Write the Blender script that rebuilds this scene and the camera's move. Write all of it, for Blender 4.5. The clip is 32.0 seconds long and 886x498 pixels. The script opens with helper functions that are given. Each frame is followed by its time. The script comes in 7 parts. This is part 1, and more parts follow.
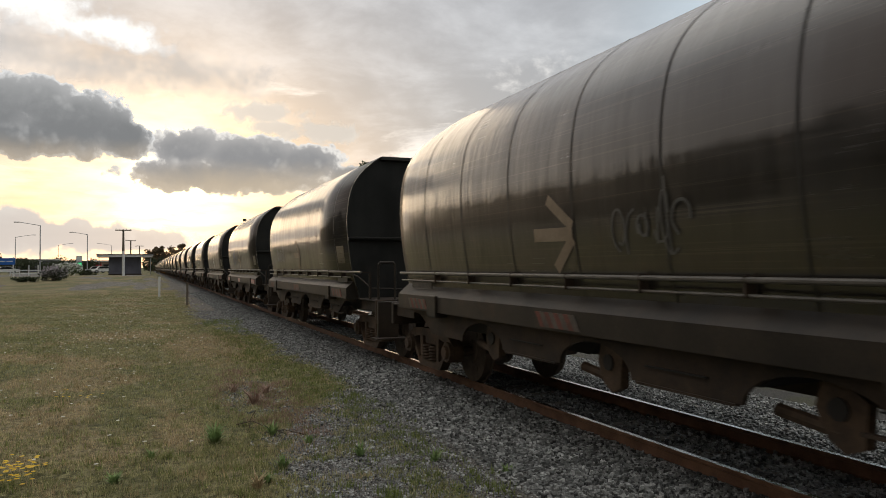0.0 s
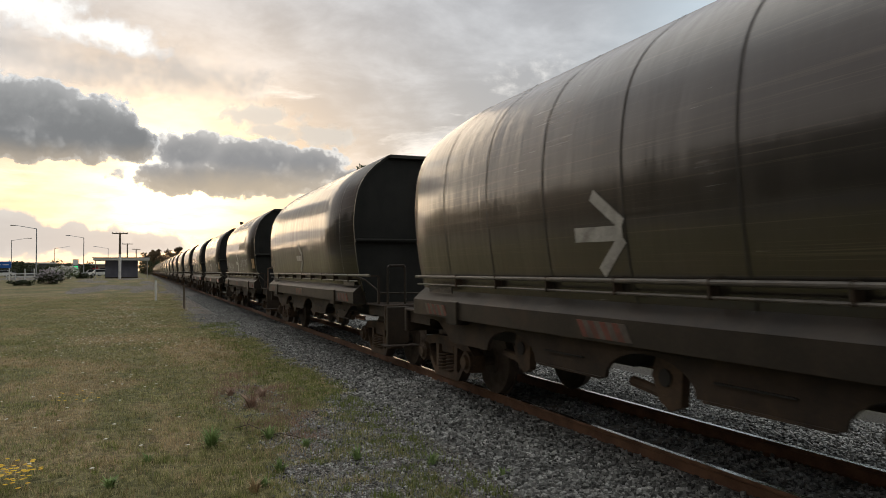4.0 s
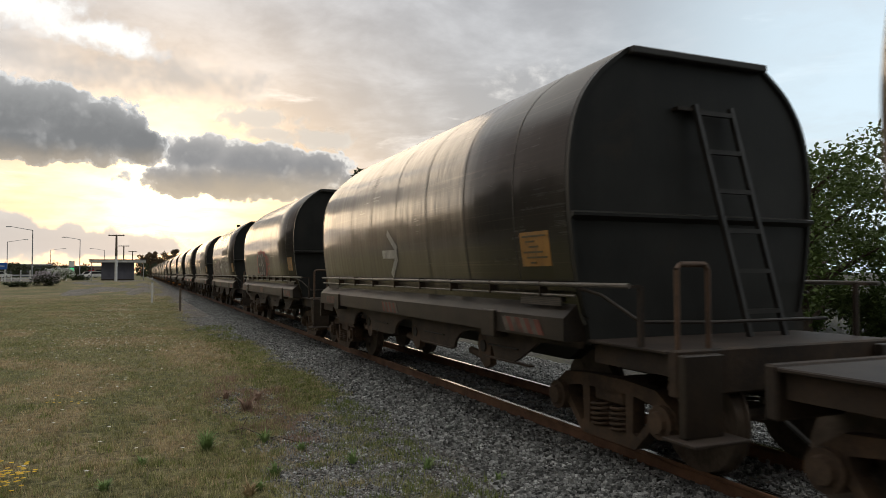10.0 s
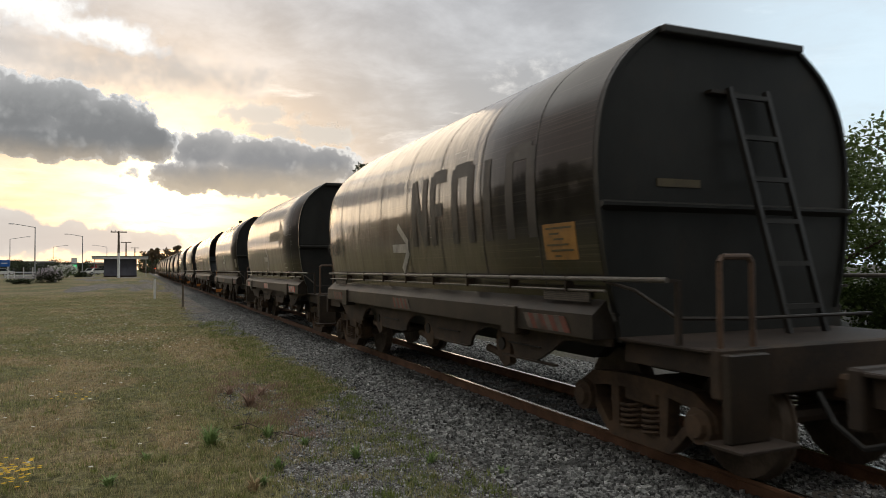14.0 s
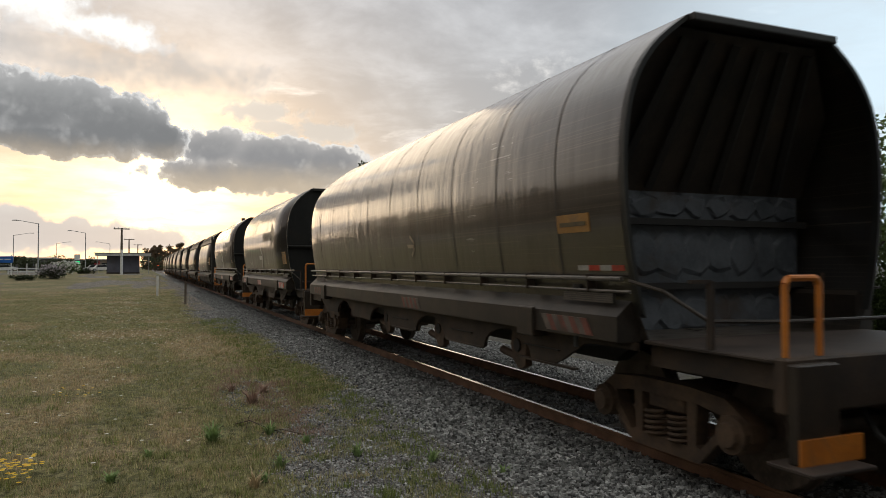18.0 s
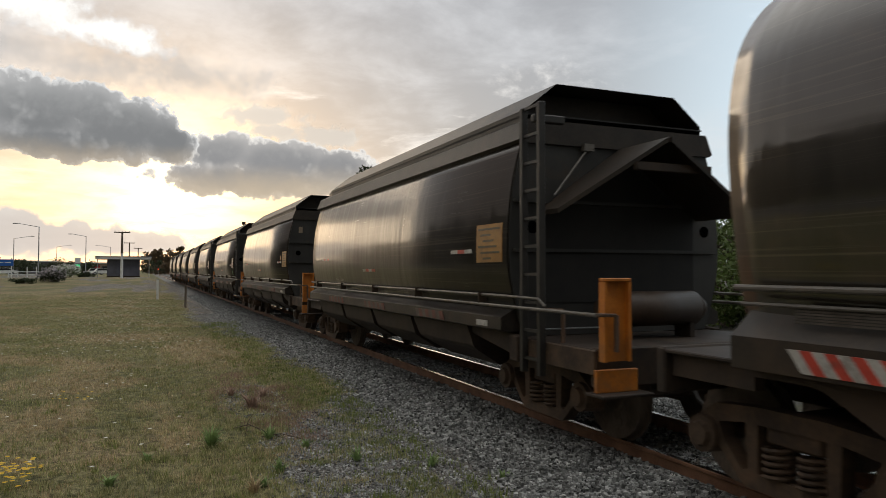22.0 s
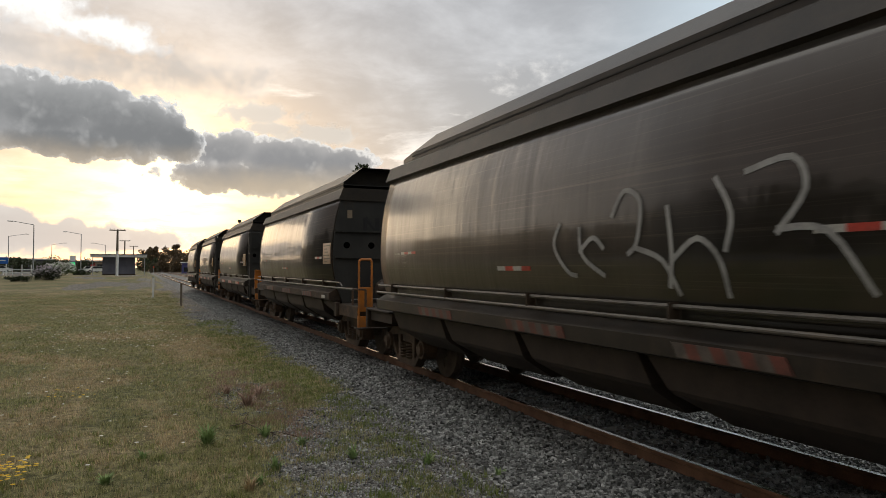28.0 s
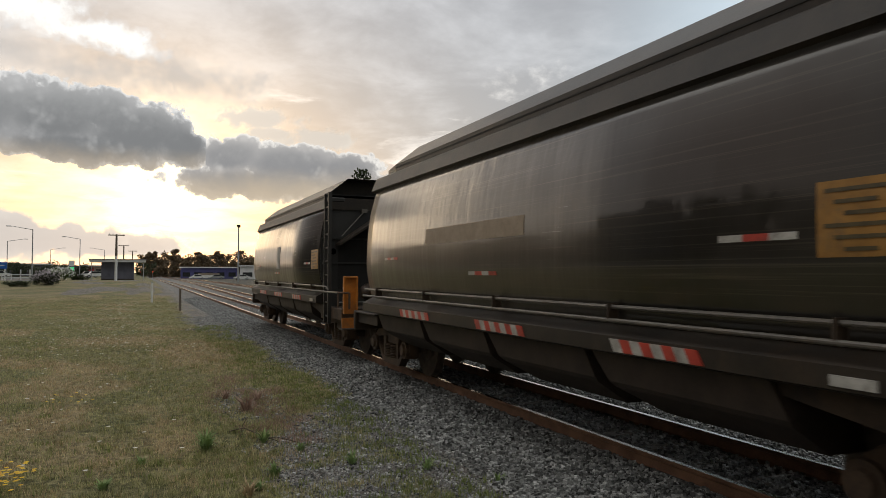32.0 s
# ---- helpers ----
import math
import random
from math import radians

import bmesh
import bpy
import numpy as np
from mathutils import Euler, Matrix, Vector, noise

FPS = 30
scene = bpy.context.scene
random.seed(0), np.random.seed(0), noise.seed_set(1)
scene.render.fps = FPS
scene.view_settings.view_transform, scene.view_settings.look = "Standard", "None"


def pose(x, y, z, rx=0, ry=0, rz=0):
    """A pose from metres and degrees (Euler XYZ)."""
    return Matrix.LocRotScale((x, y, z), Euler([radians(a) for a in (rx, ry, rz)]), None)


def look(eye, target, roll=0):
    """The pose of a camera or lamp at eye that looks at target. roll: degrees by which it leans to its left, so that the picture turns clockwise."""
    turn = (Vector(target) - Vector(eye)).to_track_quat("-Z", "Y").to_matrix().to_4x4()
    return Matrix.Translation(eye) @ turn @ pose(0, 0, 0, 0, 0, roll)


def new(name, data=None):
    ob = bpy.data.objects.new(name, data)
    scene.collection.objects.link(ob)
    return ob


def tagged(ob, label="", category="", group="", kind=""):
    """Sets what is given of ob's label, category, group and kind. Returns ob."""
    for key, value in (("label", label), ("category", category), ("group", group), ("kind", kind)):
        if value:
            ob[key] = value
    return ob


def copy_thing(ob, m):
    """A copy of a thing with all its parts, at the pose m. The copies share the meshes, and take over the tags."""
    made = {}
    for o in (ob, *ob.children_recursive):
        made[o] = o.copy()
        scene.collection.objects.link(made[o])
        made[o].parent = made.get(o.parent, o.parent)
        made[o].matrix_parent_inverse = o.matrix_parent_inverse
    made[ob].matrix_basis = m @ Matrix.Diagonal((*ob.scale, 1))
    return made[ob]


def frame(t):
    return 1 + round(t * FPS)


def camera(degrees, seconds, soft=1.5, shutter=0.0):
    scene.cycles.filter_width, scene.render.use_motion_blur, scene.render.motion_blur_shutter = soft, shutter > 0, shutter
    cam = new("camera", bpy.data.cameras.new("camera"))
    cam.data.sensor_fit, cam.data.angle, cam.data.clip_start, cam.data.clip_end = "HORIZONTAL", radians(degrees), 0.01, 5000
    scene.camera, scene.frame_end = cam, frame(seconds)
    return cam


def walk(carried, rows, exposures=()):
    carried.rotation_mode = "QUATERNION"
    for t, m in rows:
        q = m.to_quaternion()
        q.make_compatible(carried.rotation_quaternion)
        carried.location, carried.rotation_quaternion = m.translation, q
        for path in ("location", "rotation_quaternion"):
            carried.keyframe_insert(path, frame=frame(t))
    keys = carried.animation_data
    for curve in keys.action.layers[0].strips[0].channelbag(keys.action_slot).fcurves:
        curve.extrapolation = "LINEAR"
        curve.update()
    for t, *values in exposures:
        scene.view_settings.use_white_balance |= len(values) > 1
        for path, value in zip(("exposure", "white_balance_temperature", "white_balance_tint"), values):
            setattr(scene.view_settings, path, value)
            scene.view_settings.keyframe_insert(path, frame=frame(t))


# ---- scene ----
cam = camera(64.19, 32.0, soft=0.6, shutter=0.12)
CAMERA_ROWS = [
    (0, pose(0, 0, 1.64, 91.342, 0.412, -22.797)),
    (0.5, pose(0, 0, 1.64, 91.344, 0.448, -22.780)),
    (1, pose(0, 0, 1.64, 91.343, 0.525, -22.760)),
    (1.5, pose(0, 0, 1.64, 91.352, 0.556, -22.767)),
    (2, pose(0, 0, 1.64, 91.382, 0.572, -22.787)),
    (2.5, pose(0, 0, 1.64, 91.440, 0.555, -22.833)),
    (3, pose(0, 0, 1.64, 91.515, 0.521, -22.900)),
    (3.5, pose(0, 0, 1.64, 91.553, 0.499, -22.947)),
    (5.5, pose(0, 0, 1.64, 91.778, 0.109, -23.295)),
    (6, pose(0, 0, 1.64, 91.800, 0.070, -23.308)),
    (6.5, pose(0, 0, 1.64, 91.848, -0.003, -23.332)),
    (7, pose(0, 0, 1.64, 91.885, -0.081, -23.333)),
    (7.5, pose(0, 0, 1.64, 91.912, -0.101, -23.320)),
    (8, pose(0, 0, 1.64, 91.926, -0.091, -23.301)),
    (8.5, pose(0, 0, 1.64, 91.943, -0.045, -23.285)),
    (9, pose(0, 0, 1.64, 91.959, -0.012, -23.278)),
    (9.5, pose(0, 0, 1.64, 91.957, 0.037, -23.275)),
    (10, pose(0, 0, 1.64, 91.923, 0.089, -23.279)),
    (10.5, pose(0, 0, 1.64, 91.872, 0.156, -23.283)),
    (11, pose(0, 0, 1.64, 91.816, 0.231, -23.285)),
    (11.5, pose(0, 0, 1.64, 91.750, 0.298, -23.282)),
    (12, pose(0, 0, 1.64, 91.696, 0.340, -23.262)),
    (12.5, pose(0, 0, 1.64, 91.646, 0.377, -23.240)),
    (13, pose(0, 0, 1.64, 91.614, 0.401, -23.202)),
    (13.5, pose(0, 0, 1.64, 91.555, 0.422, -23.164)),
    (14, pose(0, 0, 1.64, 91.489, 0.424, -23.111)),
    (14.5, pose(0, 0, 1.64, 91.449, 0.421, -23.084)),
    (16.5, pose(0, 0, 1.64, 91.304, 0.198, -22.911)),
    (17, pose(0, 0, 1.64, 91.315, 0.181, -22.909)),
    (17.5, pose(0, 0, 1.64, 91.340, 0.138, -22.915)),
    (18, pose(0, 0, 1.64, 91.381, 0.094, -22.920)),
    (18.5, pose(0, 0, 1.64, 91.426, 0.051, -22.923)),
    (19, pose(0, 0, 1.64, 91.473, -0.000, -22.925)),
    (19.5, pose(0, 0, 1.64, 91.514, -0.067, -22.926)),
    (20, pose(0, 0, 1.64, 91.563, -0.116, -22.932)),
    (20.5, pose(0, 0, 1.64, 91.621, -0.136, -22.935)),
    (21, pose(0, 0, 1.64, 91.679, -0.115, -22.931)),
    (21.5, pose(0, 0, 1.64, 91.723, -0.105, -22.916)),
    (22, pose(0, 0, 1.64, 91.746, -0.090, -22.900)),
    (22.5, pose(0, 0, 1.64, 91.761, -0.091, -22.900)),
    (23, pose(0, 0, 1.64, 91.768, -0.083, -22.914)),
    (23.5, pose(0, 0, 1.64, 91.767, -0.099, -22.930)),
    (24, pose(0, 0, 1.64, 91.739, -0.135, -22.951)),
    (24.5, pose(0, 0, 1.64, 91.709, -0.183, -22.986)),
    (25, pose(0, 0, 1.64, 91.681, -0.221, -23.024)),
    (25.5, pose(0, 0, 1.64, 91.677, -0.240, -23.046)),
    (27.5, pose(0, 0, 1.64, 91.573, -0.107, -23.211)),
    (28, pose(0, 0, 1.64, 91.584, -0.101, -23.213)),
    (28.5, pose(0, 0, 1.64, 91.594, -0.073, -23.210)),
    (29, pose(0, 0, 1.64, 91.619, -0.067, -23.206)),
    (29.5, pose(0, 0, 1.64, 91.658, -0.050, -23.201)),
    (30, pose(0, 0, 1.64, 91.727, -0.048, -23.204)),
    (30.5, pose(0, 0, 1.64, 91.793, -0.053, -23.224)),
    (31, pose(0, 0, 1.64, 91.872, -0.082, -23.248)),
    (31.5, pose(0, 0, 1.64, 91.935, -0.075, -23.276)),
    (32, pose(0, 0, 1.64, 91.976, -0.084, -23.284))
]
walk(cam, CAMERA_ROWS)

TRACK = 4.9          # lateral place of the main track's centre line
SPEED = 9.05         # train, metres per second, towards the camera
GROUND = -0.2


# ---------------------------------------------------------------- light
def nodes_of(tree):
    tree.nodes.clear()
    return tree.nodes, tree.links


class Net:
    """Small helper that strings shader nodes together."""

    def __init__(self, tree):
        self.n, self.l = nodes_of(tree)

    def node(self, kind, inputs=None, **props):
        nd = self.n.new(kind)
        if "operation" in props:
            nd.operation = props["operation"]
        if "use_clamp" in props:
            nd.use_clamp = props["use_clamp"]
        if "data_type" in props:
            nd.data_type = props["data_type"]
        if "blend_type" in props:
            nd.blend_type = props["blend_type"]
        if "interpolation_type" in props:
            nd.interpolation_type = props["interpolation_type"]
        for k, v in (inputs or {}).items():
            if isinstance(v, bpy.types.NodeSocket):
                self.l.new(v, nd.inputs[k])
            else:
                nd.inputs[k].default_value = v
        return nd

    def math(self, op, a, b=0.0, clamp=False):
        return self.node("ShaderNodeMath", {0: a, 1: b}, operation=op, use_clamp=clamp).outputs[0]

    def mix(self, f, a, b, mode="MIX"):
        nd = self.node("ShaderNodeMix", {0: f, 6: a, 7: b}, data_type="RGBA", blend_type=mode)
        return nd.outputs[2]

    def ramp(self, f, lo, hi, a=0.0, b=1.0):
        return self.node("ShaderNodeMapRange", {0: f, 1: lo, 2: hi, 3: a, 4: b}, interpolation_type="SMOOTHSTEP").outputs[0]

    def noise(self, vec, scale, detail=4.0, rough=0.55, dist=0.0):
        return self.node("ShaderNodeTexNoise", {"Vector": vec, "Scale": scale, "Detail": detail, "Roughness": rough, "Distortion": dist}).outputs[0]


def rgb(r, g, b):
    return (r, g, b, 1.0)


SUN_BEARING, SUN_HEIGHT = radians(1.6), radians(5.6)
SUN_WAY = Vector((math.sin(SUN_BEARING) * math.cos(SUN_HEIGHT), math.cos(SUN_BEARING) * math.cos(SUN_HEIGHT), math.sin(SUN_HEIGHT)))


def make_world():
    world = bpy.data.worlds.new("sky")
    scene.world = world
    world.use_nodes = True
    g = Net(world.node_tree)
    way = g.node("ShaderNodeTexCoord").outputs["Generated"]
    xyz = g.node("ShaderNodeSeparateXYZ", {0: way})
    up = g.math("MAXIMUM", xyz.outputs[2], 0.0)
    sky = g.node("ShaderNodeTexSky")
    sky.sky_type, sky.sun_disc, sky.sun_elevation, sky.sun_rotation = "NISHITA", False, SUN_HEIGHT, SUN_BEARING
    sky.air_density, sky.dust_density = 1.2, 2.0
    clear = g.node("ShaderNodeVectorMath", {0: sky.outputs[0], 1: (0.025, 0.025, 0.025)}, operation="MULTIPLY").outputs[0]
    # cloud sheet seen in perspective: direction divided by its height
    low = g.math("ADD", up, 0.16)
    flat = g.node("ShaderNodeCombineXYZ", {0: g.math("DIVIDE", xyz.outputs[0], low), 1: g.math("DIVIDE", xyz.outputs[1], low), 2: 0.0}).outputs[0]
    big = g.noise(flat, 0.75, 6, 0.55, 0.5)
    fine = g.noise(flat, 2.6, 8, 0.62, 0.3)
    cover = g.math("ADD", g.math("MULTIPLY", big, 0.62), g.math("MULTIPLY", fine, 0.38))
    lit = g.ramp(cover, 0.41, 0.60)
    grey = g.mix(lit, rgb(0.35, 0.365, 0.40), rgb(0.59, 0.61, 0.65))
    # small bright openings in the sheet
    open_ = g.ramp(g.noise(flat, 1.15, 8, 0.62, 0.5), 0.56, 0.66)
    grey = g.mix(g.math("MULTIPLY", open_, 0.75), grey, rgb(0.92, 0.91, 0.90))
    # paler, bluer sky towards the far side of the track
    side = g.ramp(xyz.outputs[0], 0.50, 0.80)
    grey = g.mix(g.math("MULTIPLY", side, g.ramp(cover, 0.66, 0.42, 0.35, 0.95)), grey, rgb(0.70, 0.86, 0.98))
    # the sky opposite the sunset is darker and bluer
    behind = g.ramp(xyz.outputs[1], 0.25, -0.75)
    grey = g.mix(g.math("MULTIPLY", behind, 0.85), grey, rgb(0.125, 0.12, 0.115))
    zen = g.ramp(up, 0.40, 0.95)
    grey = g.mix(zen, grey, rgb(1.22, 1.20, 1.15))
    # the sunset's pale band runs on along the road
    band_on_road = g.math("MULTIPLY", g.math("MULTIPLY", g.ramp(xyz.outputs[0], -0.14, -0.32), g.ramp(xyz.outputs[0], -0.78, -0.50)), g.math("MULTIPLY", g.ramp(xyz.outputs[1], 0.2, 0.5), g.ramp(up, 0.62, 0.20)))
    grey = g.mix(g.math("MULTIPLY", band_on_road, 0.30), grey, rgb(0.80, 0.70, 0.60))
    # heavier, browner cloud over the road side
    west = g.math("MULTIPLY", g.ramp(xyz.outputs[0], -0.28, -0.95), g.ramp(up, 0.88, 0.55))
    grey = g.mix(g.math("MULTIPLY", west, 0.85), grey, rgb(0.26, 0.200, 0.170))
    # glow round the hidden sun
    near_sun = g.node("ShaderNodeVectorMath", {0: way, 1: tuple(SUN_WAY)}, operation="DOT_PRODUCT").outputs["Value"]
    near_sun = g.math("MAXIMUM", near_sun, 0.0)
    wide = g.math("POWER", near_sun, 75.0)
    core = g.math("POWER", near_sun, 330.0)
    wisp = g.ramp(fine, 0.36, 0.60, 0.45, 1.0)
    warm = g.mix(g.math("MULTIPLY", g.math("MULTIPLY", wide, wisp), 0.50, True), grey, rgb(0.80, 0.725, 0.62))
    hot = g.mix(g.math("MULTIPLY", g.math("MULTIPLY", core, wisp), 1.1, True), warm, rgb(2.3, 1.80, 1.12))
    # pale bright band low along the horizon
    band = g.math("MULTIPLY", g.ramp(up, 0.085, 0.01), g.ramp(near_sun, 0.93, 0.995))
    hot = g.mix(g.math("MULTIPLY", band, 0.62), hot, rgb(1.05, 0.93, 0.74))
    total = g.mix(1.0, hot, clear, "ADD")
    back = g.node("ShaderNodeBackground", {"Color": total, "Strength": 1.0})
    g.node("ShaderNodeOutputWorld", {"Surface": back.outputs[0]})


make_world()
sun = new("sun", bpy.data.lights.new("sun", "SUN"))
sun.data.energy, sun.data.angle, sun.data.color = 0.8, radians(48), (1.0, 0.78, 0.52)
sun.matrix_world = look(SUN_WAY * 50, (0, 0, 0))
scene.view_settings.exposure = 0.0


# ---------------------------------------------------------------- materials
def material(name):
    mat = bpy.data.materials.new(name)
    mat.use_nodes = True
    return mat, Net(mat.node_tree)


def surface(name, dark, light, rough=0.6, metal=0.0, scale=3.0, grain=40.0, bump=0.15, depth=0.01, stretch=(1, 1, 1),
            dirt=None, dirt_amount=0.4, random_tone=0.0, rough_var=0.15, sheen=0.5):
    """Two-scale weathered surface: broad tone noise, fine grain, optional dirt patches."""
    mat, g = material(name)
    co = g.node("ShaderNodeTexCoord").outputs["Object"]
    co = g.node("ShaderNodeMapping", {0: co, 3: stretch}).outputs[0]
    broad = g.noise(co, scale, 5, 0.6)
    small = g.noise(co, grain, 6, 0.65)
    tone = g.math("ADD", g.math("MULTIPLY", broad, 0.65), g.math("MULTIPLY", small, 0.35))
    col = g.mix(g.ramp(tone, 0.33, 0.67), rgb(*dark), rgb(*light))
    if dirt:
        patch = g.ramp(g.noise(co, scale * 0.6, 7, 0.7, 0.5), 0.5, 0.68)
        col = g.mix(g.math("MULTIPLY", patch, dirt_amount), col, rgb(*dirt))
    if random_tone:
        pick = g.node("ShaderNodeObjectInfo").outputs["Random"]
        isl = g.node("ShaderNodeNewGeometry").outputs["Random Per Island"]
        val = g.node("ShaderNodeMapRange", {0: g.math("FRACT", g.math("ADD", pick, isl)), 3: 1 - random_tone, 4: 1 + random_tone}).outputs[0]
        col = g.node("ShaderNodeHueSaturation", {"Value": val, "Color": col}).outputs[0]
    r = g.math("ADD", rough - rough_var / 2, g.math("MULTIPLY", small, rough_var))
    b = g.node("ShaderNodeBump", {"Strength": bump, "Distance": depth, "Height": small})
    bs = g.node("ShaderNodeBsdfPrincipled", {"Base Color": col, "Roughness": r, "Metallic": metal, "Normal": b.outputs[0], "Specular IOR Level": sheen})
    g.node("ShaderNodeOutputMaterial", {0: bs.outputs[0]})
    return mat


def plain_glow(name, col, strength):
    mat, g = material(name)
    em = g.node("ShaderNodeEmission", {0: rgb(*col), 1: strength})
    g.node("ShaderNodeOutputMaterial", {0: em.outputs[0]})
    return mat


def wagon_paint(name, dark, light, rust, rough, streak=0.35, sheen=0.6, coat=0.0, dust=0.05, film=0.0):
    """Sooty painted steel sides: vertical run-off streaks, rust blooms, semi-gloss."""
    mat, g = material(name)
    co = g.node("ShaderNodeTexCoord").outputs["Object"]
    pick = g.node("ShaderNodeObjectInfo").outputs["Random"]
    shift = g.node("ShaderNodeCombineXYZ", {0: 0.0, 1: g.math("MULTIPLY", pick, 37.0), 2: g.math("MULTIPLY", pick, 11.0)}).outputs[0]
    co2 = g.node("ShaderNodeVectorMath", {0: co, 1: shift}, operation="ADD").outputs[0]
    run = g.node("ShaderNodeMapping", {0: co2, 3: (1, 3.5, 0.25)}).outputs[0]
    broad = g.noise(co2, 0.8, 5, 0.6)
    lines = g.noise(run, 2.5, 6, 0.7)
    grain = g.noise(co2, 60, 4, 0.6)
    tone = g.math("ADD", g.math("MULTIPLY", broad, 1 - streak), g.math("MULTIPLY", lines, streak))
    col = g.mix(g.ramp(tone, 0.34, 0.68), rgb(*dark), rgb(*light))
    bloom = g.math("MULTIPLY", g.ramp(g.noise(co2, 1.6, 8, 0.72, 0.8), 0.56, 0.72), 0.55)
    col = g.mix(bloom, col, rgb(*rust))
    r = g.math("ADD", rough, g.math("MULTIPLY", g.math("SUBTRACT", lines, 0.45), 0.30))
    dent = g.noise(co2, 2.2, 3, 0.5)
    b1 = g.node("ShaderNodeBump", {"Strength": 0.12, "Distance": 0.03, "Height": dent})
    b2 = g.node("ShaderNodeBump", {"Strength": 0.08, "Distance": 0.004, "Height": grain, "Normal": b1.outputs[0]})
    bs = g.node("ShaderNodeBsdfPrincipled", {"Base Color": col, "Roughness": r, "Normal": b2.outputs[0], "Specular IOR Level": sheen})
    bs.inputs["Sheen Weight"].default_value = dust
    bs.inputs["Sheen Roughness"].default_value = 0.45
    bs.inputs["Sheen Tint"].default_value = rgb(1.0, 0.80, 0.60)
    if coat:
        # buckled plates: long upright waves between the ribs
        wave = g.noise(g.node("ShaderNodeMapping", {0: co2, 3: (1, 1.0, 0.10)}).outputs[0], 2.6, 4, 0.6, 0.4)
        b1 = g.node("ShaderNodeBump", {"Strength": 0.30, "Distance": 0.030, "Height": wave, "Normal": b1.outputs[0]})
        # wiped gloss over dust: fine level scratches, some wagons duller than others
        long_ = g.node("ShaderNodeMapping", {0: co2, 3: (1, 0.12, 9.0)}).outputs[0]
        rub = g.noise(long_, 3.0, 7, 0.75, 0.4)
        scratch = g.ramp(g.noise(g.node("ShaderNodeMapping", {0: co2, 3: (1, 0.10, 22.0)}).outputs[0], 2.2, 6, 0.7, 0.2), 0.53, 0.68)
        tone_of = g.math("ADD", g.math("MULTIPLY", g.math("FRACT", g.math("MULTIPLY", pick, 3.7)), 0.75), 0.50)
        worn = g.node("ShaderNodeHueSaturation", {"Value": tone_of, "Color": col}).outputs[0]
        worn = g.mix(g.math("MULTIPLY", scratch, 0.40), worn, rgb(0.105, 0.085, 0.066))
        g.l.new(worn, bs.inputs["Base Color"])
        soft_rub = g.noise(long_, 1.2, 1.5, 0.5)
        b3 = g.node("ShaderNodeBump", {"Strength": 0.10, "Distance": 0.004, "Height": soft_rub, "Normal": b1.outputs[0]})
        dull = g.math("MULTIPLY", g.math("FRACT", g.math("MULTIPLY", pick, 7.13)), 0.07)
        gloss = g.math("ADD", g.math("ADD", g.ramp(rub, 0.38, 0.68, 0.015, 0.15), dull), g.ramp(broad, 0.45, 0.72, 0.0, 0.14))
        bs.inputs["IOR"].default_value = coat
        bs.inputs["Specular Tint"].default_value = rgb(1.0, 0.86, 0.74)
        bs.inputs["Coat Weight"].default_value = film
        bs.inputs["Coat IOR"].default_value = 1.95
        bs.inputs["Coat Tint"].default_value = rgb(1.0, 0.97, 0.93)
        g.l.new(gloss, bs.inputs["Coat Roughness"])
        g.l.new(b3.outputs[0], bs.inputs["Coat Normal"])
        g.l.new(g.ramp(lines, 0.3, 0.7, rough - 0.06, rough + 0.10), bs.inputs["Roughness"])
        g.l.new(b1.outputs[0], bs.inputs["Normal"])
    g.node("ShaderNodeOutputMaterial", {0: bs.outputs[0]})
    return mat


M = {}
M["side"] = wagon_paint("wagon side paint", (0.0062, 0.0068, 0.0071), (0.0190, 0.0183, 0.0174), (0.060, 0.033, 0.020), 0.34, 0.35, 0.5, 1.45, 0.14, 0.85)
M["side_blue"] = wagon_paint("hopper side paint", (0.0080, 0.0084, 0.0084), (0.0210, 0.0202, 0.0190), (0.040, 0.027, 0.018), 0.36, 0.25, 0.5, 1.45, 0.11, 0.60)
M["end"] = wagon_paint("wagon end paint", (0.0105, 0.0114, 0.0110), (0.0265, 0.0272, 0.0255), (0.034, 0.026, 0.020), 0.42, 0.35, 0.25)
M["hopper_end"] = wagon_paint("hopper end paint", (0.017, 0.0170, 0.0162), (0.042, 0.0405, 0.037), (0.062, 0.041, 0.024), 0.45, 0.35, 0.4)
M["void"] = surface("port hole shade", (0.001, 0.001, 0.001), (0.002, 0.002, 0.002), 0.9, sheen=0.0)
M["tank"] = surface("brown dusted tank", (0.022, 0.014, 0.009), (0.055, 0.035, 0.023), 0.5, 0, 3, 30, 0.2, 0.003)
M["frame"] = surface("sooty underframe", (0.0105, 0.0062, 0.0033), (0.050, 0.030, 0.016), 0.75, 0, 2.0, 30, 0.4, 0.008, dirt=(0.085, 0.050, 0.026))
M["sill"] = surface("painted sill steel", (0.0115, 0.0090, 0.0068), (0.038, 0.0285, 0.0205), 0.5, 0, 1.6, 30, 0.25, 0.006, dirt=(0.075, 0.046, 0.027), sheen=0.35)
M["deck"] = surface("dusty deck plate", (0.020, 0.0145, 0.0115), (0.050, 0.036, 0.028), 0.65, 0, 2.5, 35, 0.2, 0.004, dirt=(0.06, 0.044, 0.03), sheen=0.3)
M["pipe"] = surface("worn grey pipe", (0.060, 0.053, 0.044), (0.125, 0.112, 0.095), 0.45, 0, 4, 40, 0.15, 0.003, dirt=(0.12, 0.08, 0.05))
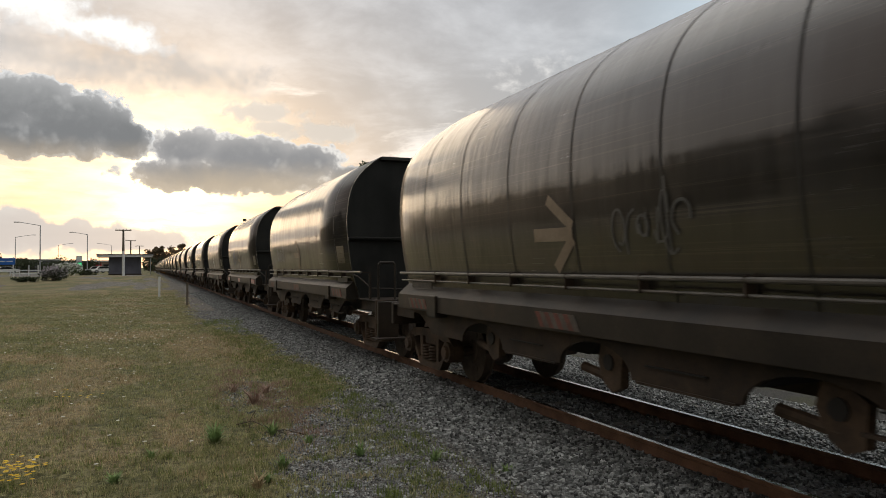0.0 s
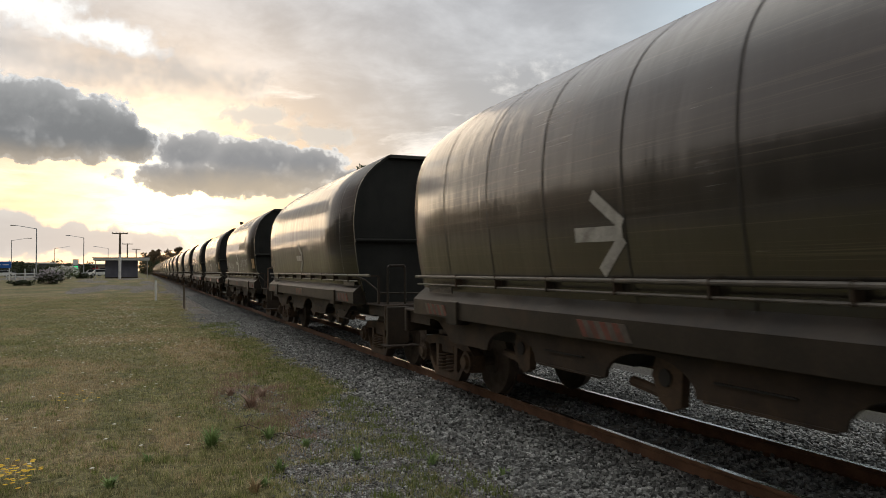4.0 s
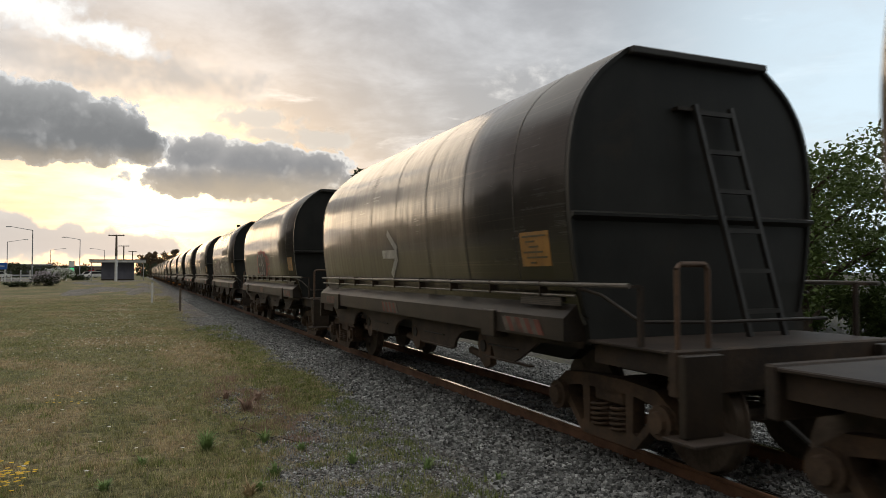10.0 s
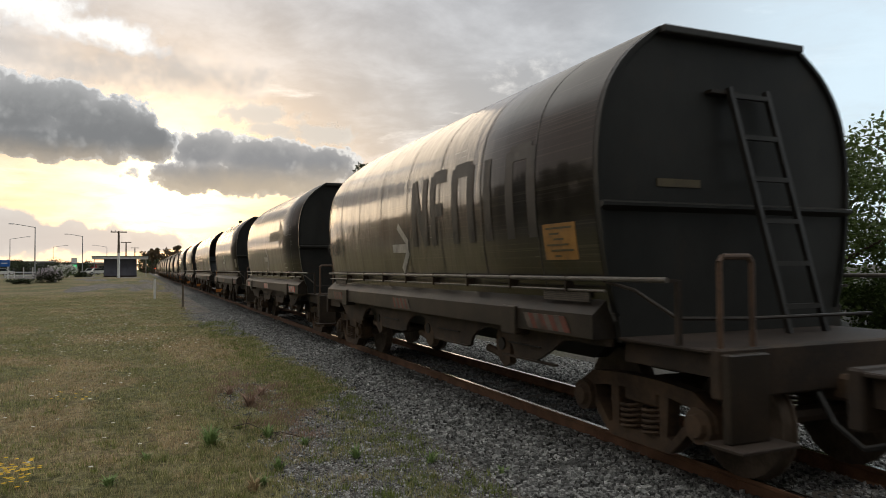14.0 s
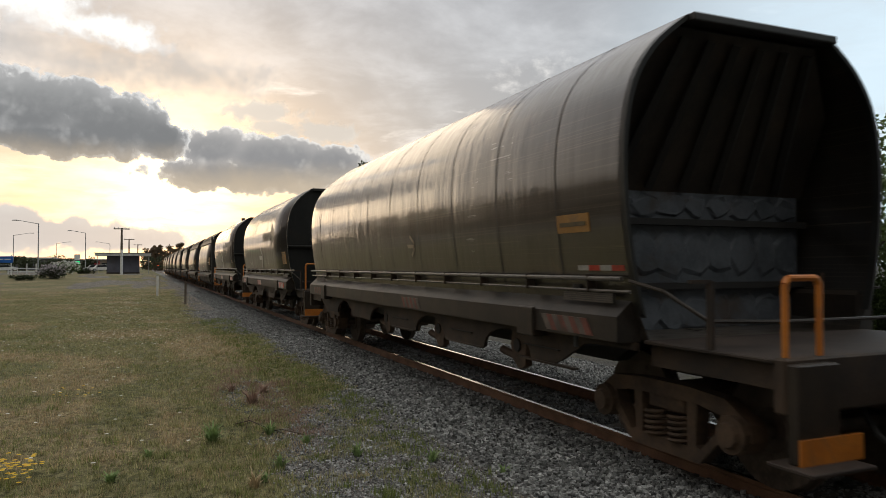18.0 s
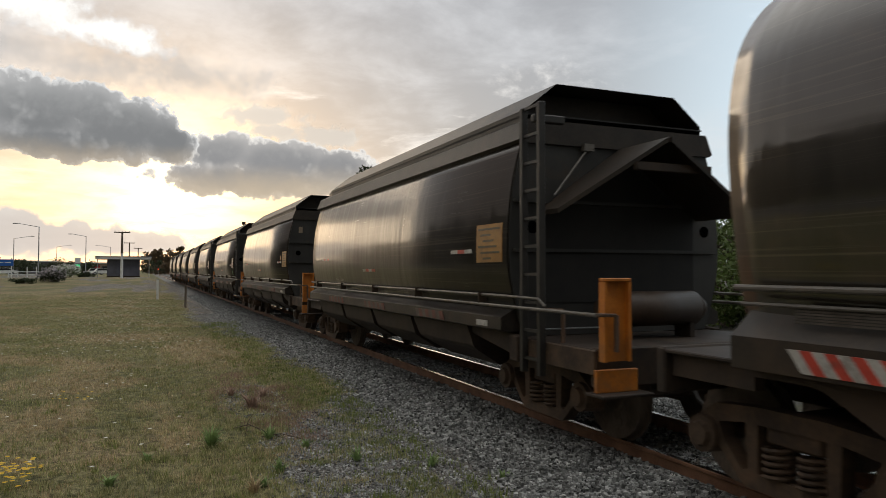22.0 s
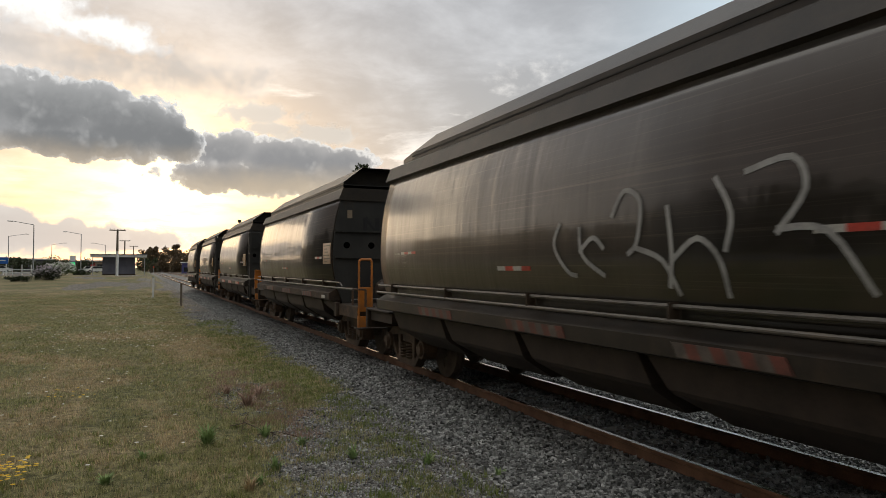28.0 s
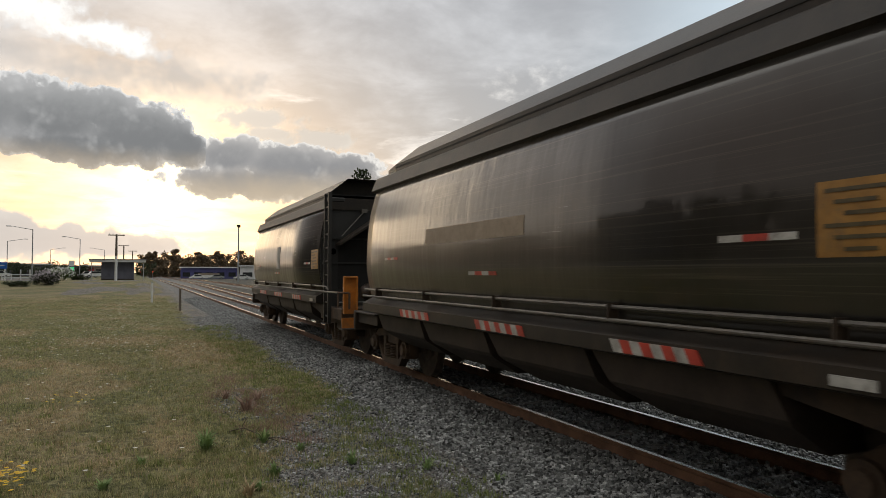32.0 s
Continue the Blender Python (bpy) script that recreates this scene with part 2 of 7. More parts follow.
M["rusty_pipe"] = surface("rusty brown pipe", (0.055, 0.032, 0.020), (0.125, 0.072, 0.042), 0.6, 0, 5, 40, 0.2, 0.003)
M["bogie"] = surface("brake dusted cast steel", (0.024, 0.0145, 0.0082), (0.095, 0.058, 0.032), 0.8, 0, 3, 25, 0.5, 0.008, dirt=(0.13, 0.072, 0.036))
M["wheel"] = surface("wheel steel", (0.05, 0.036, 0.026), (0.14, 0.105, 0.078), 0.6, 0.2, 5, 30, 0.2, 0.003)
M["black"] = surface("black steel and cavity shade", (0.005, 0.0045, 0.004), (0.014, 0.012, 0.010), 0.7, 0, 3, 30, 0.2, 0.004)
M["seam"] = surface("dark weld seam", (0.012, 0.011, 0.010), (0.030, 0.027, 0.023), 0.5, 0, 4, 40, 0.2, 0.003)
M["red"] = surface("red reflective tape", (0.34, 0.035, 0.022), (0.54, 0.065, 0.04), 0.4, 0, 6, 60, 0.05, 0.001, dirt=(0.08, 0.05, 0.04), dirt_amount=0.6)
M["white"] = surface("grimy white paint", (0.28, 0.27, 0.245), (0.52, 0.51, 0.475), 0.5, 0, 6, 60, 0.05, 0.001, dirt=(0.14, 0.12, 0.10), dirt_amount=0.7)
M["red_faint"] = surface("sooty worn red tape", (0.07, 0.022, 0.015), (0.17, 0.045, 0.03), 0.6, 0, 6, 60, 0.05, 0.001, dirt=(0.04, 0.028, 0.02), dirt_amount=0.8)
M["white_faint"] = surface("sooty worn pale tape", (0.05, 0.043, 0.036), (0.12, 0.10, 0.082), 0.6, 0, 6, 60, 0.05, 0.001, dirt=(0.04, 0.028, 0.02), dirt_amount=0.8)
M["yellow_worn"] = surface("worn yellow sign paint", (0.10, 0.072, 0.026), (0.20, 0.14, 0.045), 0.35, 0, 5, 50, 0.05, 0.001, dirt=(0.05, 0.04, 0.028), dirt_amount=0.7)
M["yellow"] = surface("faded yellow paint", (0.24, 0.115, 0.02), (0.38, 0.19, 0.038), 0.5, 0, 5, 50, 0.05, 0.001, dirt=(0.10, 0.08, 0.05), dirt_amount=0.6)
M["panel_rust"] = surface("rusted orange data paint", (0.13, 0.055, 0.02), (0.25, 0.115, 0.04), 0.3, 0, 7, 50, 0.1, 0.002, dirt=(0.07, 0.035, 0.02), dirt_amount=0.7)
M["orange"] = surface("orange safety paint", (0.40, 0.125, 0.014), (0.58, 0.20, 0.024), 0.5, 0, 4, 40, 0.1, 0.002, dirt=(0.20, 0.11, 0.05), dirt_amount=0.5)
M["paint_white"] = surface("chalky white spray paint", (0.19, 0.19, 0.185), (0.38, 0.38, 0.365), 0.55, 0, 6, 60, 0.03, 0.001)
M["paint_faint"] = surface("faded grey spray paint", (0.065, 0.063, 0.06), (0.11, 0.108, 0.10), 0.55, 0, 6, 60, 0.03, 0.001)
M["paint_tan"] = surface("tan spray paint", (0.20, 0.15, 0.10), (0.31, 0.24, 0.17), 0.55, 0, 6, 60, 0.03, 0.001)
M["paint_pink"] = surface("dusty pink spray paint", (0.24, 0.17, 0.17), (0.36, 0.27, 0.27), 0.55, 0, 6, 60, 0.03, 0.001)
M["paint_red"] = surface("red spray paint", (0.17, 0.018, 0.014), (0.29, 0.035, 0.027), 0.5, 0, 6, 60, 0.03, 0.001)
M["paint_green"] = surface("green spray paint", (0.02, 0.08, 0.035), (0.035, 0.13, 0.06), 0.5, 0, 6, 60, 0.03, 0.001)
M["paint_blue"] = surface("blue spray paint", (0.018, 0.04, 0.10), (0.03, 0.065, 0.15), 0.5, 0, 6, 60, 0.03, 0.001)
M["panel_ink"] = surface("worn dark panel ink", (0.05, 0.038, 0.018), (0.11, 0.08, 0.03), 0.5, 0, 9, 60, 0.03, 0.001)
M["paint_black"] = surface("black roller paint", (0.006, 0.006, 0.006), (0.012, 0.012, 0.012), 0.5, 0, 6, 60, 0.03, 0.001)
M["yellow_faint"] = surface("nearly gone yellow paint", (0.060, 0.047, 0.026), (0.105, 0.082, 0.040), 0.45, 0, 5, 50, 0.05, 0.001)
M["flaking"] = surface("flaking blue grey paint", (0.035, 0.042, 0.05), (0.085, 0.095, 0.108), 0.6, 0, 2.2, 18, 0.6, 0.012, dirt=(0.045, 0.03, 0.02), dirt_amount=0.9)
M["rail"] = surface("rusty rail", (0.10, 0.045, 0.022), (0.21, 0.105, 0.055), 0.75, 0, 4, 60, 0.3, 0.004)
M["shine"] = surface("polished rail head", (0.34, 0.32, 0.29), (0.55, 0.53, 0.50), 0.26, 1.0, 6, 60, 0.03, 0.001, stretch=(1, 0.1, 1))
M["stone"] = surface("ballast stone", (0.090, 0.093, 0.090), (0.325, 0.330, 0.318), 0.8, 0, 6, 60, 0.4, 0.004, random_tone=0.8)
M["sleeper"] = surface("weathered sleeper", (0.08, 0.065, 0.05), (0.17, 0.145, 0.12), 0.85, 0, 5, 60, 0.4, 0.006, stretch=(0.3, 2, 2))
M["post_white"] = surface("white painted post", (0.62, 0.62, 0.60), (0.80, 0.80, 0.78), 0.5, 0, 4, 50, 0.1, 0.002, dirt=(0.3, 0.28, 0.24))
M["wood"] = surface("grey weathered wood", (0.09, 0.07, 0.05), (0.19, 0.155, 0.12), 0.8, 0, 4, 60, 0.3, 0.004, stretch=(3, 3, 0.3))
M["galv"] = surface("galvanised steel", (0.28, 0.29, 0.30), (0.42, 0.43, 0.44), 0.45, 0.6, 3, 50, 0.1, 0.002)
M["wall_grey"] = surface("grey blue block wall", (0.10, 0.10, 0.125), (0.15, 0.15, 0.18), 0.8, 0, 1.2, 30, 0.2, 0.004)
M["hall"] = surface("dark green cladding", (0.018, 0.022, 0.019), (0.034, 0.040, 0.034), 0.6, 0, 1.2, 30, 0.15, 0.003, stretch=(1, 6, 0.4))
M["roof_pale"] = surface("pale fascia", (0.55, 0.55, 0.54), (0.72, 0.72, 0.70), 0.6, 0, 1.5, 30, 0.1, 0.003)
M["asphalt"] = surface("asphalt", (0.035, 0.035, 0.037), (0.065, 0.064, 0.063), 0.85, 0, 0.6, 60, 0.4, 0.004)
M["bark"] = surface("tree bark", (0.06, 0.045, 0.032), (0.13, 0.10, 0.075), 0.9, 0, 6, 40, 0.6, 0.01, stretch=(2, 2, 0.4))
M["shed_blue"] = surface("violet blue cladding", (0.05, 0.05, 0.16), (0.075, 0.075, 0.22), 0.5, 0, 1, 20, 0.1, 0.003)
M["shed_white"] = surface("white cladding", (0.6, 0.6, 0.6), (0.75, 0.75, 0.74), 0.5, 0, 1, 20, 0.1, 0.003)
M["brick"] = surface("tan wall", (0.22, 0.17, 0.13), (0.33, 0.27, 0.21), 0.85, 0, 1, 20, 0.2, 0.003)
M["glass_dark"] = surface("dark window glass", (0.02, 0.022, 0.025), (0.03, 0.033, 0.036), 0.08, 0, 2, 5, 0.0, 0.001)
M["blue_sign"] = surface("blue sign face", (0.01, 0.10, 0.42), (0.015, 0.13, 0.5), 0.4, 0, 3, 20, 0.02, 0.001)
M["red_paint"] = surface("red sign paint", (0.45, 0.03, 0.04), (0.6, 0.05, 0.06), 0.4, 0, 3, 20, 0.02, 0.001)
M["green_glow"] = plain_glow("green sign light", (0.05, 0.9, 0.3), 1.1)
M["red_glow"] = plain_glow("red signal light", (1.0, 0.12, 0.05), 1.6)


def leaf_material(name, dark, light, clump=0.0):
    mat, g = material(name)
    isl = g.node("ShaderNodeNewGeometry").outputs["Random Per Island"]
    co = g.node("ShaderNodeTexCoord").outputs["Object"]
    patch = g.noise(co, 0.9, 3, 0.5)
    f = g.math("ADD", g.math("MULTIPLY", isl, 0.6), g.math("MULTIPLY", patch, 0.4))
    if clump:
        tuft = g.math("ADD", g.math("MULTIPLY", g.ramp(g.noise(co, 12.0, 4, 0.7), 0.36, 0.64), 0.75), g.math("MULTIPLY", g.ramp(patch, 0.35, 0.65), 0.25))
        f = g.mix(clump, g.math("MULTIPLY", isl, 1.0), tuft)
    col = g.mix(f, rgb(*dark), rgb(*light))
    bs = g.node("ShaderNodeBsdfPrincipled", {"Base Color": col, "Roughness": 0.55, "Specular IOR Level": 0.3})
    tr = g.node("ShaderNodeBsdfTranslucent", {"Color": col})
    mx = g.node("ShaderNodeMixShader", {0: 0.3, 1: bs.outputs[0], 2: tr.outputs[0]})
    g.node("ShaderNodeOutputMaterial", {0: mx.outputs[0]})
    return mat


M["leaf"] = leaf_material("broad leaves", (0.045, 0.075, 0.018), (0.12, 0.17, 0.045))
M["leaf_dark"] = leaf_material("dark gum leaves", (0.022, 0.030, 0.014), (0.060, 0.075, 0.032))
# warm brown flare over the far belt is put into this leaf colour
M["leaf_belt"] = leaf_material("gum leaves with warm flare in the colour", (0.085, 0.060, 0.034), (0.19, 0.135, 0.078))
M["grass"] = leaf_material("grass blades", (0.080, 0.100, 0.034), (0.56, 0.52, 0.27), 0.5)
M["grass_green"] = leaf_material("fresh green blades", (0.085, 0.125, 0.03), (0.27, 0.31, 0.09), 0.5)
M["weed"] = leaf_material("green weed leaves", (0.10, 0.17, 0.05), (0.30, 0.40, 0.16))
M["grass_dry"] = leaf_material("dry straw blades", (0.20, 0.145, 0.075), (0.72, 0.58, 0.36), 0.55)
M["dead"] = leaf_material("dead brown stalks", (0.20, 0.125, 0.090), (0.44, 0.31, 0.24))
M["petal_white"] = leaf_material("white petals", (0.6, 0.6, 0.55), (0.8, 0.8, 0.76))
M["petal_yellow"] = leaf_material("yellow petals", (0.65, 0.40, 0.02), (0.80, 0.55, 0.04))
M["blossom"] = leaf_material("pale lilac blossom", (0.30, 0.26, 0.30), (0.62, 0.58, 0.60))


def ground_material():
    mat, g = material("meadow ground")
    co = g.node("ShaderNodeTexCoord").outputs["Object"]
    xyz = g.node("ShaderNodeSeparateXYZ", {0: co})
    broad = g.noise(co, 0.22, 5, 0.6)
    mid = g.noise(co, 1.3, 5, 0.65)
    fine = g.noise(co, 16, 6, 0.7)
    speck = g.noise(co, 70, 4, 0.7)
    clump = g.noise(co, 12.0, 5, 0.72)
    green = g.mix(g.ramp(clump, 0.36, 0.66), rgb(0.040, 0.045, 0.018), rgb(0.205, 0.195, 0.094))
    straw = g.mix(g.ramp(clump, 0.36, 0.66), rgb(0.120, 0.090, 0.048), rgb(0.36, 0.285, 0.17))
    dry = g.node("ShaderNodeAttribute")
    dry.attribute_name = "dry"
    stony = g.node("ShaderNodeAttribute")
    stony.attribute_name = "stony"
    col = g.mix(g.math("ADD", g.math("MULTIPLY", dry.outputs["Fac"], 0.7), g.math("MULTIPLY", g.ramp(broad, 0.44, 0.62), 0.3), True), green, straw)
    strip = g.ramp(g.math("ADD", stony.outputs["Fac"], g.math("MULTIPLY", g.math("SUBTRACT", fine, 0.5), 0.7)), 0.3, 0.6)
    soil = g.mix(g.ramp(speck, 0.4, 0.62), rgb(0.060, 0.052, 0.045), rgb(0.21, 0.20, 0.185))
    col = g.mix(strip, col, soil)
    yard = g.mix(g.ramp(speck, 0.4, 0.6), rgb(0.035, 0.033, 0.030), rgb(0.095, 0.092, 0.085))
    yard = g.mix(g.math("MULTIPLY", g.ramp(mid, 0.45, 0.62), 0.5), yard, rgb(0.070, 0.072, 0.035))
    col = g.mix(g.ramp(xyz.outputs[0], 5.0, 6.4), col, yard)
    dark = g.ramp(speck, 0.30, 0.62, 0.50, 1.15)
    col = g.node("ShaderNodeHueSaturation", {"Value": dark, "Color": col}).outputs[0]
    hsum = g.math("ADD", g.math("MULTIPLY", fine, 0.6), g.math("MULTIPLY", speck, 0.4))
    b = g.node("ShaderNodeBump", {"Strength": 0.7, "Distance": 0.04, "Height": hsum})
    bs = g.node("ShaderNodeBsdfPrincipled", {"Base Color": col, "Roughness": 0.9, "Normal": b.outputs[0], "Specular IOR Level": 0.15})
    g.node("ShaderNodeOutputMaterial", {0: bs.outputs[0]})
    return mat


M["ground"] = ground_material()


def ballast_material():
    mat, g = material("ballast bed")
    co = g.node("ShaderNodeTexCoord").outputs["Object"]
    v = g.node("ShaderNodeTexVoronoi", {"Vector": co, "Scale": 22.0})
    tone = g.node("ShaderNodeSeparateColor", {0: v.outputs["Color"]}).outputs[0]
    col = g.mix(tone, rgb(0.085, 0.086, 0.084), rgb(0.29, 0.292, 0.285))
    # shade between the stones is put into the colour
    gap_shade = g.ramp(v.outputs["Distance"], 0.35, 0.75, 1.0, 0.35)
    col = g.node("ShaderNodeHueSaturation", {"Value": gap_shade, "Color": col}).outputs[0]
    stain = g.ramp(g.noise(co, 0.7, 5, 0.6), 0.45, 0.7)
    col = g.mix(g.math("MULTIPLY", stain, 0.30), col, rgb(0.14, 0.115, 0.09))
    b = g.node("ShaderNodeBump", {"Strength": 1.0, "Distance": 0.03, "Height": g.math("SUBTRACT", 1.0, v.outputs["Distance"])})
    bs = g.node("ShaderNodeBsdfPrincipled", {"Base Color": col, "Roughness": 0.85, "Normal": b.outputs[0], "Specular IOR Level": 0.3})
    g.node("ShaderNodeOutputMaterial", {0: bs.outputs[0]})
    return mat


M["ballast"] = ballast_material()


# ---------------------------------------------------------------- building blocks
def mesh_of(bm, name, mat, smooth=False):
    me = bpy.data.meshes.new(name)
    bm.normal_update()
    bm.to_mesh(me)
    bm.free()
    for m in (mat if isinstance(mat, (list, tuple)) else [mat]):
        me.materials.append(m)
    if smooth:
        me.polygons.foreach_set("use_smooth", [True] * len(me.polygons))
    return me


def part(name, bm, mat, parent=None, label="", smooth=False):
    ob = new(name, mesh_of(bm, name, mat, smooth))
    if parent is not None:
        ob.parent = parent
    if label:
        ob["label"] = label
    return ob


def thing(name, label, category, group="", at=None):
    ob = new(name)
    ob.empty_display_size = 0.3
    if at is not None:
        ob.matrix_basis = at
    return tagged(ob, label, category, group)


def box(bm, x0, x1, y0, y1, z0, z1, bevel=0.0):
    r = bmesh.ops.create_cube(bm, size=1.0, matrix=Matrix.LocRotScale(((x0 + x1) / 2, (y0 + y1) / 2, (z0 + z1) / 2), None, (x1 - x0, y1 - y0, z1 - z0)))
    if bevel:
        edges = list({e for v in r["verts"] for e in v.link_edges})
        bmesh.ops.bevel(bm, geom=edges, offset=bevel, segments=1, affect="EDGES")
    return bm


def new_box(*a, **k):
    return box(bmesh.new(), *a, **k)


def rod(bm, a, b, r, r2=None, seg=8):
    a, b = Vector(a), Vector(b)
    d = b - a
    m = Matrix.Translation((a + b) / 2) @ d.to_track_quat("Z", "Y").to_matrix().to_4x4()
    bmesh.ops.create_cone(bm, cap_ends=True, segments=seg, radius1=r, radius2=r if r2 is None else r2, depth=d.length, matrix=m)
    return bm


def tube(bm, pts, r, seg=8):
    for a, b in zip(pts, pts[1:]):
        rod(bm, a, b, r, seg=seg)
    return bm


def prism(bm, outline, axis, lo, hi):
    """Extrudes a closed outline of two coordinates along an axis ('x' or 'y')."""
    def put(p, w):
        return (w, p[0], p[1]) if axis == "x" else (p[0], w, p[1])
    a = [bm.verts.new(put(p, lo)) for p in outline]
    b = [bm.verts.new(put(p, hi)) for p in outline]
    n = len(outline)
    for i in range(n):
        bm.faces.new((a[i], a[(i + 1) % n], b[(i + 1) % n], b[i]))
    bm.faces.new(a[::-1])
    bm.faces.new(b)
    bmesh.ops.recalc_face_normals(bm, faces=bm.faces)
    return bm


def new_rod(*a, **k):
    return rod(bmesh.new(), *a, **k)


def spline(pts, steps):
    out = []
    n = len(pts)
    for i in range(n - 1):
        p0, p1, p2, p3 = pts[max(i - 1, 0)], pts[i], pts[i + 1], pts[min(i + 2, n - 1)]
        for k in range(steps):
            t = k / steps
            out.append(tuple(0.5 * (2 * b + (c - a) * t + (2 * a - 5 * b + 4 * c - d) * t * t + (3 * b - a - 3 * c + d) * t ** 3)
                             for a, b, c, d in zip(p0, p1, p2, p3)))
    out.append(tuple(pts[-1]))
    return out


# ---------------------------------------------------------------- ground and tracks
def lift(x, y):
    """Height of the natural ground: flat by the camera, rising gently to the station platform."""
    t = min(max((y - 55) / 45, 0), 1)
    rise = 0.82 * t * t * (3 - 2 * t)
    side = min(max((3.2 - x) / 2.5, 0), 1)
    return GROUND + rise * side


def spot(x, y, cx, cy, rx, ry):
    """A soft-edged oval patch: 1 inside, 0 outside."""
    d = math.hypot((x - cx) / rx, (y - cy) / ry) + 0.35 * noise.noise((x * 1.1, y * 1.1, 17.0))
    return min(max((1.15 - d) / 0.5, 0), 1)


def bare_from(y):
    """Where, across the line, the meadow gives way to the stony strip."""
    return float(np.interp(y, (3.5, 6.2, 7.7, 8.6, 9.6, 11.0, 15.0, 19.0, 21.0, 28.0, 50.0, 70.0), (0.45, 0.70, 0.95, 1.15, 1.9, 2.35, 2.45, 2.2, 1.6, 1.25, 1.6, 2.1)))


def bareness(x, y):
    n = noise.noise((x * 0.9, y * 0.9, 7.0)) + 0.5 * noise.noise((x * 2.3, y * 2.3, 1.0))
    strip = min(max((x - bare_from(y) - 0.1 + 0.75 * n) / 0.7, 0), 1)
    yard = 0.9 * min(max((y - 56) / 8, 0), 1) * min(max((125 - y) / 10, 0), 1) * min(max((noise.noise((x * 0.30, y * 0.09, 2.0)) + 0.5 * noise.noise((x * 0.9, y * 0.25, 6.0)) + 0.08) / 0.3, 0), 1) * min(max((x + 9) / 3, 0), 1)
    worn = 0.45 * spot(x, y, 1.45, 10.4, 0.55, 2.2)
    return max(strip, yard, worn)


def strawness(x, y):
    n = noise.noise((x * 0.45, y * 0.45, 11.0)) + 0.4 * noise.noise((x * 1.7, y * 1.2, 4.0))
    return min(max(max(spot(x, y, 1.35, 17.3, 0.95, 3.4), 0.8 * spot(x, y, 0.35, 8.8, 0.35, 1.4), 0.7 * spot(x, y, -0.3, 21.0, 1.6, 2.0), (n - 0.02) / 0.34), 0), 1)


def make_ground():
    xs = sorted(set([-3000, -1500, -700, -350, -180, -100, -60] + [i * 2 for i in range(-20, 21)] + [i * 0.25 for i in range(-24, 25)] + [60, 100, 180, 350, 700, 1500, 3000]))
    ys = sorted(set([-3000, -1500, -700, -350, -180, -100, -60, -30, -20, -10, -5] + [i * 0.25 for i in range(0, 120)] + [30 + i * 2 for i in range(0, 60)] + [160, 180, 220, 300, 450, 700, 1100, 1800, 3000, 4600]))
    bm = bmesh.new()
    grid = []
    for y in ys:
        row = []
        for x in xs:
            z = lift(x, y)
            if abs(x) < 40 and -10 < y < 140:
                z += 0.05 * (noise.noise((x * 0.35, y * 0.35, 3.0))) * min(max((3.0 - x) / 1.5, 0), 1)
            row.append(bm.verts.new((x, y, z)))
        grid.append(row)
    for a, b in zip(grid, grid[1:]):
        for i in range(len(xs) - 1):
            bm.faces.new((a[i], a[i + 1], b[i + 1], b[i]))
    # how stony and how dry the soil is, for the material
    stony, dry = bm.verts.layers.float.new("stony"), bm.verts.layers.float.new("dry")
    for v in bm.verts:
        if -20 < v.co.x < 4 and -6 < v.co.y < 130:
            v[stony], v[dry] = bareness(v.co.x, v.co.y), strawness(v.co.x, v.co.y)
    return tagged(part("ground", bm, M["ground"], smooth=True), "rough dry and green grass with a stony strip", "ground", kind="structure")


ground = make_ground()


def loft_strip(name, mat, section, ys, path=None):
    """A ballast bed: cross-section (x offset, z) carried along y."""
    bm = bmesh.new()
    rows = []
    for y in ys:
        cx = path(y) if path else TRACK
        rows.append([bm.verts.new((cx + x, y, z + 0.012 * noise.noise((x * 2, y * 1.3, 0)))) for x, z in section])
    for a, b in zip(rows, rows[1:]):
        for i in range(len(section) - 1):
            bm.faces.new((a[i], a[i + 1], b[i + 1], b[i]))
    return part(name, bm, mat, smooth=True)


BED = [(-2.35, -0.26), (-1.9, -0.185), (-1.35, -0.14), (-0.62, -0.125), (-0.45, -0.15), (0, -0.165), (0.45, -0.15), (0.62, -0.125), (1.35, -0.13), (1.9, -0.165), (2.5, -0.182), (3.0, -0.20), (3.4, -0.27)]
bed_ys = [-60 + i * 2 for i in range(30)] + [i * 0.5 for i in range(60)] + [30 + i * 4 for i in range(60)] + [280, 320, 400, 600, 900]
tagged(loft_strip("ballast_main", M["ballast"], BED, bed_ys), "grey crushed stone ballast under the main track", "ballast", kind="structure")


def siding(y):
    """Centre line of the second track, which leaves the main line by a turnout."""
    pts = ((-40, 5.0), (20, 6.55), (45, 7.12), (65, 7.6), (140, 9.1), (200, 9.4), (900, 9.6))
    for (a, p), (b, q) in zip(pts, pts[1:]):
        if y <= b:
            return p + (q - p) * (y - a) / (b - a)
    return pts[-1][1]


far_ys = [24 + i * 6 for i in range(40)] + [280, 330, 420, 600, 900]
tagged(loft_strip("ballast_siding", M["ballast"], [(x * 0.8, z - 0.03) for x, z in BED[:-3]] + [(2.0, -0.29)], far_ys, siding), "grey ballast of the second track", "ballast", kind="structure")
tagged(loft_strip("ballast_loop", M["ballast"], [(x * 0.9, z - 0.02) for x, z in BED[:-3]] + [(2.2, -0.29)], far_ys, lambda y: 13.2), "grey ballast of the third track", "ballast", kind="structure")

